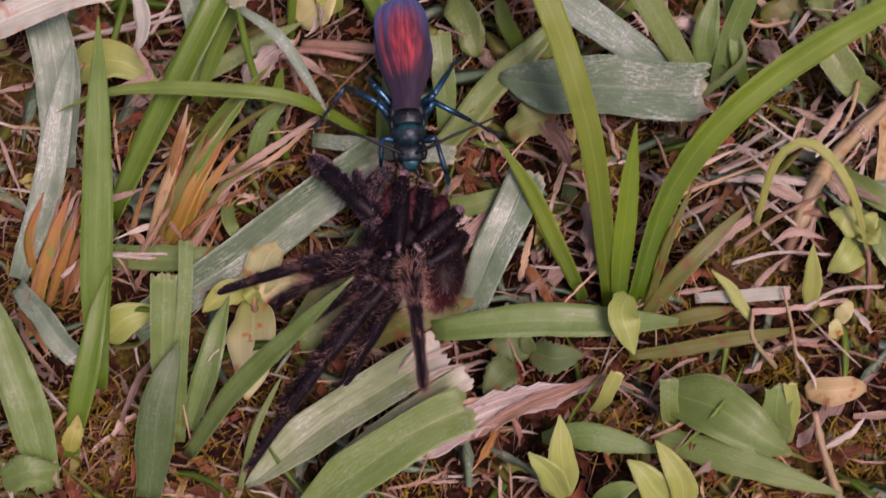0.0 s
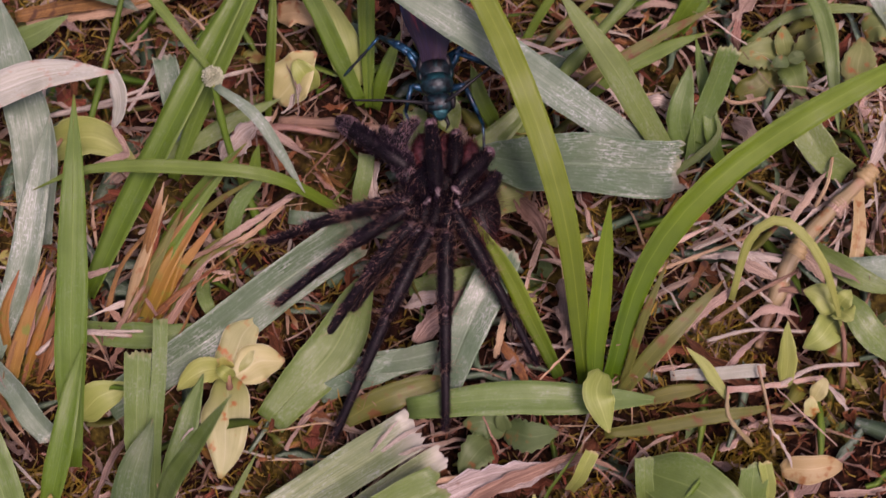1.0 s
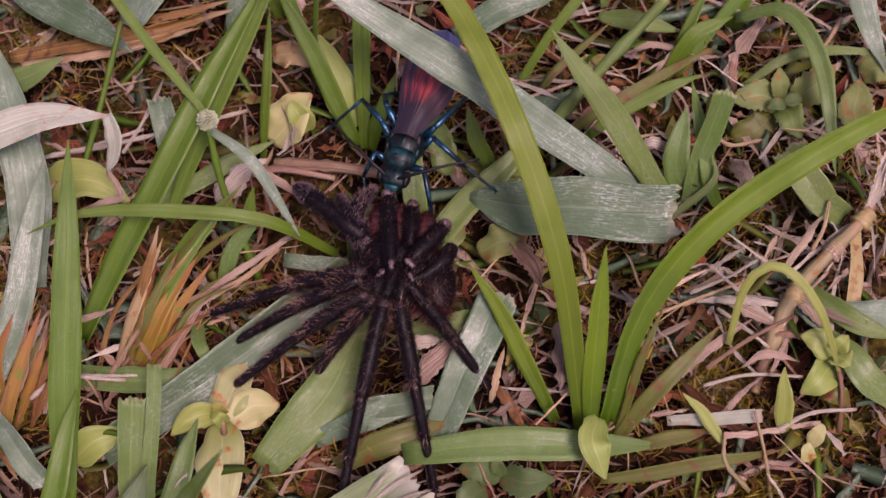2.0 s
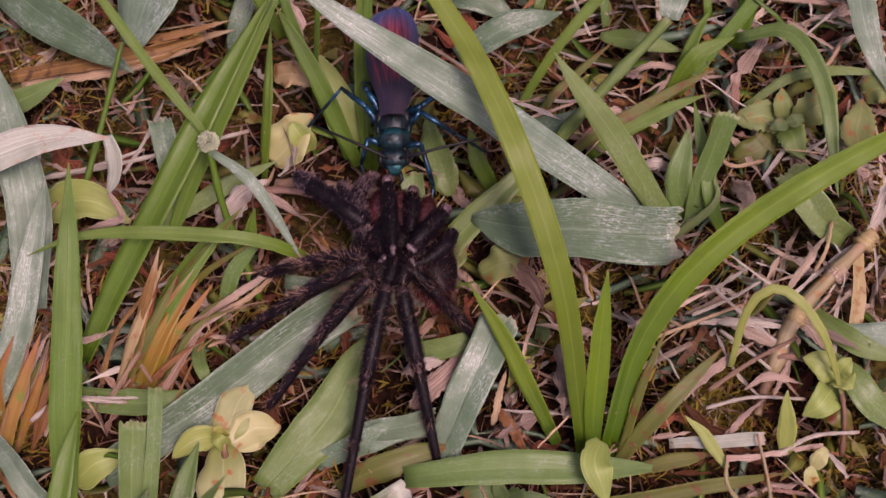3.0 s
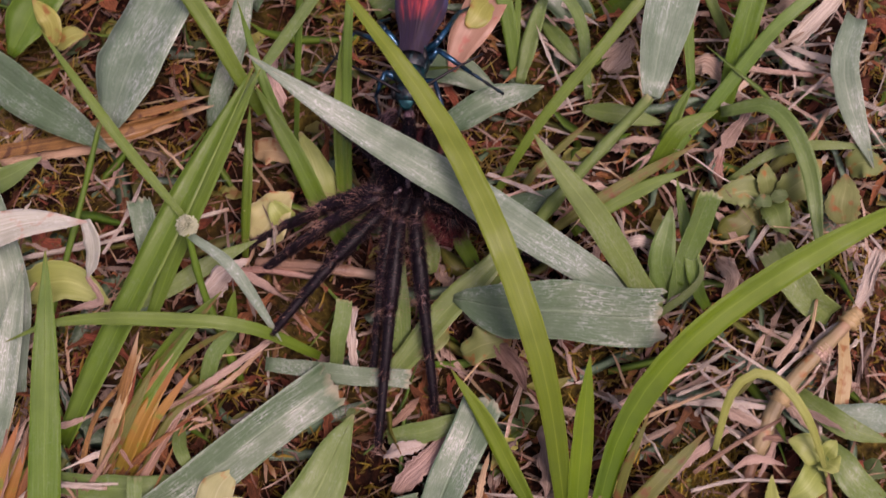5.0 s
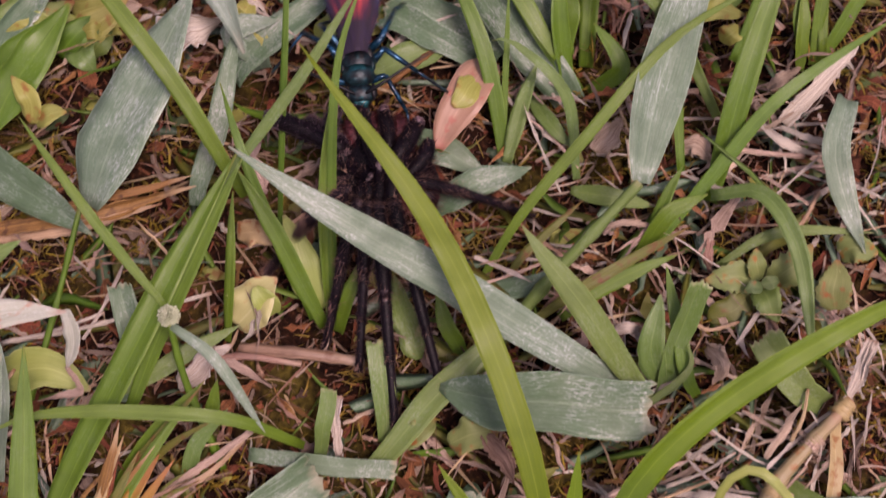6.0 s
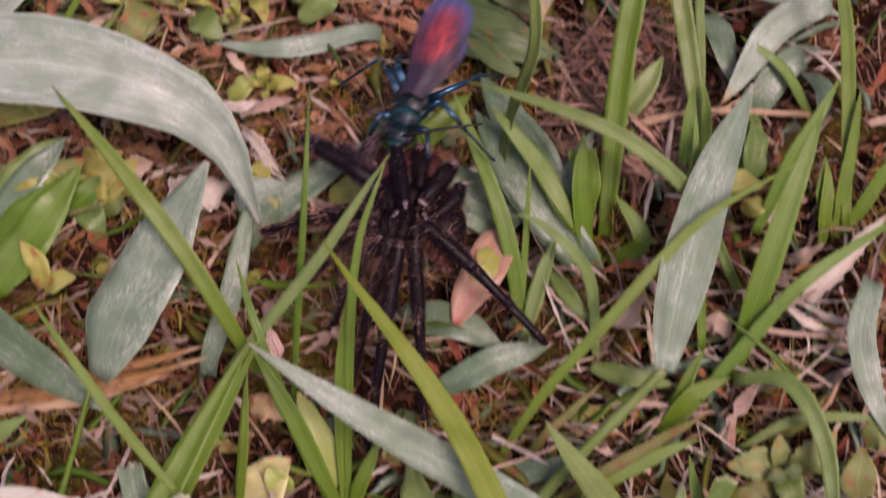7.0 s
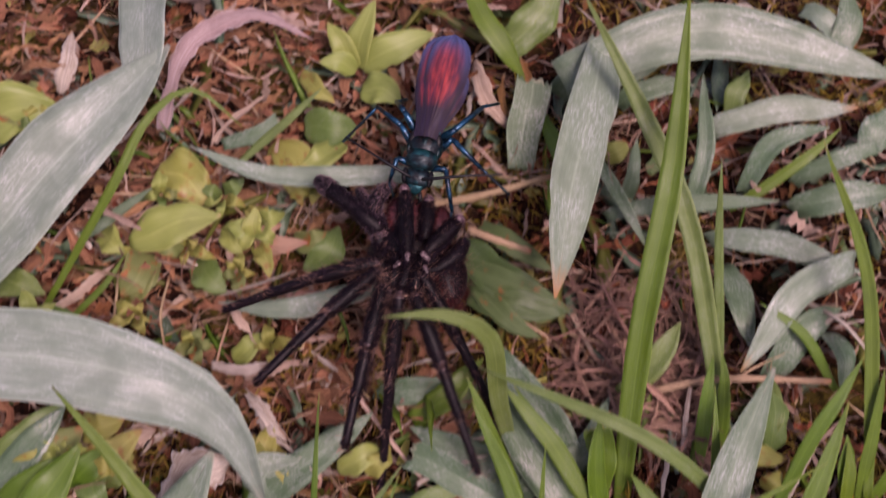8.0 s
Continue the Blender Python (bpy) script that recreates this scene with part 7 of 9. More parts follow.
tuft = tuft_thing("herb", "small rosette of rounded yellow-green leaves on mossy soil", "herb", "rosettes")
blade(tuft, "lime", "leafw", 0.0034, (-0.0967, 0.1390, 0.0333), (-0.0934, 0.1383, 0.0374), (-0.0911, 0.1405, 0.0368))
blade(tuft, "lime", "leafw", 0.0045, (-0.0970, 0.1382, 0.0331), (-0.0948, 0.1343, 0.0357), (-0.0936, 0.1321, 0.0340))
blade(tuft, "lime", "leafw", 0.0026, (-0.0976, 0.1386, 0.0332), (-0.0979, 0.1353, 0.0367), (-0.1005, 0.1352, 0.0342))
blade(tuft, "lime", "leafw", 0.0045, (-0.0975, 0.1392, 0.0333), (-0.0982, 0.1406, 0.0367), (-0.0999, 0.1439, 0.0375))
blade(tuft, "brownstem", "stem", 0.0011, (-0.0975, 0.1391, 0.0283), (-0.0972, 0.1388, 0.0312), (-0.0971, 0.1384, 0.0337))
tuft = tuft_thing("herb", "small rosette of rounded yellow-green leaves on mossy soil", "herb", "rosettes")
blade(tuft, "spotted", "leafw", 0.0032, (-0.0566, 0.1316, 0.0323), (-0.0533, 0.1292, 0.0365), (-0.0511, 0.1301, 0.0341))
blade(tuft, "spotted", "leafw", 0.0037, (-0.0568, 0.1311, 0.0322), (-0.0550, 0.1261, 0.0367), (-0.0547, 0.1251, 0.0323))
blade(tuft, "spotted", "leafw", 0.0036, (-0.0575, 0.1315, 0.0323), (-0.0591, 0.1287, 0.0349), (-0.0619, 0.1279, 0.0330))
blade(tuft, "yellow", "leafw", 0.0029, (-0.0573, 0.1321, 0.0324), (-0.0575, 0.1313, 0.0371), (-0.0595, 0.1347, 0.0344))
blade(tuft, "spotted", "leafw", 0.0032, (-0.0569, 0.1321, 0.0324), (-0.0552, 0.1316, 0.0369), (-0.0544, 0.1345, 0.0359))
blade(tuft, "brownstem", "stem", 0.0011, (-0.0569, 0.1320, 0.0274), (-0.0569, 0.1317, 0.0303), (-0.0569, 0.1314, 0.0328))
tuft = tuft_thing("herb", "small rosette of rounded yellow-green leaves on mossy soil", "herb", "rosettes")
blade(tuft, "spotted", "leafw", 0.0027, (-0.0473, 0.1504, 0.0364), (-0.0483, 0.1475, 0.0399), (-0.0508, 0.1482, 0.0373))
blade(tuft, "yellow", "leafw", 0.0022, (-0.0472, 0.1507, 0.0364), (-0.0479, 0.1495, 0.0404), (-0.0495, 0.1514, 0.0396))
blade(tuft, "yellow", "leafw", 0.0034, (-0.0469, 0.1509, 0.0365), (-0.0458, 0.1501, 0.0415), (-0.0457, 0.1535, 0.0400))
blade(tuft, "yellow", "leafw", 0.0023, (-0.0466, 0.1504, 0.0364), (-0.0441, 0.1484, 0.0392), (-0.0419, 0.1488, 0.0379))
blade(tuft, "spotted", "leafw", 0.0041, (-0.0469, 0.1500, 0.0363), (-0.0458, 0.1451, 0.0391), (-0.0457, 0.1430, 0.0360))
blade(tuft, "brownstem", "stem", 0.0011, (-0.0467, 0.1509, 0.0315), (-0.0467, 0.1505, 0.0344), (-0.0468, 0.1501, 0.0368))
tuft = tuft_thing("herb", "small rosette of rounded yellow-green leaves on mossy soil", "herb", "rosettes")
blade(tuft, "lime", "leafw", 0.0033, (-0.0521, 0.1696, 0.0403), (-0.0533, 0.1659, 0.0447), (-0.0563, 0.1668, 0.0417))
blade(tuft, "fresh", "leafw", 0.0037, (-0.0522, 0.1701, 0.0404), (-0.0541, 0.1695, 0.0436), (-0.0571, 0.1718, 0.0430))
blade(tuft, "fresh", "leafw", 0.0046, (-0.0513, 0.1703, 0.0404), (-0.0485, 0.1699, 0.0449), (-0.0463, 0.1736, 0.0439))
blade(tuft, "yellow", "leafw", 0.0034, (-0.0512, 0.1696, 0.0403), (-0.0480, 0.1661, 0.0442), (-0.0454, 0.1663, 0.0420))
blade(tuft, "lime", "leafw", 0.0034, (-0.0517, 0.1693, 0.0402), (-0.0512, 0.1642, 0.0443), (-0.0519, 0.1624, 0.0420))
blade(tuft, "brownstem", "stem", 0.0012, (-0.0514, 0.1705, 0.0355), (-0.0515, 0.1700, 0.0384), (-0.0515, 0.1695, 0.0408))
tuft = tuft_thing("herb", "small rosette of rounded yellow-green leaves on mossy soil", "herb", "rosettes")
blade(tuft, "yellow", "leafw", 0.0034, (-0.0375, 0.1313, 0.0325), (-0.0368, 0.1271, 0.0360), (-0.0370, 0.1254, 0.0336))
blade(tuft, "yellow", "leafw", 0.0025, (-0.0378, 0.1317, 0.0326), (-0.0391, 0.1295, 0.0361), (-0.0413, 0.1296, 0.0351))
blade(tuft, "yellow", "leafw", 0.0035, (-0.0376, 0.1321, 0.0327), (-0.0377, 0.1321, 0.0371), (-0.0389, 0.1358, 0.0355))
blade(tuft, "yellow", "leafw", 0.0040, (-0.0368, 0.1317, 0.0326), (-0.0329, 0.1301, 0.0356), (-0.0289, 0.1307, 0.0346))
blade(tuft, "brownstem", "stem", 0.0011, (-0.0371, 0.1320, 0.0277), (-0.0372, 0.1318, 0.0306), (-0.0373, 0.1314, 0.0331))
tuft = tuft_thing("herb", "small rosette of rounded yellow-green leaves on mossy soil", "herb", "rosettes")
blade(tuft, "yellow", "leafw", 0.0024, (-0.0715, 0.1390, 0.0337), (-0.0702, 0.1388, 0.0373), (-0.0695, 0.1410, 0.0368))
blade(tuft, "yellow", "leafw", 0.0020, (-0.0714, 0.1387, 0.0336), (-0.0689, 0.1363, 0.0368), (-0.0670, 0.1361, 0.0359))
blade(tuft, "yellow", "leafw", 0.0033, (-0.0715, 0.1385, 0.0335), (-0.0692, 0.1338, 0.0377), (-0.0685, 0.1326, 0.0349))
blade(tuft, "yellow", "leafw", 0.0043, (-0.0722, 0.1386, 0.0335), (-0.0740, 0.1353, 0.0375), (-0.0777, 0.1349, 0.0358))
blade(tuft, "yellow", "leafw", 0.0039, (-0.0721, 0.1391, 0.0337), (-0.0735, 0.1390, 0.0372), (-0.0764, 0.1418, 0.0357))
blade(tuft, "brownstem", "stem", 0.0011, (-0.0717, 0.1392, 0.0287), (-0.0716, 0.1389, 0.0316), (-0.0715, 0.1385, 0.0340))
tuft = tuft_thing("herb", "small rosette of rounded yellow-green leaves on mossy soil", "herb", "rosettes")
blade(tuft, "spotted", "leafw", 0.0029, (-0.1006, 0.1275, 0.0309), (-0.1015, 0.1265, 0.0344), (-0.1046, 0.1284, 0.0328))
blade(tuft, "spotted", "leafw", 0.0030, (-0.1002, 0.1276, 0.0309), (-0.0985, 0.1269, 0.0360), (-0.0992, 0.1307, 0.0329))
blade(tuft, "yellow", "leafw", 0.0030, (-0.1000, 0.1275, 0.0309), (-0.0965, 0.1264, 0.0356), (-0.0954, 0.1295, 0.0326))
blade(tuft, "lime", "leafw", 0.0032, (-0.0999, 0.1270, 0.0307), (-0.0962, 0.1230, 0.0347), (-0.0941, 0.1215, 0.0330))
blade(tuft, "yellow", "leafw", 0.0025, (-0.1006, 0.1271, 0.0308), (-0.1003, 0.1236, 0.0355), (-0.1026, 0.1234, 0.0331))
blade(tuft, "brownstem", "stem", 0.0011, (-0.1006, 0.1276, 0.0259), (-0.1003, 0.1273, 0.0288), (-0.1000, 0.1270, 0.0312))
tuft = tuft_thing("sprout", "small sprout with lime and pinkish leaves among litter", "sprout", "sprouts")
blade(tuft, "pink", "leaf", 0.0034, (-0.0426, 0.1581, 0.0388), (-0.0398, 0.1587, 0.0420), (-0.0359, 0.1606, 0.0423))
blade(tuft, "pink", "leaf", 0.0046, (-0.0422, 0.1577, 0.0388), (-0.0361, 0.1555, 0.0413), (-0.0290, 0.1559, 0.0414))
blade(tuft, "lime", "leafw", 0.0049, (-0.0426, 0.1583, 0.0389), (-0.0428, 0.1596, 0.0432), (-0.0423, 0.1636, 0.0460))
blade(tuft, "lime", "leafw", 0.0040, (-0.0426, 0.1580, 0.0388), (-0.0451, 0.1580, 0.0418), (-0.0491, 0.1599, 0.0422))
blade(tuft, "yellow", "leafw", 0.0051, (-0.0427, 0.1579, 0.0378), (-0.0398, 0.1527, 0.0397), (-0.0383, 0.1478, 0.0377))
blade(tuft, "brownstem", "stem", 0.0012, (-0.0425, 0.1547, 0.0321), (-0.0426, 0.1555, 0.0363), (-0.0425, 0.1574, 0.0397))
flicked = tuft_thing("grass_plant", "green grass blade flicked aside by the dragged spider", "grass", "loose blades")
blade(flicked, "fresh", "grass", 0.0045, (0.0220, 0.1073, 0.0243), (0.0188, 0.1103, 0.0449), (0.0162, 0.1159, 0.0661), (0.0058, 0.1173, 0.0744), (-0.0078, 0.1174, 0.0734))
# ---- bodies: tubes, swellings and hair ----
def tube(rings, sides=14):
    """Rings of (centre, radius across, radius up) skinned into a closed round body; returns vertices and faces."""
    verts, faces, n = [], [], len(rings)
    for k, (c, rx, rz) in enumerate(rings):
        a, b = Vector(rings[max(0, k - 1)][0]), Vector(rings[min(n - 1, k + 1)][0])
        tan = (b - a).normalized()
        side = tan.cross(Vector((0, 0, 1)))
        side = side.normalized() if side.length > 0.2 else Vector((1, 0, 0))
        up = side.cross(tan)
        for j in range(sides):
            t = 2 * math.pi * j / sides
            verts.append(Vector(c) + side * (math.cos(t) * rx) + up * (math.sin(t) * rz))
    for k in range(n - 1):
        for j in range(sides):
            j2 = (j + 1) % sides
            faces.append((k * sides + j, (k + 1) * sides + j, (k + 1) * sides + j2, k * sides + j2))
    faces.append(tuple(range(sides)))
    faces.append(tuple((n - 1) * sides + j for j in range(sides))[::-1])
    return verts, faces


def swelling(centre, to, rx, rz, steps=12, blunt=0.5):
    """Rings of an egg-shaped body from one point to another."""
    a, b = Vector(centre), Vector(to)
    out = []
    for k in range(steps + 1):
        s = k / steps
        r = max(0.02, math.sin(math.pi * min(0.985, max(0.015, s)))) ** blunt
        out.append((a.lerp(b, s), rx * r, rz * r))
    return out


def furred(verts, faces, count, length, rng, forward=Vector((0, -1, 0)), width=0.00007, droop=0.5):
    """Adds thin tapering hairs that stand out of a body's skin; returns the number of the first hair face."""
    first = len(faces)
    quads = [f for f in faces if len(f) == 4]
    for _ in range(count):
        f = quads[rng.randrange(len(quads))]
        u, v = rng.random(), rng.random()
        p = (verts[f[0]] * (1 - u) + verts[f[1]] * u) * (1 - v) + (verts[f[3]] * (1 - u) + verts[f[2]] * u) * v
        n = (verts[f[1]] - verts[f[0]]).cross(verts[f[2]] - verts[f[0]])
        if n.length < 1e-12:
            continue
        n = n.normalized()
        d = (n + forward * droop + Vector((rng.uniform(-1, 1), rng.uniform(-1, 1), rng.uniform(-1, 1))) * 0.45).normalized()
        l = length * rng.uniform(0.4, 1.3)
        x = d.cross(Vector((0.3, 0.8, 0.5))).normalized() * width
        b = len(verts)
        verts += [p + x, p - x, p + d * l * 0.6 + n * l * 0.08 + x * 0.7, p + d * l * 0.6 + n * l * 0.08 - x * 0.7, p + d * l]
        faces += [(b, b + 1, b + 3, b + 2), (b + 2, b + 3, b + 4)]
    return first


def joined(*bodies):
    verts, faces = [], []
    for v, f in bodies:
        b = len(verts)
        verts += v
        faces += [tuple(i + b for i in q) for q in f]
    return verts, faces


def body_part(name, bodies, materials, parent, fur=0, fur_length=0.002, seed=1, forward=Vector((0, -1, 0)), pale=(), label="", droop=0.35, width=0.00008, bristles=0, bristle_length=0.0042):
    """A part of an animal: skin first, then pale joints and hair by further materials."""
    rng = random.Random(seed)
    verts, faces = joined(*bodies)
    slots = [0] * len(faces)
    if pale:
        for i, f in enumerate(faces):
            c = sum((verts[k] for k in f), Vector()) / len(f)
            if any((c - Vector(p)).length < r for p, r in pale):
                slots[i] = 1
    first = furred(verts, faces, fur, fur_length, rng, forward, width, droop) if fur else len(faces)
    slots += [3 if (k // 2) % 31 == 0 else 2 for k in range(len(faces) - first)]
    if bristles:
        skin_faces = faces[:first]
        count = len(skin_faces)
        furred(verts, skin_faces, bristles, bristle_length, rng, forward, 0.000035, 0.12)
        faces += skin_faces[count:]
        slots += [3] * (len(skin_faces) - count)
    me = filled(name, verts, faces)
    for m in materials:
        me.materials.append(m)
    me.polygons.foreach_set("material_index", np.array([min(s, len(materials) - 1) for s in slots], dtype=np.int32))
    ob = new(name, me)
    ob.parent = parent
    return tagged(ob, label)


def aim(foot, tip):
    """The pose of a leg that starts at foot and points its tip to a place, its back upwards."""
    y = (Vector(tip) - Vector(foot)).normalized()
    x = y.cross(Vector((0, 0, 1)))
    x = x.normalized() if x.length > 1e-4 else Vector((1, 0, 0))
    z = x.cross(y)
    m = Matrix((x, y, z)).transposed().to_4x4()
    m.translation = foot
    return m


# ---- the big dark spider ----
SPIDER_SKIN = skin("spider_skin", (0.002, 0.001, 0.002), (0.010, 0.005, 0.008), 0.5, sheen=0.02, spec=0.2)
SPIDER_PALE = skin("spider_joint", (0.02, 0.010, 0.013), (0.23, 0.155, 0.165), 0.38, scale=1800.0, spec=0.5)
SPIDER_HAIR = skin("spider_hair", (0.004, 0.002, 0.005), (0.040, 0.024, 0.040), 0.6, bump=0, scale=2500.0)
SPIDER_HAIR_TAN = skin("spider_hair_tan", (0.22, 0.12, 0.09), (0.48, 0.31, 0.24), 0.55, bump=0)
SPIDER_RED = skin("spider_red_hair", (0.045, 0.010, 0.012), (0.17, 0.042, 0.042), 0.55, bump=0)
SPIDER_ROSE = skin("spider_rose", (0.02, 0.005, 0.007), (0.15, 0.045, 0.052), 0.45, spec=0.4)
SPIDER_KNEE = skin("spider_knee", (0.05, 0.024, 0.030), (0.19, 0.115, 0.135), 0.4, spec=0.5)
SPIDER_MAUVE = skin("spider_mauve_hair", (0.08, 0.048, 0.056), (0.36, 0.245, 0.265), 0.65, bump=0, sheen=0.15)
SPIDER = (SPIDER_SKIN, SPIDER_PALE, SPIDER_HAIR, SPIDER_HAIR_TAN)
spider = tagged(new("spider"), "large dark hairy spider dragged limp through grass", "spider")


def spider_leg(length, seed, stout=0.00172):
    """A leg along +y from the joint over the body: a thick furry shin, then a thinner long foot bent at a pale joint."""
    bend = Vector((0, length * 0.41, length * 0.05))
    marks = ((0.0, 0.0, 0.55), (0.03, 0.012, 0.85), (0.10, 0.026, 1.0), (0.15, 0.034, 0.86), (0.19, 0.038, 1.0), (0.30, 0.046, 1.02), (0.38, 0.05, 0.84), (0.41, 0.05, 0.55))
    rings = [((0, length * a, length * h), stout * r, stout * r) for a, h, r in marks]
    ob = body_part("leg", [tube(rings, 14)], SPIDER, spider, fur=4200, fur_length=0.0008, bristles=260, bristle_length=0.0036, seed=seed, forward=Vector((0, 1, 0)), width=0.00005, droop=0.5, pale=(((0, 0, stout * 0.8), 0.0012), (bend + Vector((0, -0.0004, stout * 0.7)), 0.0008)))
    marks = ((0.0, 0.05, 0.62), (0.03, 0.05, 0.70), (0.10, 0.047, 0.78), (0.40, 0.036, 0.70), (0.46, 0.033, 0.55), (0.50, 0.031, 0.62), (0.80, 0.014, 0.58), (0.94, 0.004, 0.50), (0.985, 0.001, 0.36), (1.0, 0.0, 0.14))
    rest = length - bend.y
    rings = [(Vector((0, rest * a, length * (h - 0.05))), stout * r, stout * r) for a, h, r in marks]
    foot = body_part("foot", [tube(rings, 12)], SPIDER, ob, fur=3600, fur_length=0.0006, bristles=240, bristle_length=0.0028, seed=seed + 300, forward=Vector((0, 1, 0)), width=0.00005, droop=0.5, pale=((Vector((0, 0.0004, stout * 0.55)), 0.0007),))
    foot.location = bend
    return ob


def femur(a, b, seed, stout=0.0017):
    a, b = Vector(a), Vector(b)
    m = a.lerp(b, 0.5) + Vector((0, 0, 0.0015))
    rings = [(a, stout * 0.75, stout * 0.75), (a.lerp(m, 0.25), stout, stout), (m, stout * 1.05, stout * 1.05), (b.lerp(m, 0.2), stout * 0.9, stout * 0.9), (b, stout * 0.6, stout * 0.6)]
    return body_part("upper_leg", [tube(rings, 12)], SPIDER, spider, fur=2200, fur_length=0.0012, bristles=110, bristle_length=0.0028, seed=seed, forward=(b - a).normalized(), width=0.00006, droop=0.3)


femur((-0.0075, 0.007, -0.004), (-0.0053, 0.0011, -0.0004), 40)
femur((-0.0050, 0.009, -0.004), (-0.0056, -0.0007, -0.0008), 41)
femur((-0.003, 0.0075, -0.0050), (-0.0044, -0.0038, -0.0014), 42)
femur((-0.001, 0.0085, -0.0035), (-0.0026, -0.0047, -0.0016), 43)
femur((0.0022, 0.008, -0.0035), (-0.0005, -0.0052, -0.0017), 44)
femur((0.0045, 0.0085, -0.003), (0.0026, -0.0055, -0.0017), 45)
femur((0.0085, 0.006, -0.0035), (0.0037, -0.0008, -0.0005), 46)
leg_L1 = spider_leg(0.0408, 60)
leg_L2 = spider_leg(0.0385, 61)
leg_L3 = spider_leg(0.0385, 62)
leg_S = spider_leg(0.0388, 63, 0.00155)
leg_A = spider_leg(0.0522, 64)
leg_B = spider_leg(0.0445, 65)
leg_C = spider_leg(0.0405, 66, 0.00155)


def limb(name, rings, coat, seed, fur=1800, fur_length=0.0010, bristles=60, label="", pale=()):
    """A bent furry limb through rings of (place, radius)."""
    way = (Vector(rings[-1][0]) - Vector(rings[0][0])).normalized()
    points, _ = along([p for p, _ in rings], 14)
    n = len(rings) - 1
    body = []
    for k, p in enumerate(points):
        i = min(n - 1, int(k * n / 14))
        f = k * n / 14 - i
        body.append((p, *[rings[i][1] * (1 - f) + rings[i + 1][1] * f] * 2))
    return body_part(name, [tube(body, 14)], coat, spider, fur=fur, fur_length=fur_length, seed=seed, forward=way, bristles=bristles, bristle_length=0.0022, label=label, pale=pale, width=0.00006, droop=0.3)


DARK_COAT = (SPIDER_SKIN, SPIDER_KNEE, SPIDER_HAIR, SPIDER_HAIR_TAN)
MAUVE_COAT = (SPIDER_SKIN, SPIDER_KNEE, SPIDER_MAUVE, SPIDER_HAIR_TAN)
# two blunt mauve-tipped feelers held up beside the head
limb("palp", [((-0.0060, 0.0105, -0.0010), 0.0021), ((-0.0100, 0.0128, 0.0008), 0.0022), ((-0.0122, 0.0146, 0.0010), 0.0016), ((-0.0165, 0.0182, 0.0010), 0.0021), ((-0.0205, 0.0212, 0.0006), 0.0019), ((-0.0224, 0.0228, 0.0004), 0.0008)], (SPIDER_SKIN, SPIDER_KNEE, SPIDER_HAIR, SPIDER_MAUVE), 81, fur=2600, label="blunt dark feeler with a mauve furry tip")
limb("palp_tip", [((-0.0188, 0.0200, 0.0010), 0.0020), ((-0.0210, 0.0217, 0.0008), 0.0020), ((-0.0228, 0.0231, 0.0004), 0.0009)], MAUVE_COAT, 84, fur=1800, fur_length=0.0006, bristles=0, label="mauve velvet tip")
limb("palp", [((-0.0045, 0.0110, -0.0030), 0.0018), ((-0.0085, 0.0150, -0.0010), 0.0019), ((-0.0112, 0.0190, -0.0012), 0.0017), ((-0.0128, 0.0222, -0.0020), 0.0008)], MAUVE_COAT, 82)
limb("upper_leg", [((-0.0060, 0.0085, -0.0020), 0.0018), ((-0.0088, 0.0135, -0.0006), 0.0019), ((-0.0078, 0.0185, 0.0004), 0.0021), ((-0.0056, 0.0218, 0.0004), 0.0017), ((-0.0045, 0.0230, -0.0006), 0.0008)], MAUVE_COAT, 83, fur=2600, label="raised upper leg furred in pale mauve")
# three drawn-up legs lying over the body, each from its rosy knee to the joints
for k, (a, b, r) in enumerate((((-0.0011, 0.0196, 0.0036), (0.0008, 0.0012, 0.0030), 0.00185), ((0.0046, 0.0176, 0.0024), (0.0044, 0.0070, 0.0014), 0.00180), ((0.0122, 0.0130, 0.0014), (0.0046, 0.0030, 0.0018), 0.00205))):
    a, b = Vector(a), Vector(b)
    limb("upper_leg", [(a, r * 0.6), (a.lerp(b, 0.12), r * 0.95), (a.lerp(b, 0.45), r), (a.lerp(b, 0.85), r * 0.92), (b, r * 0.5)], DARK_COAT, 140 + k, fur=2600, bristles=70)
    body_part("knee", [tube(swelling(a + (a - b).normalized() * 0.0011, a - (a - b).normalized() * 0.0016 + Vector((0, 0, 0.0006)), r * 0.74, r * 0.70), 14)], (SPIDER_KNEE, SPIDER_KNEE, SPIDER_MAUVE, SPIDER_HAIR_TAN), spider, fur=90, fur_length=0.0006, seed=150 + k, label="smooth dusky rose knee", width=0.00005)
# dull red tufted parts between the drawn-up legs
for k, (a, b, r) in enumerate((((0.0018, 0.0190, 0.0002), (0.0022, 0.0085, -0.0008), 0.0024), ((0.0078, 0.0176, -0.0008), (0.0068, 0.0085, -0.0008), 0.0028), ((-0.0035, 0.0196, -0.0006), (-0.0028, 0.0110, -0.0012), 0.0022))):
    body_part("leg_root", [tube(swelling(a, b, r, r * 0.8), 12)], (SPIDER_ROSE, SPIDER_ROSE, SPIDER_RED, SPIDER_HAIR_TAN), spider, fur=1300, fur_length=0.0014, seed=90 + k, droop=0.6, label="dull red tufted leg root", width=0.00006)
limb("upper_leg", [((0.0135, 0.0090, -0.0020), 0.0016), ((0.0120, 0.0050, -0.0008), 0.0019), ((0.0080, 0.0010, -0.0006), 0.0015), ((0.0052, -0.0006, 0.0004), 0.0008)], DARK_COAT, 146)
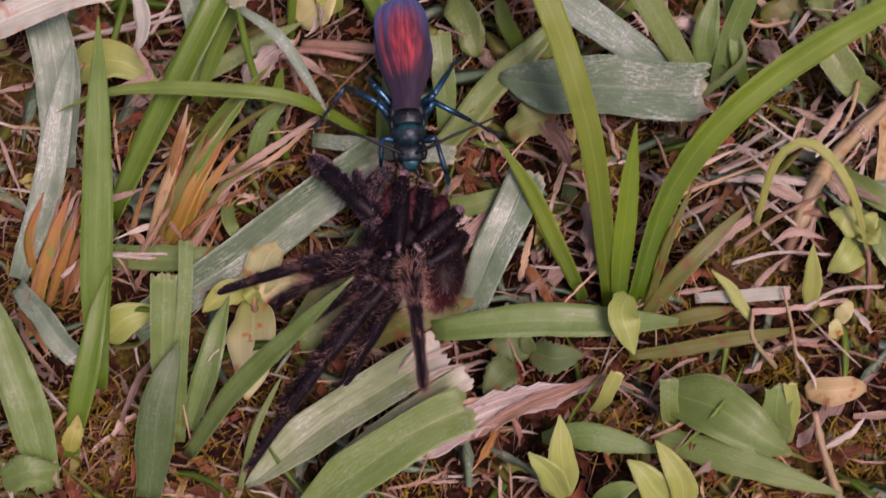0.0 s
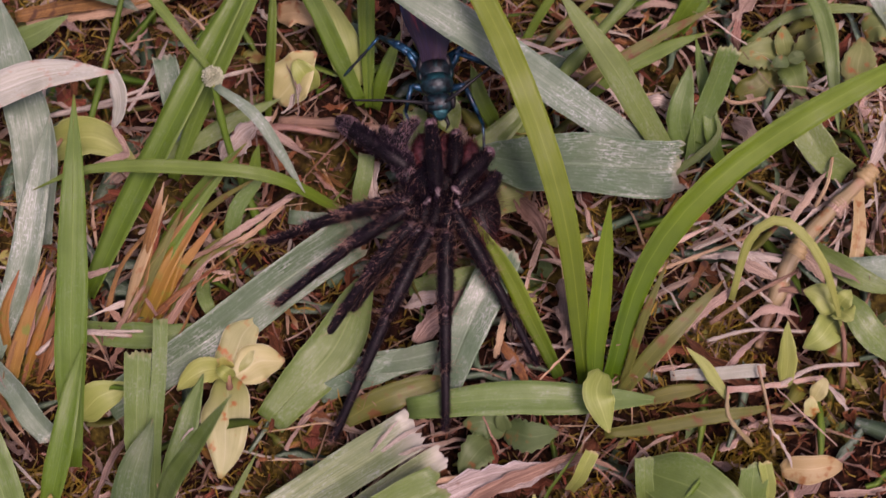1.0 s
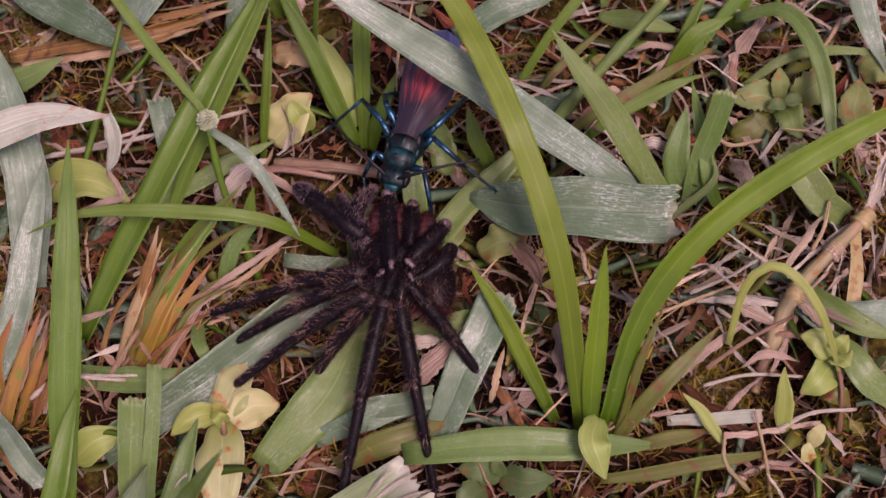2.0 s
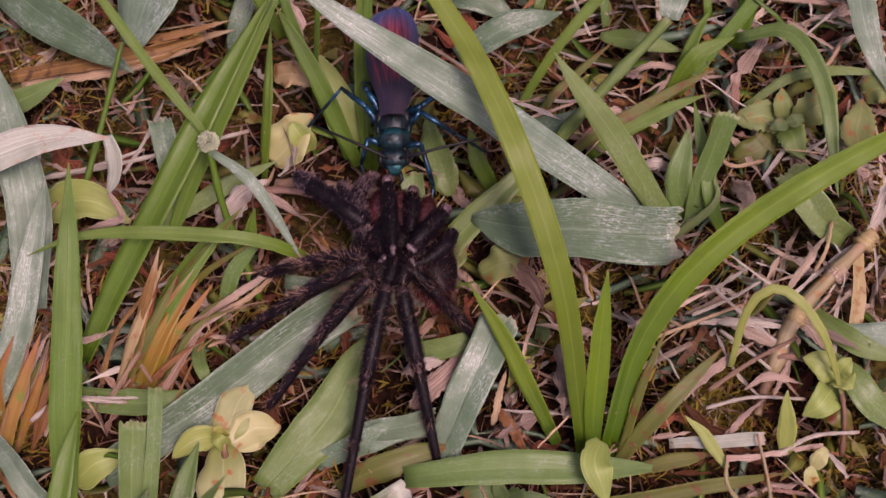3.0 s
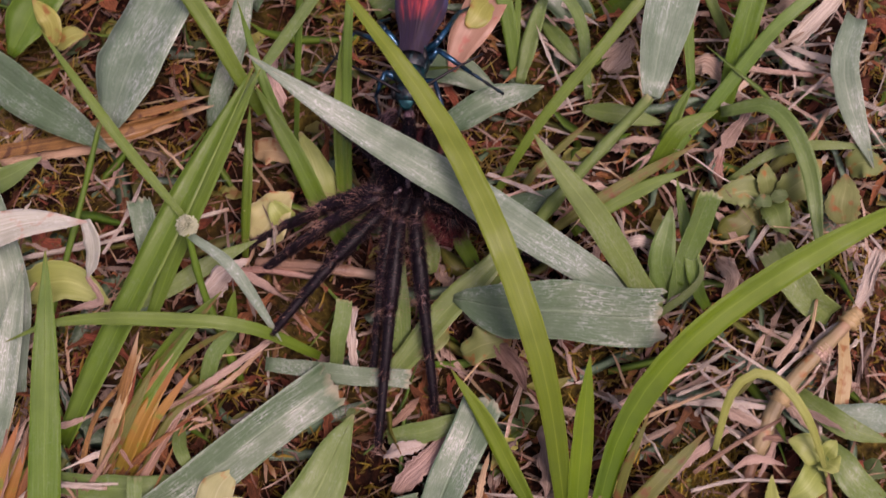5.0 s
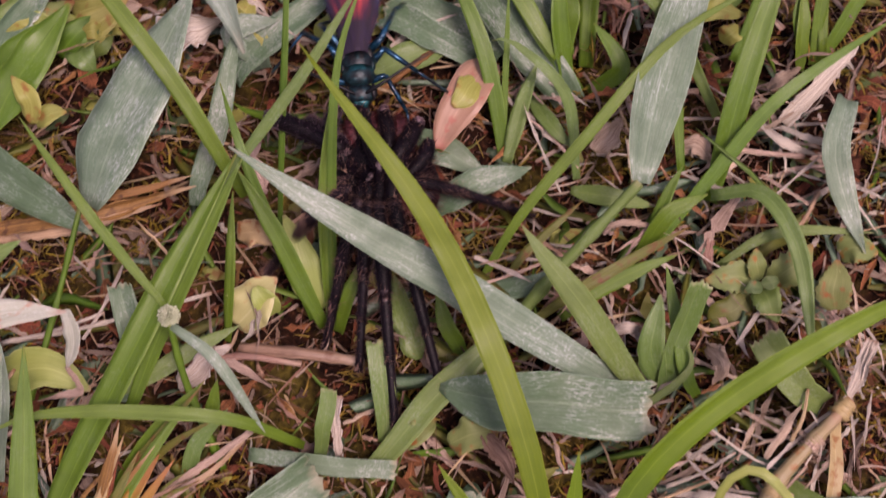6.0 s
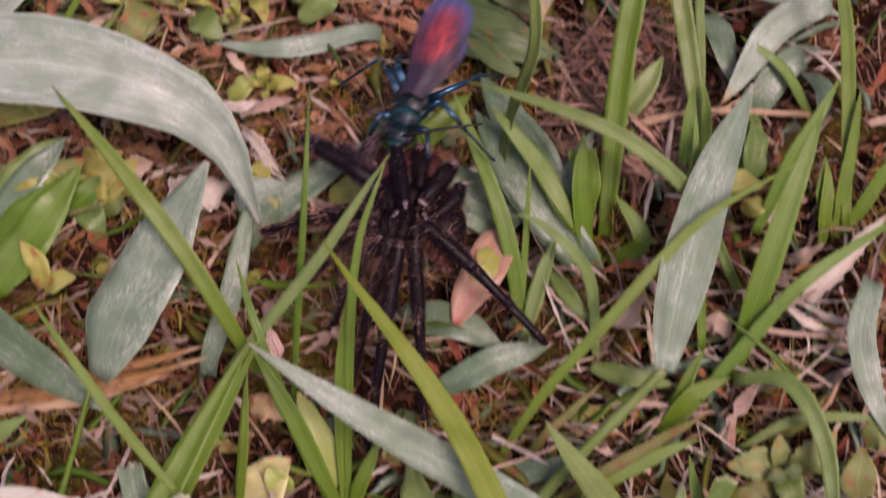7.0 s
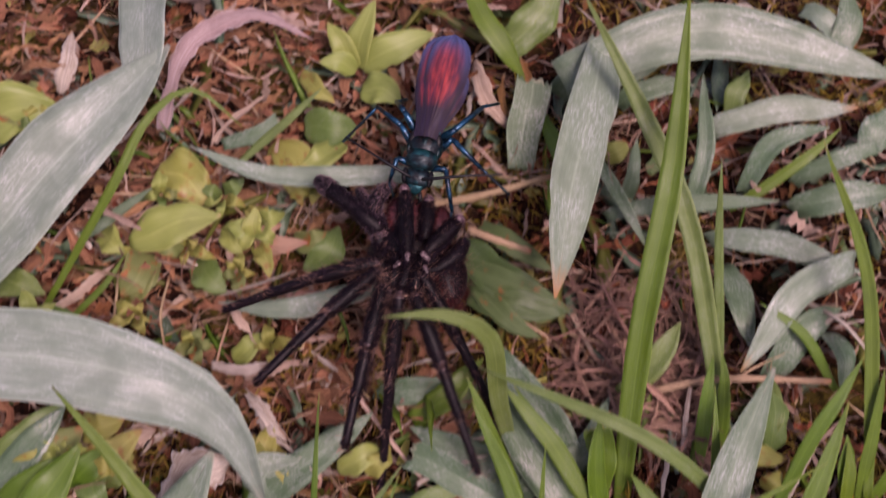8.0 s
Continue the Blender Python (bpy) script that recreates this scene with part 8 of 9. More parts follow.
body_part("head_shield", [tube(swelling((0.0015, -0.0015, -0.0055), (0.0000, 0.0185, -0.0040), 0.0092, 0.0052, steps=16, blunt=0.6), 24)], (SPIDER_SKIN, SPIDER_SKIN, SPIDER_HAIR, SPIDER_RED), spider, fur=4200, fur_length=0.0010, seed=30, bristles=200, bristle_length=0.0028, label="glossy black head shield")
for x in (-1, 1):
    body_part("jaw", [tube(swelling((-0.0045 + x * 0.0022, 0.0050, -0.0030), (-0.0040 + x * 0.0020, 0.0150, -0.0008), 0.0020, 0.0020), 14)], (SPIDER_SKIN, SPIDER_SKIN, SPIDER_HAIR, SPIDER_RED), spider, fur=160, fur_length=0.0008, seed=32 + x, label="glossy black jaw")
for k, (x, y, z, r, turn) in enumerate(((0.0048, 0.0019, 0.0031, 0.0010, 0.9), (0.0052, -0.0009, 0.0018, 0.0008, 0.5), (-0.0014, 0.0000, 0.0018, 0.0008, -0.8), (0.0009, 0.0009, 0.0041, 0.0009, 0.0))):
    way = Vector((math.sin(turn), -math.cos(turn), -0.25))
    c = Vector((x, y, z))
    body_part("joint", [tube([(c - way * r * 1.3, r * 0.2, r * 0.2), (c - way * r * 0.7, r * 0.75, r * 0.5), (c, r * 0.8, r * 0.6), (c + way * r * 0.5, r * 0.55, r * 0.45), (c + way * r * 1.1, r * 0.7, r * 0.4), (c + way * r * 1.6, r * 0.2, r * 0.2)], 12)], (SPIDER_PALE, SPIDER_PALE, SPIDER_HAIR), spider, fur=160, fur_length=0.0008, seed=120 + k, label="pale shiny leg joint", width=0.00005)
body_part("abdomen", [tube(swelling((0.0075, 0.0120, -0.0060), (0.0112, -0.0050, -0.0085), 0.0052, 0.0046), 20)], (SPIDER_SKIN, SPIDER_SKIN, SPIDER_RED, SPIDER_HAIR_TAN), spider, fur=3600, fur_length=0.0028, bristles=420, bristle_length=0.0042, seed=31, forward=Vector((0.25, -0.85, 0.3)), droop=0.9, width=0.00006, label="reddish bristly abdomen")

# ---- the wasp: head at the origin, body along +y ----
WASP_BLUE = skin("wasp_blue", (0.001, 0.004, 0.006), (0.010, 0.13, 0.15), 0.42, 0.6, 650.0, 0.05, bump=1.0)
WASP_DARK = skin("wasp_dark", (0.002, 0.004, 0.007), (0.008, 0.045, 0.055), 0.45, 0.4, 600.0, 0.05, bump=1.0)
WASP_TEAL = skin("wasp_teal", (0.004, 0.05, 0.06), (0.014, 0.20, 0.21), 0.4, 0.6, 900.0, 0.08, bump=1.0)
WASP_BLACK = skin("wasp_black", (0.003, 0.003, 0.004), (0.008, 0.008, 0.010), 0.5, spec=0.3)
WASP_LEG = skin("wasp_leg_blue", (0.002, 0.010, 0.022), (0.008, 0.11, 0.21), 0.34, 0.6, 700.0, 0.2)
WASP_ABDOMEN = skin("wasp_abdomen_blue", (0.008, 0.07, 0.13), (0.02, 0.16, 0.26), 0.35, 0.6, 1200.0, 0.4)


def wing_material():
    """Rust-red wing with a smoky violet-blue base, border and veins."""
    m, nt, b = plain("wasp_wing")
    uv = nt.nodes.new("ShaderNodeUVMap")
    uv.uv_map = "leaf"
    sep = nt.nodes.new("ShaderNodeSeparateXYZ")
    nt.links.new(uv.outputs[0], sep.inputs[0])
    wob = streaks(nt, uv.outputs[0], 9.0, 5.0, 1.0, 4)
    vein = nt.nodes.new("ShaderNodeTexVoronoi")
    vein.feature = "DISTANCE_TO_EDGE"
    mp = nt.nodes.new("ShaderNodeMapping")
    mp.inputs["Scale"].default_value = (6.5, 1.6, 1)
    nt.links.new(uv.outputs[0], mp.inputs[0])
    nt.links.new(mp.outputs[0], vein.inputs["Vector"])
    vein.inputs["Scale"].default_value = 1.0
    red = mixed(nt, ramp(nt, wob, (0.38, (0, 0, 0)), (0.62, (1, 1, 1))), (0.11, 0.014, 0.02), (0.38, 0.048, 0.045))
    smoke = mixed(nt, ramp(nt, sep.outputs[1], (0.55, (0, 0, 0)), (0.95, (1, 1, 1))), (0.020, 0.011, 0.016), (0.045, 0.065, 0.16))
    lengthwise = ramp(nt, sep.outputs[1], (0.26, (0, 0, 0)), (0.42, (1, 1, 1)), (0.76, (0.85, 0.85, 0.85)), (0.94, (0, 0, 0)))
    across = ramp(nt, sep.outputs[0], (0.04, (0, 0, 0)), (0.22, (1, 1, 1)), (0.66, (1, 1, 1)), (0.9, (0, 0, 0)))
    patch = mixed(nt, 1.0, lengthwise, across, "MULTIPLY")
    col = mixed(nt, patch, smoke, red)
    col = mixed(nt, ramp(nt, vein.outputs["Distance"], (0.0, (0.7, 0.7, 0.7)), (0.12, (0, 0, 0))), col, (0.022, 0.012, 0.032))
    nt.links.new(col, b.inputs["Base Color"])
    b.inputs["Roughness"].default_value = 0.38
    b.inputs["Sheen Weight"].default_value = 0.08
    b.inputs["Sheen Tint"].default_value = (0.3, 0.35, 1, 1)
    bp = node(nt, "ShaderNodeBump", Strength=0.7, Distance=0.0005)
    nt.links.new(vein.outputs["Distance"], bp.inputs["Height"])
    nt.links.new(bp.outputs[0], b.inputs["Normal"])
    return m


WASP_WING = wing_material()
wasp = tagged(new("wasp"), "metallic blue wasp with folded rust-red wings, dragging a spider backwards", "wasp")


def wing(length, width, root, turn, lift, roll, hump, label=""):
    """A paddle-shaped membrane, widest past its middle and round at its end, finely creased along its length."""
    verts, faces, uvs, n, m = [], [], [], 30, 14
    for layer in (0, 1):
        for k in range(n + 1):
            s = k / n
            grow = min(1.0, s / 0.62)
            w = width * (0.46 + 0.54 * grow * grow * (3 - 2 * grow)) * (1 if s < 0.66 else math.sqrt(max(0.0004, 1 - ((s - 0.66) / 0.34) ** 2.6)))
            for j in range(m + 1):
                u = 2 * j / m - 1
                crease = 0.00010 * math.sin(u * 11 + 3 * math.sin(4 * s)) * (0.3 + s) + 0.00006 * math.sin(23 * s + 5 * u)
                z = hump * (1 - u * u) * math.sin(math.pi * min(1, 0.2 + s * 0.75)) + crease
                verts.append(Vector((u * w * 0.5 + 0.0005 * math.sin(3 * s), s * length, z - layer * 0.00009)))
                uvs.append(((u + 1) / 2, s))
    half = (n + 1) * (m + 1)
    for k in range(n):
        for j in range(m):
            q = k * (m + 1) + j
            faces.append((q, q + 1, q + m + 2, q + m + 1))
            faces.append((half + q, half + q + m + 1, half + q + m + 2, half + q + 1))
    ob = new("wing", filled("wing", verts, faces, uvs))
    ob.data.materials.append(WASP_WING)
    ob.parent = wasp
    ob.matrix_basis = pose(*root, lift, roll, turn)
    return tagged(ob, label)


# head with a teal face plate, eyes and jaws
head = body_part("head", [tube(swelling((0, -0.0024, -0.0018), (0, 0.0026, 0.0012), 0.0035, 0.0025), 18)], (WASP_DARK, WASP_BLUE, WASP_DARK), wasp, fur=140, fur_length=0.0005, seed=3, width=0.00004, pale=(((0, 0.0018, 0.0030), 0.0017), ((0, -0.0024, 0.0004), 0.0012)))
body_part("face_plate", [tube([((0, -0.0008, 0.0006), 0.0010, 0.0005), ((0, -0.0020, 0.0000), 0.0019, 0.0007), ((0, -0.0029, -0.0010), 0.0014, 0.0006), ((0, -0.0034, -0.0018), 0.0006, 0.0004)], 14)], (WASP_TEAL,), wasp, label="bright teal face plate")
for x in (-1, 1):
    body_part("eye", [tube(swelling((x * 0.0030, -0.0018, -0.0002), (x * 0.0031, 0.0018, 0.0012), 0.0008, 0.0014), 14)], (WASP_BLACK,), wasp, label="glossy dark eye")
    body_part("jaw", [tube([((x * 0.0010, -0.0028, -0.0014), 0.0006, 0.0005), ((x * 0.0016, -0.0042, -0.0026), 0.0004, 0.0004), ((x * 0.0007, -0.0054, -0.0036), 0.0001, 0.0001)], 8)], (WASP_BLACK,), wasp)
# collar and round chest, black with teal plates
body_part("collar", [tube([((0, 0.0018, 0.0004), 0.0016, 0.0014), ((0, 0.0028, 0.0008), 0.0033, 0.0025), ((0, 0.0042, 0.0011), 0.0039, 0.0031), ((0, 0.0058, 0.0010), 0.0036, 0.0028)], 18)], (WASP_DARK, WASP_TEAL, WASP_BLACK), wasp, pale=(((0, 0.0046, 0.0042), 0.0016), ((-0.0034, 0.0044, 0.0024), 0.0010), ((0.0034, 0.0044, 0.0024), 0.0010)), fur=300, fur_length=0.0006, seed=6, width=0.00004)
body_part("chest", [tube(swelling((0, 0.0034, 0.0004), (0, 0.0130, 0.0008), 0.0044, 0.0037, steps=14, blunt=0.5), 22)], (WASP_DARK, WASP_DARK, WASP_BLACK), wasp, fur=700, fur_length=0.0007, seed=4, width=0.00004)
body_part("back_plate", [tube(swelling((0, 0.0056, 0.0030), (0, 0.0102, 0.0036), 0.0024, 0.0010), 16)], (WASP_BLACK,), wasp, label="black plate on the back")
body_part("chest_plate", [tube(swelling((0, 0.0066, 0.0037), (0.0002, 0.0096, 0.0042), 0.0008, 0.0005), 12)], (WASP_BLUE,), wasp)
body_part("chest_plate", [tube(swelling((0, 0.0100, 0.0034), (0, 0.0122, 0.0036), 0.0008, 0.0009), 12)], (WASP_TEAL,), wasp)
for x in (-1, 1):
    body_part("chest_plate", [tube(swelling((x * 0.0022, 0.0094, 0.0026), (x * 0.0026, 0.0122, 0.0026), 0.0008, 0.0009), 12)], (WASP_TEAL,), wasp)
    body_part("chest_plate", [tube(swelling((x * 0.0034, 0.0052, 0.0014), (x * 0.0037, 0.0088, 0.0016), 0.0007, 0.0012), 12)], (WASP_BLUE,), wasp)
    body_part("wing_root", [tube(swelling((x * 0.0034, 0.0078, 0.0026), (x * 0.0026, 0.0108, 0.0036), 0.0008, 0.0006), 10)], (WASP_BLACK,), wasp)
    body_part("hip", [tube(swelling((x * 0.0018, 0.0092, -0.0014), (x * 0.0036, 0.0130, -0.0008), 0.0014, 0.0014), 12)], (WASP_BLUE,), wasp)
body_part("waist", [tube([((0, 0.0122, 0.0004), 0.0014, 0.0012), ((0, 0.0136, 0.0002), 0.0006, 0.0006), ((0, 0.0146, 0.0001), 0.0010, 0.0010)], 12)], (WASP_DARK,), wasp)
body_part("abdomen", [tube([((0.0012 * s, 0.0140 + 0.0165 * s, -0.0002 - 0.0030 * s * s), max(0.0002, 0.0043 * math.sin(math.pi * min(0.99, 0.1 + 0.9 * s)) ** 0.75 * (1 - 0.05 * (k % 4 == 0))), max(0.0002, 0.0032 * math.sin(math.pi * min(0.99, 0.1 + 0.9 * s)) ** 0.75)) for k, s in enumerate([i / 20 for i in range(21)])], 20)], (WASP_ABDOMEN,), wasp, label="shining blue abdomen under the wings")
wing(0.0282, 0.0100, (-0.0006, 0.0088, 0.0040), 2.0, 2.6, -5, 0.0014)
wing(0.0288, 0.0104, (0.0004, 0.0086, 0.0044), -1.0, 3.0, 3, 0.0016)
wing(0.0200, 0.0080, (-0.0012, 0.0108, 0.0026), 5, 1, -9, 0.0008)
wing(0.0200, 0.0080, (0.0012, 0.0108, 0.0026), -5, 1, 9, 0.0008)


def wasp_leg(root, knee, ankle, toe, stout):
    """Thigh, shin with spurs and thin foot, in the wasp's own space about its root."""
    r, k, a, t = (Vector(p) - Vector(root) for p in (root, knee, ankle, toe))
    thigh = tube([(r, stout * 0.8, stout * 0.8), (r.lerp(k, 0.3), stout * 1.25, stout * 1.25), (r.lerp(k, 0.75), stout * 0.95, stout * 0.95), (k, stout * 0.7, stout * 0.7)], 10)
    shin = tube([(k, stout * 0.75, stout * 0.75), (k.lerp(a, 0.5), stout * 0.75, stout * 0.75), (a, stout * 0.55, stout * 0.55)], 10)
    foot = tube([(a.lerp(t, i / 6), stout * (0.5 if i % 2 else 0.36), stout * (0.5 if i % 2 else 0.36)) for i in range(7)], 8)
    ob = body_part("leg", [thigh, shin, foot], (WASP_LEG, WASP_DARK, WASP_DARK), wasp, fur=90, fur_length=0.0008, seed=int(1000 * abs(root[1])) + (7 if root[0] > 0 else 0), width=0.00005, pale=((t, (t - a).length * 0.75),))
    ob.matrix_basis = Matrix.Translation(root)
    return ob


wasp_legs = [
    wasp_leg((-0.0016, 0.0038, -0.0008), (-0.0058, 0.0040, 0.0014), (-0.0072, -0.0004, -0.0030), (-0.0056, -0.0032, -0.0060), 0.00078),
    wasp_leg((0.0016, 0.0038, -0.0008), (0.0062, 0.0032, 0.0014), (0.0098, -0.0036, -0.0050), (0.0096, -0.0092, -0.0080), 0.00078),
    wasp_leg((-0.0028, 0.0085, -0.0010), (-0.0066, 0.0118, 0.0028), (-0.0138, 0.0182, -0.0010), (-0.0215, 0.0110, -0.0080), 0.00086),
    wasp_leg((0.0028, 0.0085, -0.0010), (0.0060, 0.0110, 0.0026), (0.0140, 0.0080, -0.0020), (0.0215, 0.0064, -0.0080), 0.00086),
    wasp_leg((-0.0024, 0.0118, -0.0012), (-0.0062, 0.0165, 0.0026), (-0.0085, 0.0225, -0.0030), (-0.0062, 0.0265, -0.0080), 0.00092),
    wasp_leg((0.0024, 0.0118, -0.0012), (0.0062, 0.0125, 0.0034), (0.0116, 0.0235, -0.0020), (0.0150, 0.0290, -0.0080), 0.00092),
]
feelers = []
for x, bend in ((-1, 0.8), (1, 1.0)):
    curve = [(0, 0, 0), (x * 0.0040, 0.0006, 0.0024), (x * 0.0095, 0.0030 * bend, 0.0036), (x * 0.0175, 0.0070 * bend, 0.0036)]
    pts, _ = along(curve, 12)
    ob = body_part("feeler", [tube([(p, 0.00045 * (1 - 0.5 * i / 12), 0.00045 * (1 - 0.4 * i / 12)) for i, p in enumerate(pts)], 8)], (WASP_BLACK,), wasp)
    ob.matrix_basis = pose(x * 0.0010, -0.0008, 0.0012)
    feelers.append(ob)


# ---- what moves ----
SPIDER_PATH = [
    (0, pose(-0.0091, -0.0416, 0.0160, 0, 0, -6.8)),
    (0.5, pose(-0.0018, -0.0312, 0.0183, 0, 0, -6.9)),
    (1, pose(0.0044, -0.0115, 0.0225, 0, 0, 0.5)),
    (1.5, pose(-0.0042, -0.0184, 0.0209, 0, 0, -1.6)),
    (3, pose(-0.0048, -0.0092, 0.0228, 0, 0, 0)),
    (3.5, pose(0.0000, 0.0011, 0.0251, 0, 0, -1.3)),
    (4, pose(0.0041, 0.0159, 0.0282, 0, 0, -4.1)),
    (4.5, pose(0.0042, 0.0197, 0.0290, 0, 0, -6.5)),
    (5.8, pose(-0.0023, 0.0452, 0.0342, 0, 0, 6.8)),
    (6.2, pose(-0.0002, 0.0535, 0.0388, 0, 0, 16.4)),
    (6.5, pose(0.0005, 0.0566, 0.0416, 0, 0, 22.6)),
    (6.8, pose(-0.0015, 0.0635, 0.0451, 0, 0, 17.7)),
    (7.2, pose(0.0007, 0.0916, 0.0538, 0, 0, -6.9)),
    (7.35, pose(-0.0002, 0.0925, 0.0540, 0, 0, -5)),
    (7.5, pose(-0.0030, 0.1062, 0.0568, 0, 0, -0.4)),
    (7.65, pose(-0.0025, 0.1150, 0.0586, 0, 0, -3)),
    (7.8, pose(-0.0053, 0.1215, 0.0600, 0, 0, -5.6)),
    (8, pose(-0.0038, 0.1360, 0.0630, 0, 0, -2.8)),
]
# where each leg's tip points, in the spider's own space
LEG_L1 = [
    (0, aim((-0.0053, 0.0011, 0.0001), (-0.0426, -0.0064, -0.0147))),
    (0.5, aim((-0.0053, 0.0011, 0.0001), (-0.0428, -0.0060, -0.0144))),
    (1, aim((-0.0053, 0.0011, 0.0001), (-0.0402, 0.0034, -0.0210))),
    (1.5, aim((-0.0053, 0.0011, 0.0001), (-0.0424, -0.0036, -0.0162))),
    (3, aim((-0.0053, 0.0011, 0.0001), (-0.0383, 0.0083, -0.0228))),
    (3.5, aim((-0.0053, 0.0011, 0.0001), (-0.0394, 0.0008, -0.0223))),
    (4, aim((-0.0053, 0.0011, 0.0001), (-0.0362, -0.0020, -0.0171))),
    (4.5, aim((-0.0053, 0.0011, 0.0001), (-0.0420, -0.0032, -0.0173))),
    (5.8, aim((-0.0053, 0.0011, 0.0001), (-0.0153, 0.0023, -0.0171))),
    (6.2, aim((-0.0053, 0.0011, 0.0001), (-0.0102, 0.0140, -0.0179))),
    (6.5, aim((-0.0053, 0.0011, 0.0001), (-0.0238, 0.0331, -0.0172))),
    (6.8, aim((-0.0053, 0.0011, 0.0001), (-0.0241, 0.0265, -0.0257))),
    (7.2, aim((-0.0053, 0.0011, 0.0001), (-0.0387, 0.0027, -0.0233))),
    (7.5, aim((-0.0053, 0.0011, 0.0001), (-0.0364, 0.0141, -0.0228))),
    (7.8, aim((-0.0053, 0.0011, 0.0001), (-0.0444, -0.0054, -0.0096))),
    (8, aim((-0.0053, 0.0011, 0.0001), (-0.0430, -0.0062, -0.0136))),
]
LEG_L2 = [
    (0, aim((-0.0056, -0.0007, -0.0003), (-0.0349, -0.0066, -0.0245))),
    (0.5, aim((-0.0056, -0.0007, -0.0003), (-0.0361, -0.0174, -0.0169))),
    (1, aim((-0.0056, -0.0007, -0.0003), (-0.0399, -0.0161, -0.0210))),
    (1.5, aim((-0.0056, -0.0007, -0.0003), (-0.0383, -0.0085, -0.0191))),
    (3, aim((-0.0056, -0.0007, -0.0003), (-0.0379, -0.0096, -0.0192))),
    (3.5, aim((-0.0056, -0.0007, -0.0003), (-0.0378, -0.0155, -0.0154))),
    (4, aim((-0.0056, -0.0007, -0.0003), (-0.0325, -0.0062, -0.0179))),
    (4.5, aim((-0.0056, -0.0007, -0.0003), (-0.0390, -0.0059, -0.0188))),
    (5.8, aim((-0.0056, -0.0007, -0.0003), (-0.0214, -0.0165, -0.0212))),
    (6.2, aim((-0.0056, -0.0007, -0.0003), (-0.0123, 0.0087, -0.0190))),
    (6.5, aim((-0.0056, -0.0007, -0.0003), (-0.0252, 0.0191, -0.0268))),
    (6.8, aim((-0.0056, -0.0007, -0.0003), (-0.0220, 0.0058, -0.0247))),
    (7.2, aim((-0.0056, -0.0007, -0.0003), (-0.0287, -0.0027, -0.0310))),
    (7.5, aim((-0.0056, -0.0007, -0.0003), (-0.0377, -0.0156, -0.0156))),
    (7.8, aim((-0.0056, -0.0007, -0.0003), (-0.0310, -0.0165, -0.0246))),
    (8, aim((-0.0056, -0.0007, -0.0003), (-0.0321, -0.0275, -0.0082))),
]
LEG_L3 = [
    (0, aim((-0.0044, -0.0038, -0.0010), (-0.0307, -0.0174, -0.0256))),
    (0.5, aim((-0.0044, -0.0038, -0.0010), (-0.0320, -0.0237, -0.0191))),
    (1, aim((-0.0044, -0.0038, -0.0010), (-0.0256, -0.0215, -0.0234))),
    (1.5, aim((-0.0044, -0.0038, -0.0010), (-0.0342, -0.0135, -0.0178))),
    (3, aim((-0.0044, -0.0038, -0.0010), (-0.0261, -0.0225, -0.0221))),
    (3.5, aim((-0.0044, -0.0038, -0.0010), (-0.0306, -0.0245, -0.0224))),
    (4, aim((-0.0044, -0.0038, -0.0010), (-0.0234, -0.0239, -0.0232))),
    (4.5, aim((-0.0044, -0.0038, -0.0010), (-0.0302, -0.0265, -0.0100))),
    (5.8, aim((-0.0044, -0.0038, -0.0010), (-0.0159, -0.0270, -0.0254))),
    (6.2, aim((-0.0044, -0.0038, -0.0010), (-0.0163, -0.0148, -0.0239))),
    (6.5, aim((-0.0044, -0.0038, -0.0010), (-0.0169, -0.0107, -0.0256))),
    (6.8, aim((-0.0044, -0.0038, -0.0010), (-0.0150, -0.0043, -0.0261))),
    (7.2, aim((-0.0044, -0.0038, -0.0010), (-0.0159, -0.0125, -0.0335))),
    (7.5, aim((-0.0044, -0.0038, -0.0010), (-0.0156, -0.0190, -0.0311))),
    (7.8, aim((-0.0044, -0.0038, -0.0010), (-0.0122, -0.0290, -0.0330))),
    (8, aim((-0.0044, -0.0038, -0.0010), (-0.0110, -0.0389, -0.0154))),
]
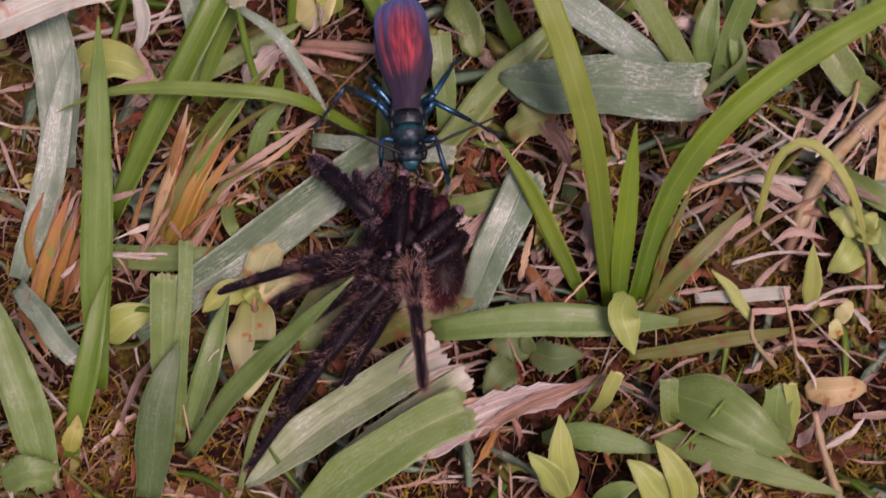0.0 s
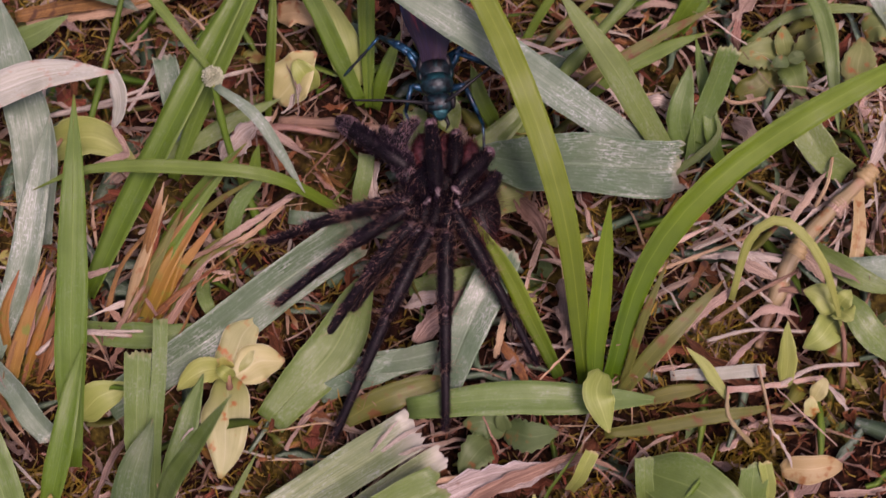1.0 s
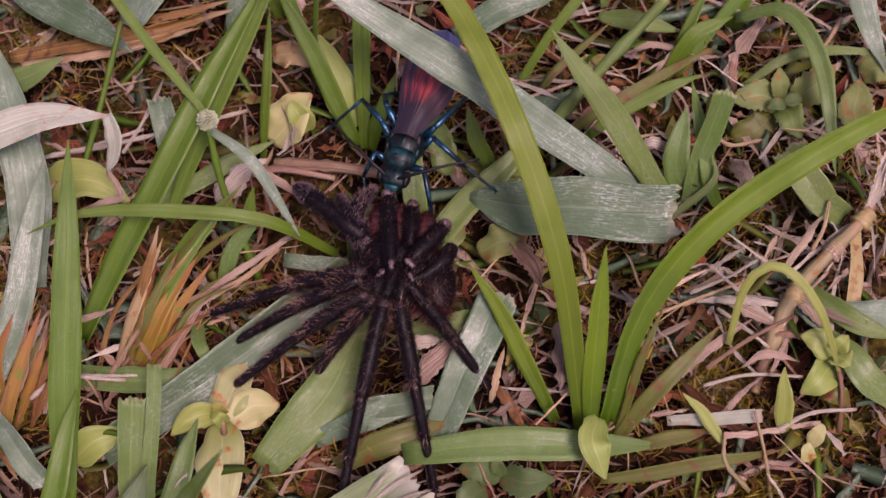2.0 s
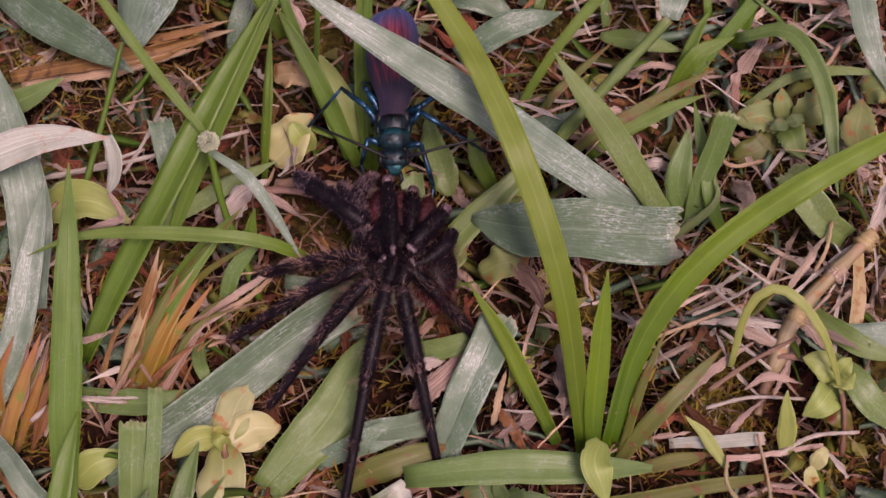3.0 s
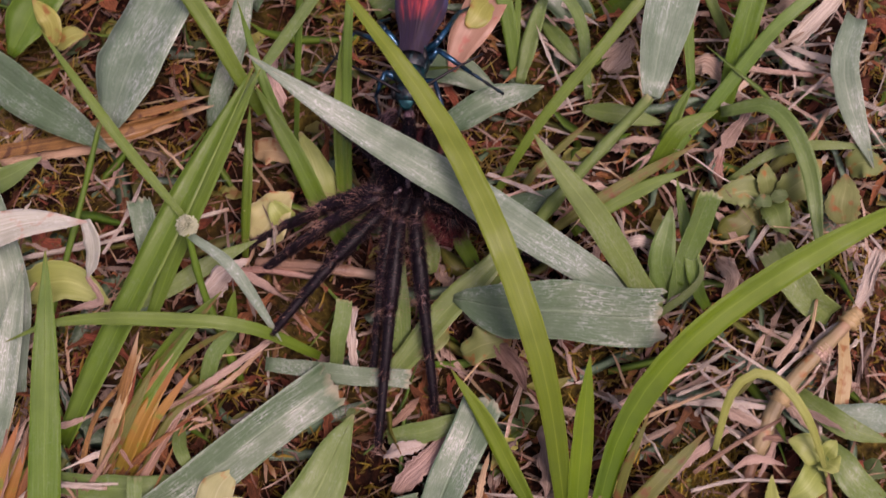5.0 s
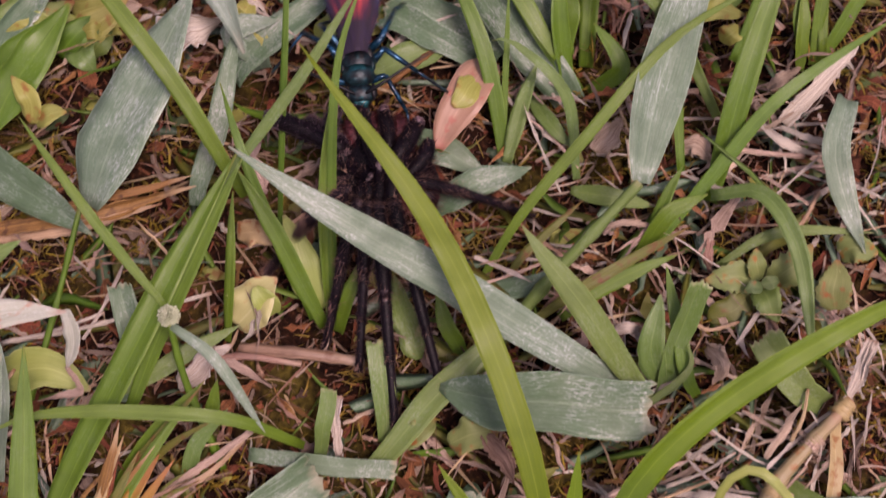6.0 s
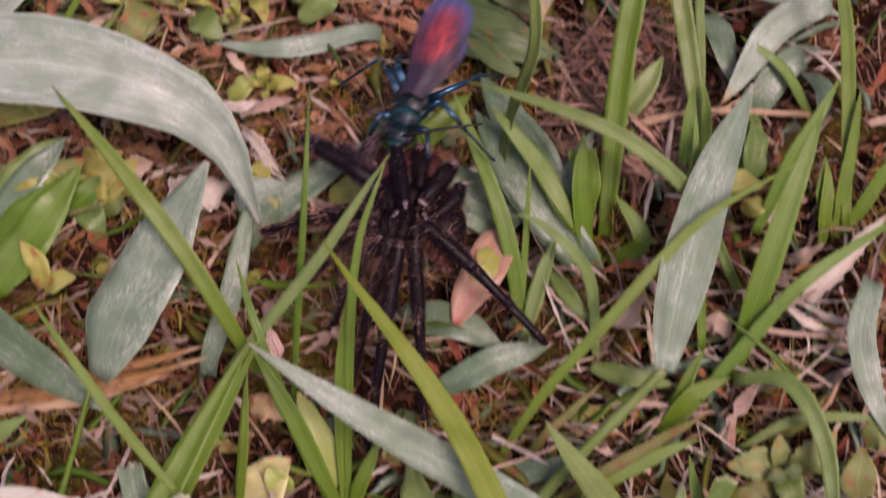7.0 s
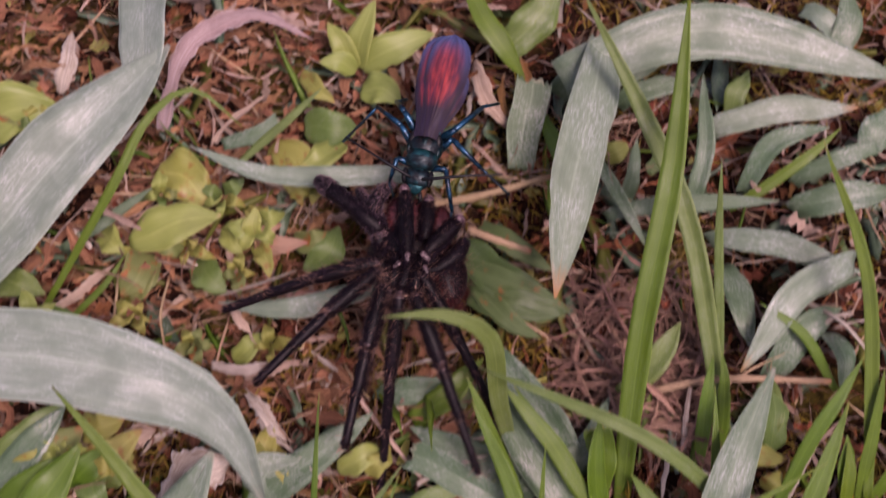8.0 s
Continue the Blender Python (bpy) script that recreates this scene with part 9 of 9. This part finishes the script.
LEG_S = [
    (0, aim((-0.0026, -0.0047, -0.0012), (-0.0199, -0.0236, -0.0217))),
    (0.5, aim((-0.0026, -0.0047, -0.0012), (-0.0203, -0.0171, -0.0334))),
    (1, aim((-0.0026, -0.0047, -0.0012), (-0.0174, -0.0138, -0.0201))),
    (1.5, aim((-0.0026, -0.0047, -0.0012), (-0.0156, -0.0186, -0.0210))),
    (3, aim((-0.0026, -0.0047, -0.0012), (-0.0119, -0.0035, -0.0179))),
    (3.5, aim((-0.0026, -0.0047, -0.0012), (-0.0119, -0.0357, -0.0245))),
    (4, aim((-0.0026, -0.0047, -0.0012), (-0.0069, -0.0363, -0.0244))),
    (4.5, aim((-0.0026, -0.0047, -0.0012), (-0.0051, -0.0332, -0.0274))),
    (5.8, aim((-0.0026, -0.0047, -0.0012), (-0.0078, -0.0377, -0.0209))),
    (6.2, aim((-0.0026, -0.0047, -0.0012), (-0.0133, -0.0242, -0.0255))),
    (6.5, aim((-0.0026, -0.0047, -0.0012), (-0.0190, -0.0276, -0.0279))),
    (6.8, aim((-0.0026, -0.0047, -0.0012), (-0.0157, -0.0265, -0.0305))),
    (7.2, aim((-0.0026, -0.0047, -0.0012), (-0.0120, -0.0202, -0.0355))),
    (7.5, aim((-0.0026, -0.0047, -0.0012), (-0.0152, -0.0316, -0.0261))),
    (7.8, aim((-0.0026, -0.0047, -0.0012), (-0.0099, -0.0331, -0.0266))),
    (8, aim((-0.0026, -0.0047, -0.0012), (-0.0105, -0.0150, -0.0378))),
]
LEG_A = [
    (0, aim((-0.0005, -0.0052, -0.0013), (-0.0260, -0.0395, -0.0250))),
    (0.5, aim((-0.0005, -0.0052, -0.0013), (-0.0206, -0.0327, -0.0409))),
    (1, aim((-0.0005, -0.0052, -0.0013), (-0.0227, -0.0450, -0.0267))),
    (1.5, aim((-0.0005, -0.0052, -0.0013), (-0.0093, -0.0409, -0.0256))),
    (3, aim((-0.0005, -0.0052, -0.0013), (-0.0095, -0.0445, -0.0264))),
    (3.5, aim((-0.0005, -0.0052, -0.0013), (-0.0158, -0.0539, -0.0284))),
    (4, aim((-0.0005, -0.0052, -0.0013), (-0.0070, -0.0525, -0.0278))),
    (4.5, aim((-0.0005, -0.0052, -0.0013), (-0.0025, -0.0508, -0.0275))),
    (5.8, aim((-0.0005, -0.0052, -0.0013), (-0.0035, -0.0468, -0.0327))),
    (6.2, aim((-0.0005, -0.0052, -0.0013), (-0.0107, -0.0495, -0.0303))),
    (6.5, aim((-0.0005, -0.0052, -0.0013), (-0.0178, -0.0457, -0.0322))),
    (6.8, aim((-0.0005, -0.0052, -0.0013), (-0.0165, -0.0436, -0.0328))),
    (7.2, aim((-0.0005, -0.0052, -0.0013), (-0.0039, -0.0269, -0.0325))),
    (7.5, aim((-0.0005, -0.0052, -0.0013), (-0.0078, -0.0374, -0.0417))),
    (7.8, aim((-0.0005, -0.0052, -0.0013), (-0.0056, -0.0399, -0.0399))),
    (8, aim((-0.0005, -0.0052, -0.0013), (-0.0039, -0.0375, -0.0422))),
]
LEG_B = [
    (0, aim((0.0026, -0.0055, -0.0013), (-0.0152, -0.0315, -0.0327))),
    (0.5, aim((0.0026, -0.0055, -0.0013), (-0.0128, -0.0345, -0.0314))),
    (1, aim((0.0026, -0.0055, -0.0013), (0.0023, -0.0439, -0.0261))),
    (1.5, aim((0.0026, -0.0055, -0.0013), (0.0109, -0.0380, -0.0305))),
    (3, aim((0.0026, -0.0055, -0.0013), (0.0112, -0.0389, -0.0294))),
    (3.5, aim((0.0026, -0.0055, -0.0013), (0.0057, -0.0437, -0.0238))),
    (4, aim((0.0026, -0.0055, -0.0013), (0.0103, -0.0385, -0.0301))),
    (4.5, aim((0.0026, -0.0055, -0.0013), (0.0096, -0.0377, -0.0312))),
    (5.8, aim((0.0026, -0.0055, -0.0013), (0.0109, -0.0486, -0.0265))),
    (6.2, aim((0.0026, -0.0055, -0.0013), (-0.0010, -0.0410, -0.0279))),
    (6.5, aim((0.0026, -0.0055, -0.0013), (-0.0059, -0.0297, -0.0281))),
    (6.8, aim((0.0026, -0.0055, -0.0013), (-0.0033, -0.0305, -0.0303))),
    (7.2, aim((0.0026, -0.0055, -0.0013), (0.0067, -0.0263, -0.0325))),
    (7.5, aim((0.0026, -0.0055, -0.0013), (0.0054, -0.0428, -0.0254))),
    (7.8, aim((0.0026, -0.0055, -0.0013), (0.0148, -0.0395, -0.0353))),
    (8, aim((0.0026, -0.0055, -0.0013), (0.0195, -0.0395, -0.0245))),
]
LEG_C = [
    (0, aim((0.0037, -0.0008, -0.0001), (0.0128, -0.0364, 0.0169))),
    (0.5, aim((0.0037, -0.0008, -0.0001), (0.0142, -0.0294, -0.0233))),
    (1, aim((0.0037, -0.0008, -0.0001), (0.0204, -0.0239, -0.0216))),
    (1.5, aim((0.0037, -0.0008, -0.0001), (0.0229, -0.0202, -0.0231))),
    (3, aim((0.0037, -0.0008, -0.0001), (0.0242, -0.0125, -0.0269))),
    (3.5, aim((0.0037, -0.0008, -0.0001), (0.0175, -0.0195, -0.0209))),
    (4, aim((0.0037, -0.0008, -0.0001), (0.0231, -0.0094, -0.0192))),
    (4.5, aim((0.0037, -0.0008, -0.0001), (0.0198, -0.0061, -0.0184))),
    (5.8, aim((0.0037, -0.0008, -0.0001), (0.0219, 0.0073, -0.0147))),
    (6.2, aim((0.0037, -0.0008, -0.0001), (0.0294, -0.0141, -0.0210))),
    (6.5, aim((0.0037, -0.0008, -0.0001), (0.0294, -0.0133, -0.0215))),
    (6.8, aim((0.0037, -0.0008, -0.0001), (0.0299, -0.0182, -0.0171))),
    (7.2, aim((0.0037, -0.0008, -0.0001), (0.0255, -0.0229, -0.0178))),
    (7.5, aim((0.0037, -0.0008, -0.0001), (0.0173, -0.0207, -0.0264))),
    (7.8, aim((0.0037, -0.0008, -0.0001), (0.0196, -0.0092, -0.0309))),
    (8, aim((0.0037, -0.0008, -0.0001), (0.0211, -0.0215, -0.0235))),
]
WASP_PATH = [
    (0, pose(-0.0064, -0.0182, 0.0219, 5, 0, 5.6)),
    (0.5, pose(0.0028, -0.0089, 0.0240, 5, 0, 2)),
    (1, pose(0.0050, 0.0121, 0.0284, 5, 0, 8.2)),
    (1.5, pose(-0.0026, 0.0031, 0.0264, 5, 0, -23)),
    (3, pose(-0.0045, 0.0147, 0.0288, 5, 0, 3)),
    (3.5, pose(0.0025, 0.0219, 0.0304, 5, 0, -18.3)),
    (4, pose(0.0153, 0.0330, 0.0329, 5, 0, -6.2)),
    (4.5, pose(0.0093, 0.0408, 0.0344, 5, 0, -5)),
    (5.8, pose(-0.0047, 0.0676, 0.0398, 5, 0, -7.5)),
    (6.2, pose(-0.0068, 0.0723, 0.0436, 5, 0, 22.1)),
    (6.5, pose(-0.0086, 0.0739, 0.0460, 5, 0, 15.1)),
    (6.8, pose(-0.0083, 0.0812, 0.0497, 5, 0, -3.3)),
    (7.2, pose(0.0046, 0.1123, 0.0592, 5, 0, -30.2)),
    (7.35, pose(0.0010, 0.1140, 0.0595, 5, 0, -30)),
    (7.5, pose(-0.0009, 0.1346, 0.0637, 5, 0, -26)),
    (7.6, pose(0.0006, 0.1338, 0.0635, 5, 0, -22)),
    (7.8, pose(-0.0015, 0.1436, 0.0656, 5, 0, -5)),
    (8, pose(-0.0010, 0.1574, 0.0685, 5, 0, -11.9)),
]


def swung(base, seed, swing):
    """A walking leg that swings a little about its root, in turn with the others."""
    rng = random.Random(seed)
    return [(t, base @ pose(0, 0, 0, rng.uniform(-4, 4), rng.uniform(-4, 4), swing * rng.uniform(-1, 1))) for t in (0, 0.5, 1, 1.5, 2.2, 3, 3.5, 4, 4.5, 5.2, 5.8, 6.2, 6.5, 6.8, 7.2, 7.5, 7.8, 8)]


def turned(thing, *angles):
    """Rows that turn a thing about its foot."""
    return [(t, Matrix.Translation(thing.location) @ pose(0, 0, 0, 0, 0, a)) for t, a in angles]


def aimed(thing, rest, *tips):
    """Rows that swing a thing about its foot, so that its tip points from where it was built to other places."""
    way = Vector(rest) - thing.location
    return [(t, Matrix.Translation(thing.location) @ way.rotation_difference(Vector(tip) - thing.location).to_matrix().to_4x4()) for t, tip in tips]


def motions():
    walk(caught, aimed(caught, (-0.0018, -0.0410, 0.0245), (0, (-0.0142, -0.0621, 0.0460)), (0.3, (-0.0109, -0.0580, 0.0426)), (0.5, (-0.0018, -0.0410, 0.0245)), (0.6, (-0.0008, -0.0343, 0.0159)), (0.72, (-0.0014, -0.0285, 0.0080)), (0.8, (-0.0100, -0.0483, 0.0380)), (0.86, (-0.0379, -0.0824, 0.0575)), (0.9, (-0.0296, -0.0745, 0.0553)), (1, (-0.0296, -0.0745, 0.0553)), (8, (-0.0296, -0.0745, 0.0553))))
    walk(flicked, turned(flicked, (0, -78), (7.35, -80), (7.5, 2), (7.6, -50), (7.7, 6), (7.8, -2), (8, 0)))
    walk(spider, SPIDER_PATH)
    walk(leg_L1, LEG_L1)
    walk(leg_L2, LEG_L2)
    walk(leg_L3, LEG_L3)
    walk(leg_S, LEG_S)
    walk(leg_A, LEG_A)
    walk(leg_B, LEG_B)
    walk(leg_C, LEG_C)
    walk(wasp, WASP_PATH)
    for k, leg in enumerate(wasp_legs):
        walk(leg, swung(leg.matrix_basis.copy(), 200 + k, 13))
    for k, feeler in enumerate(feelers):
        walk(feeler, swung(feeler.matrix_basis.copy(), 220 + k, 16))


motions()
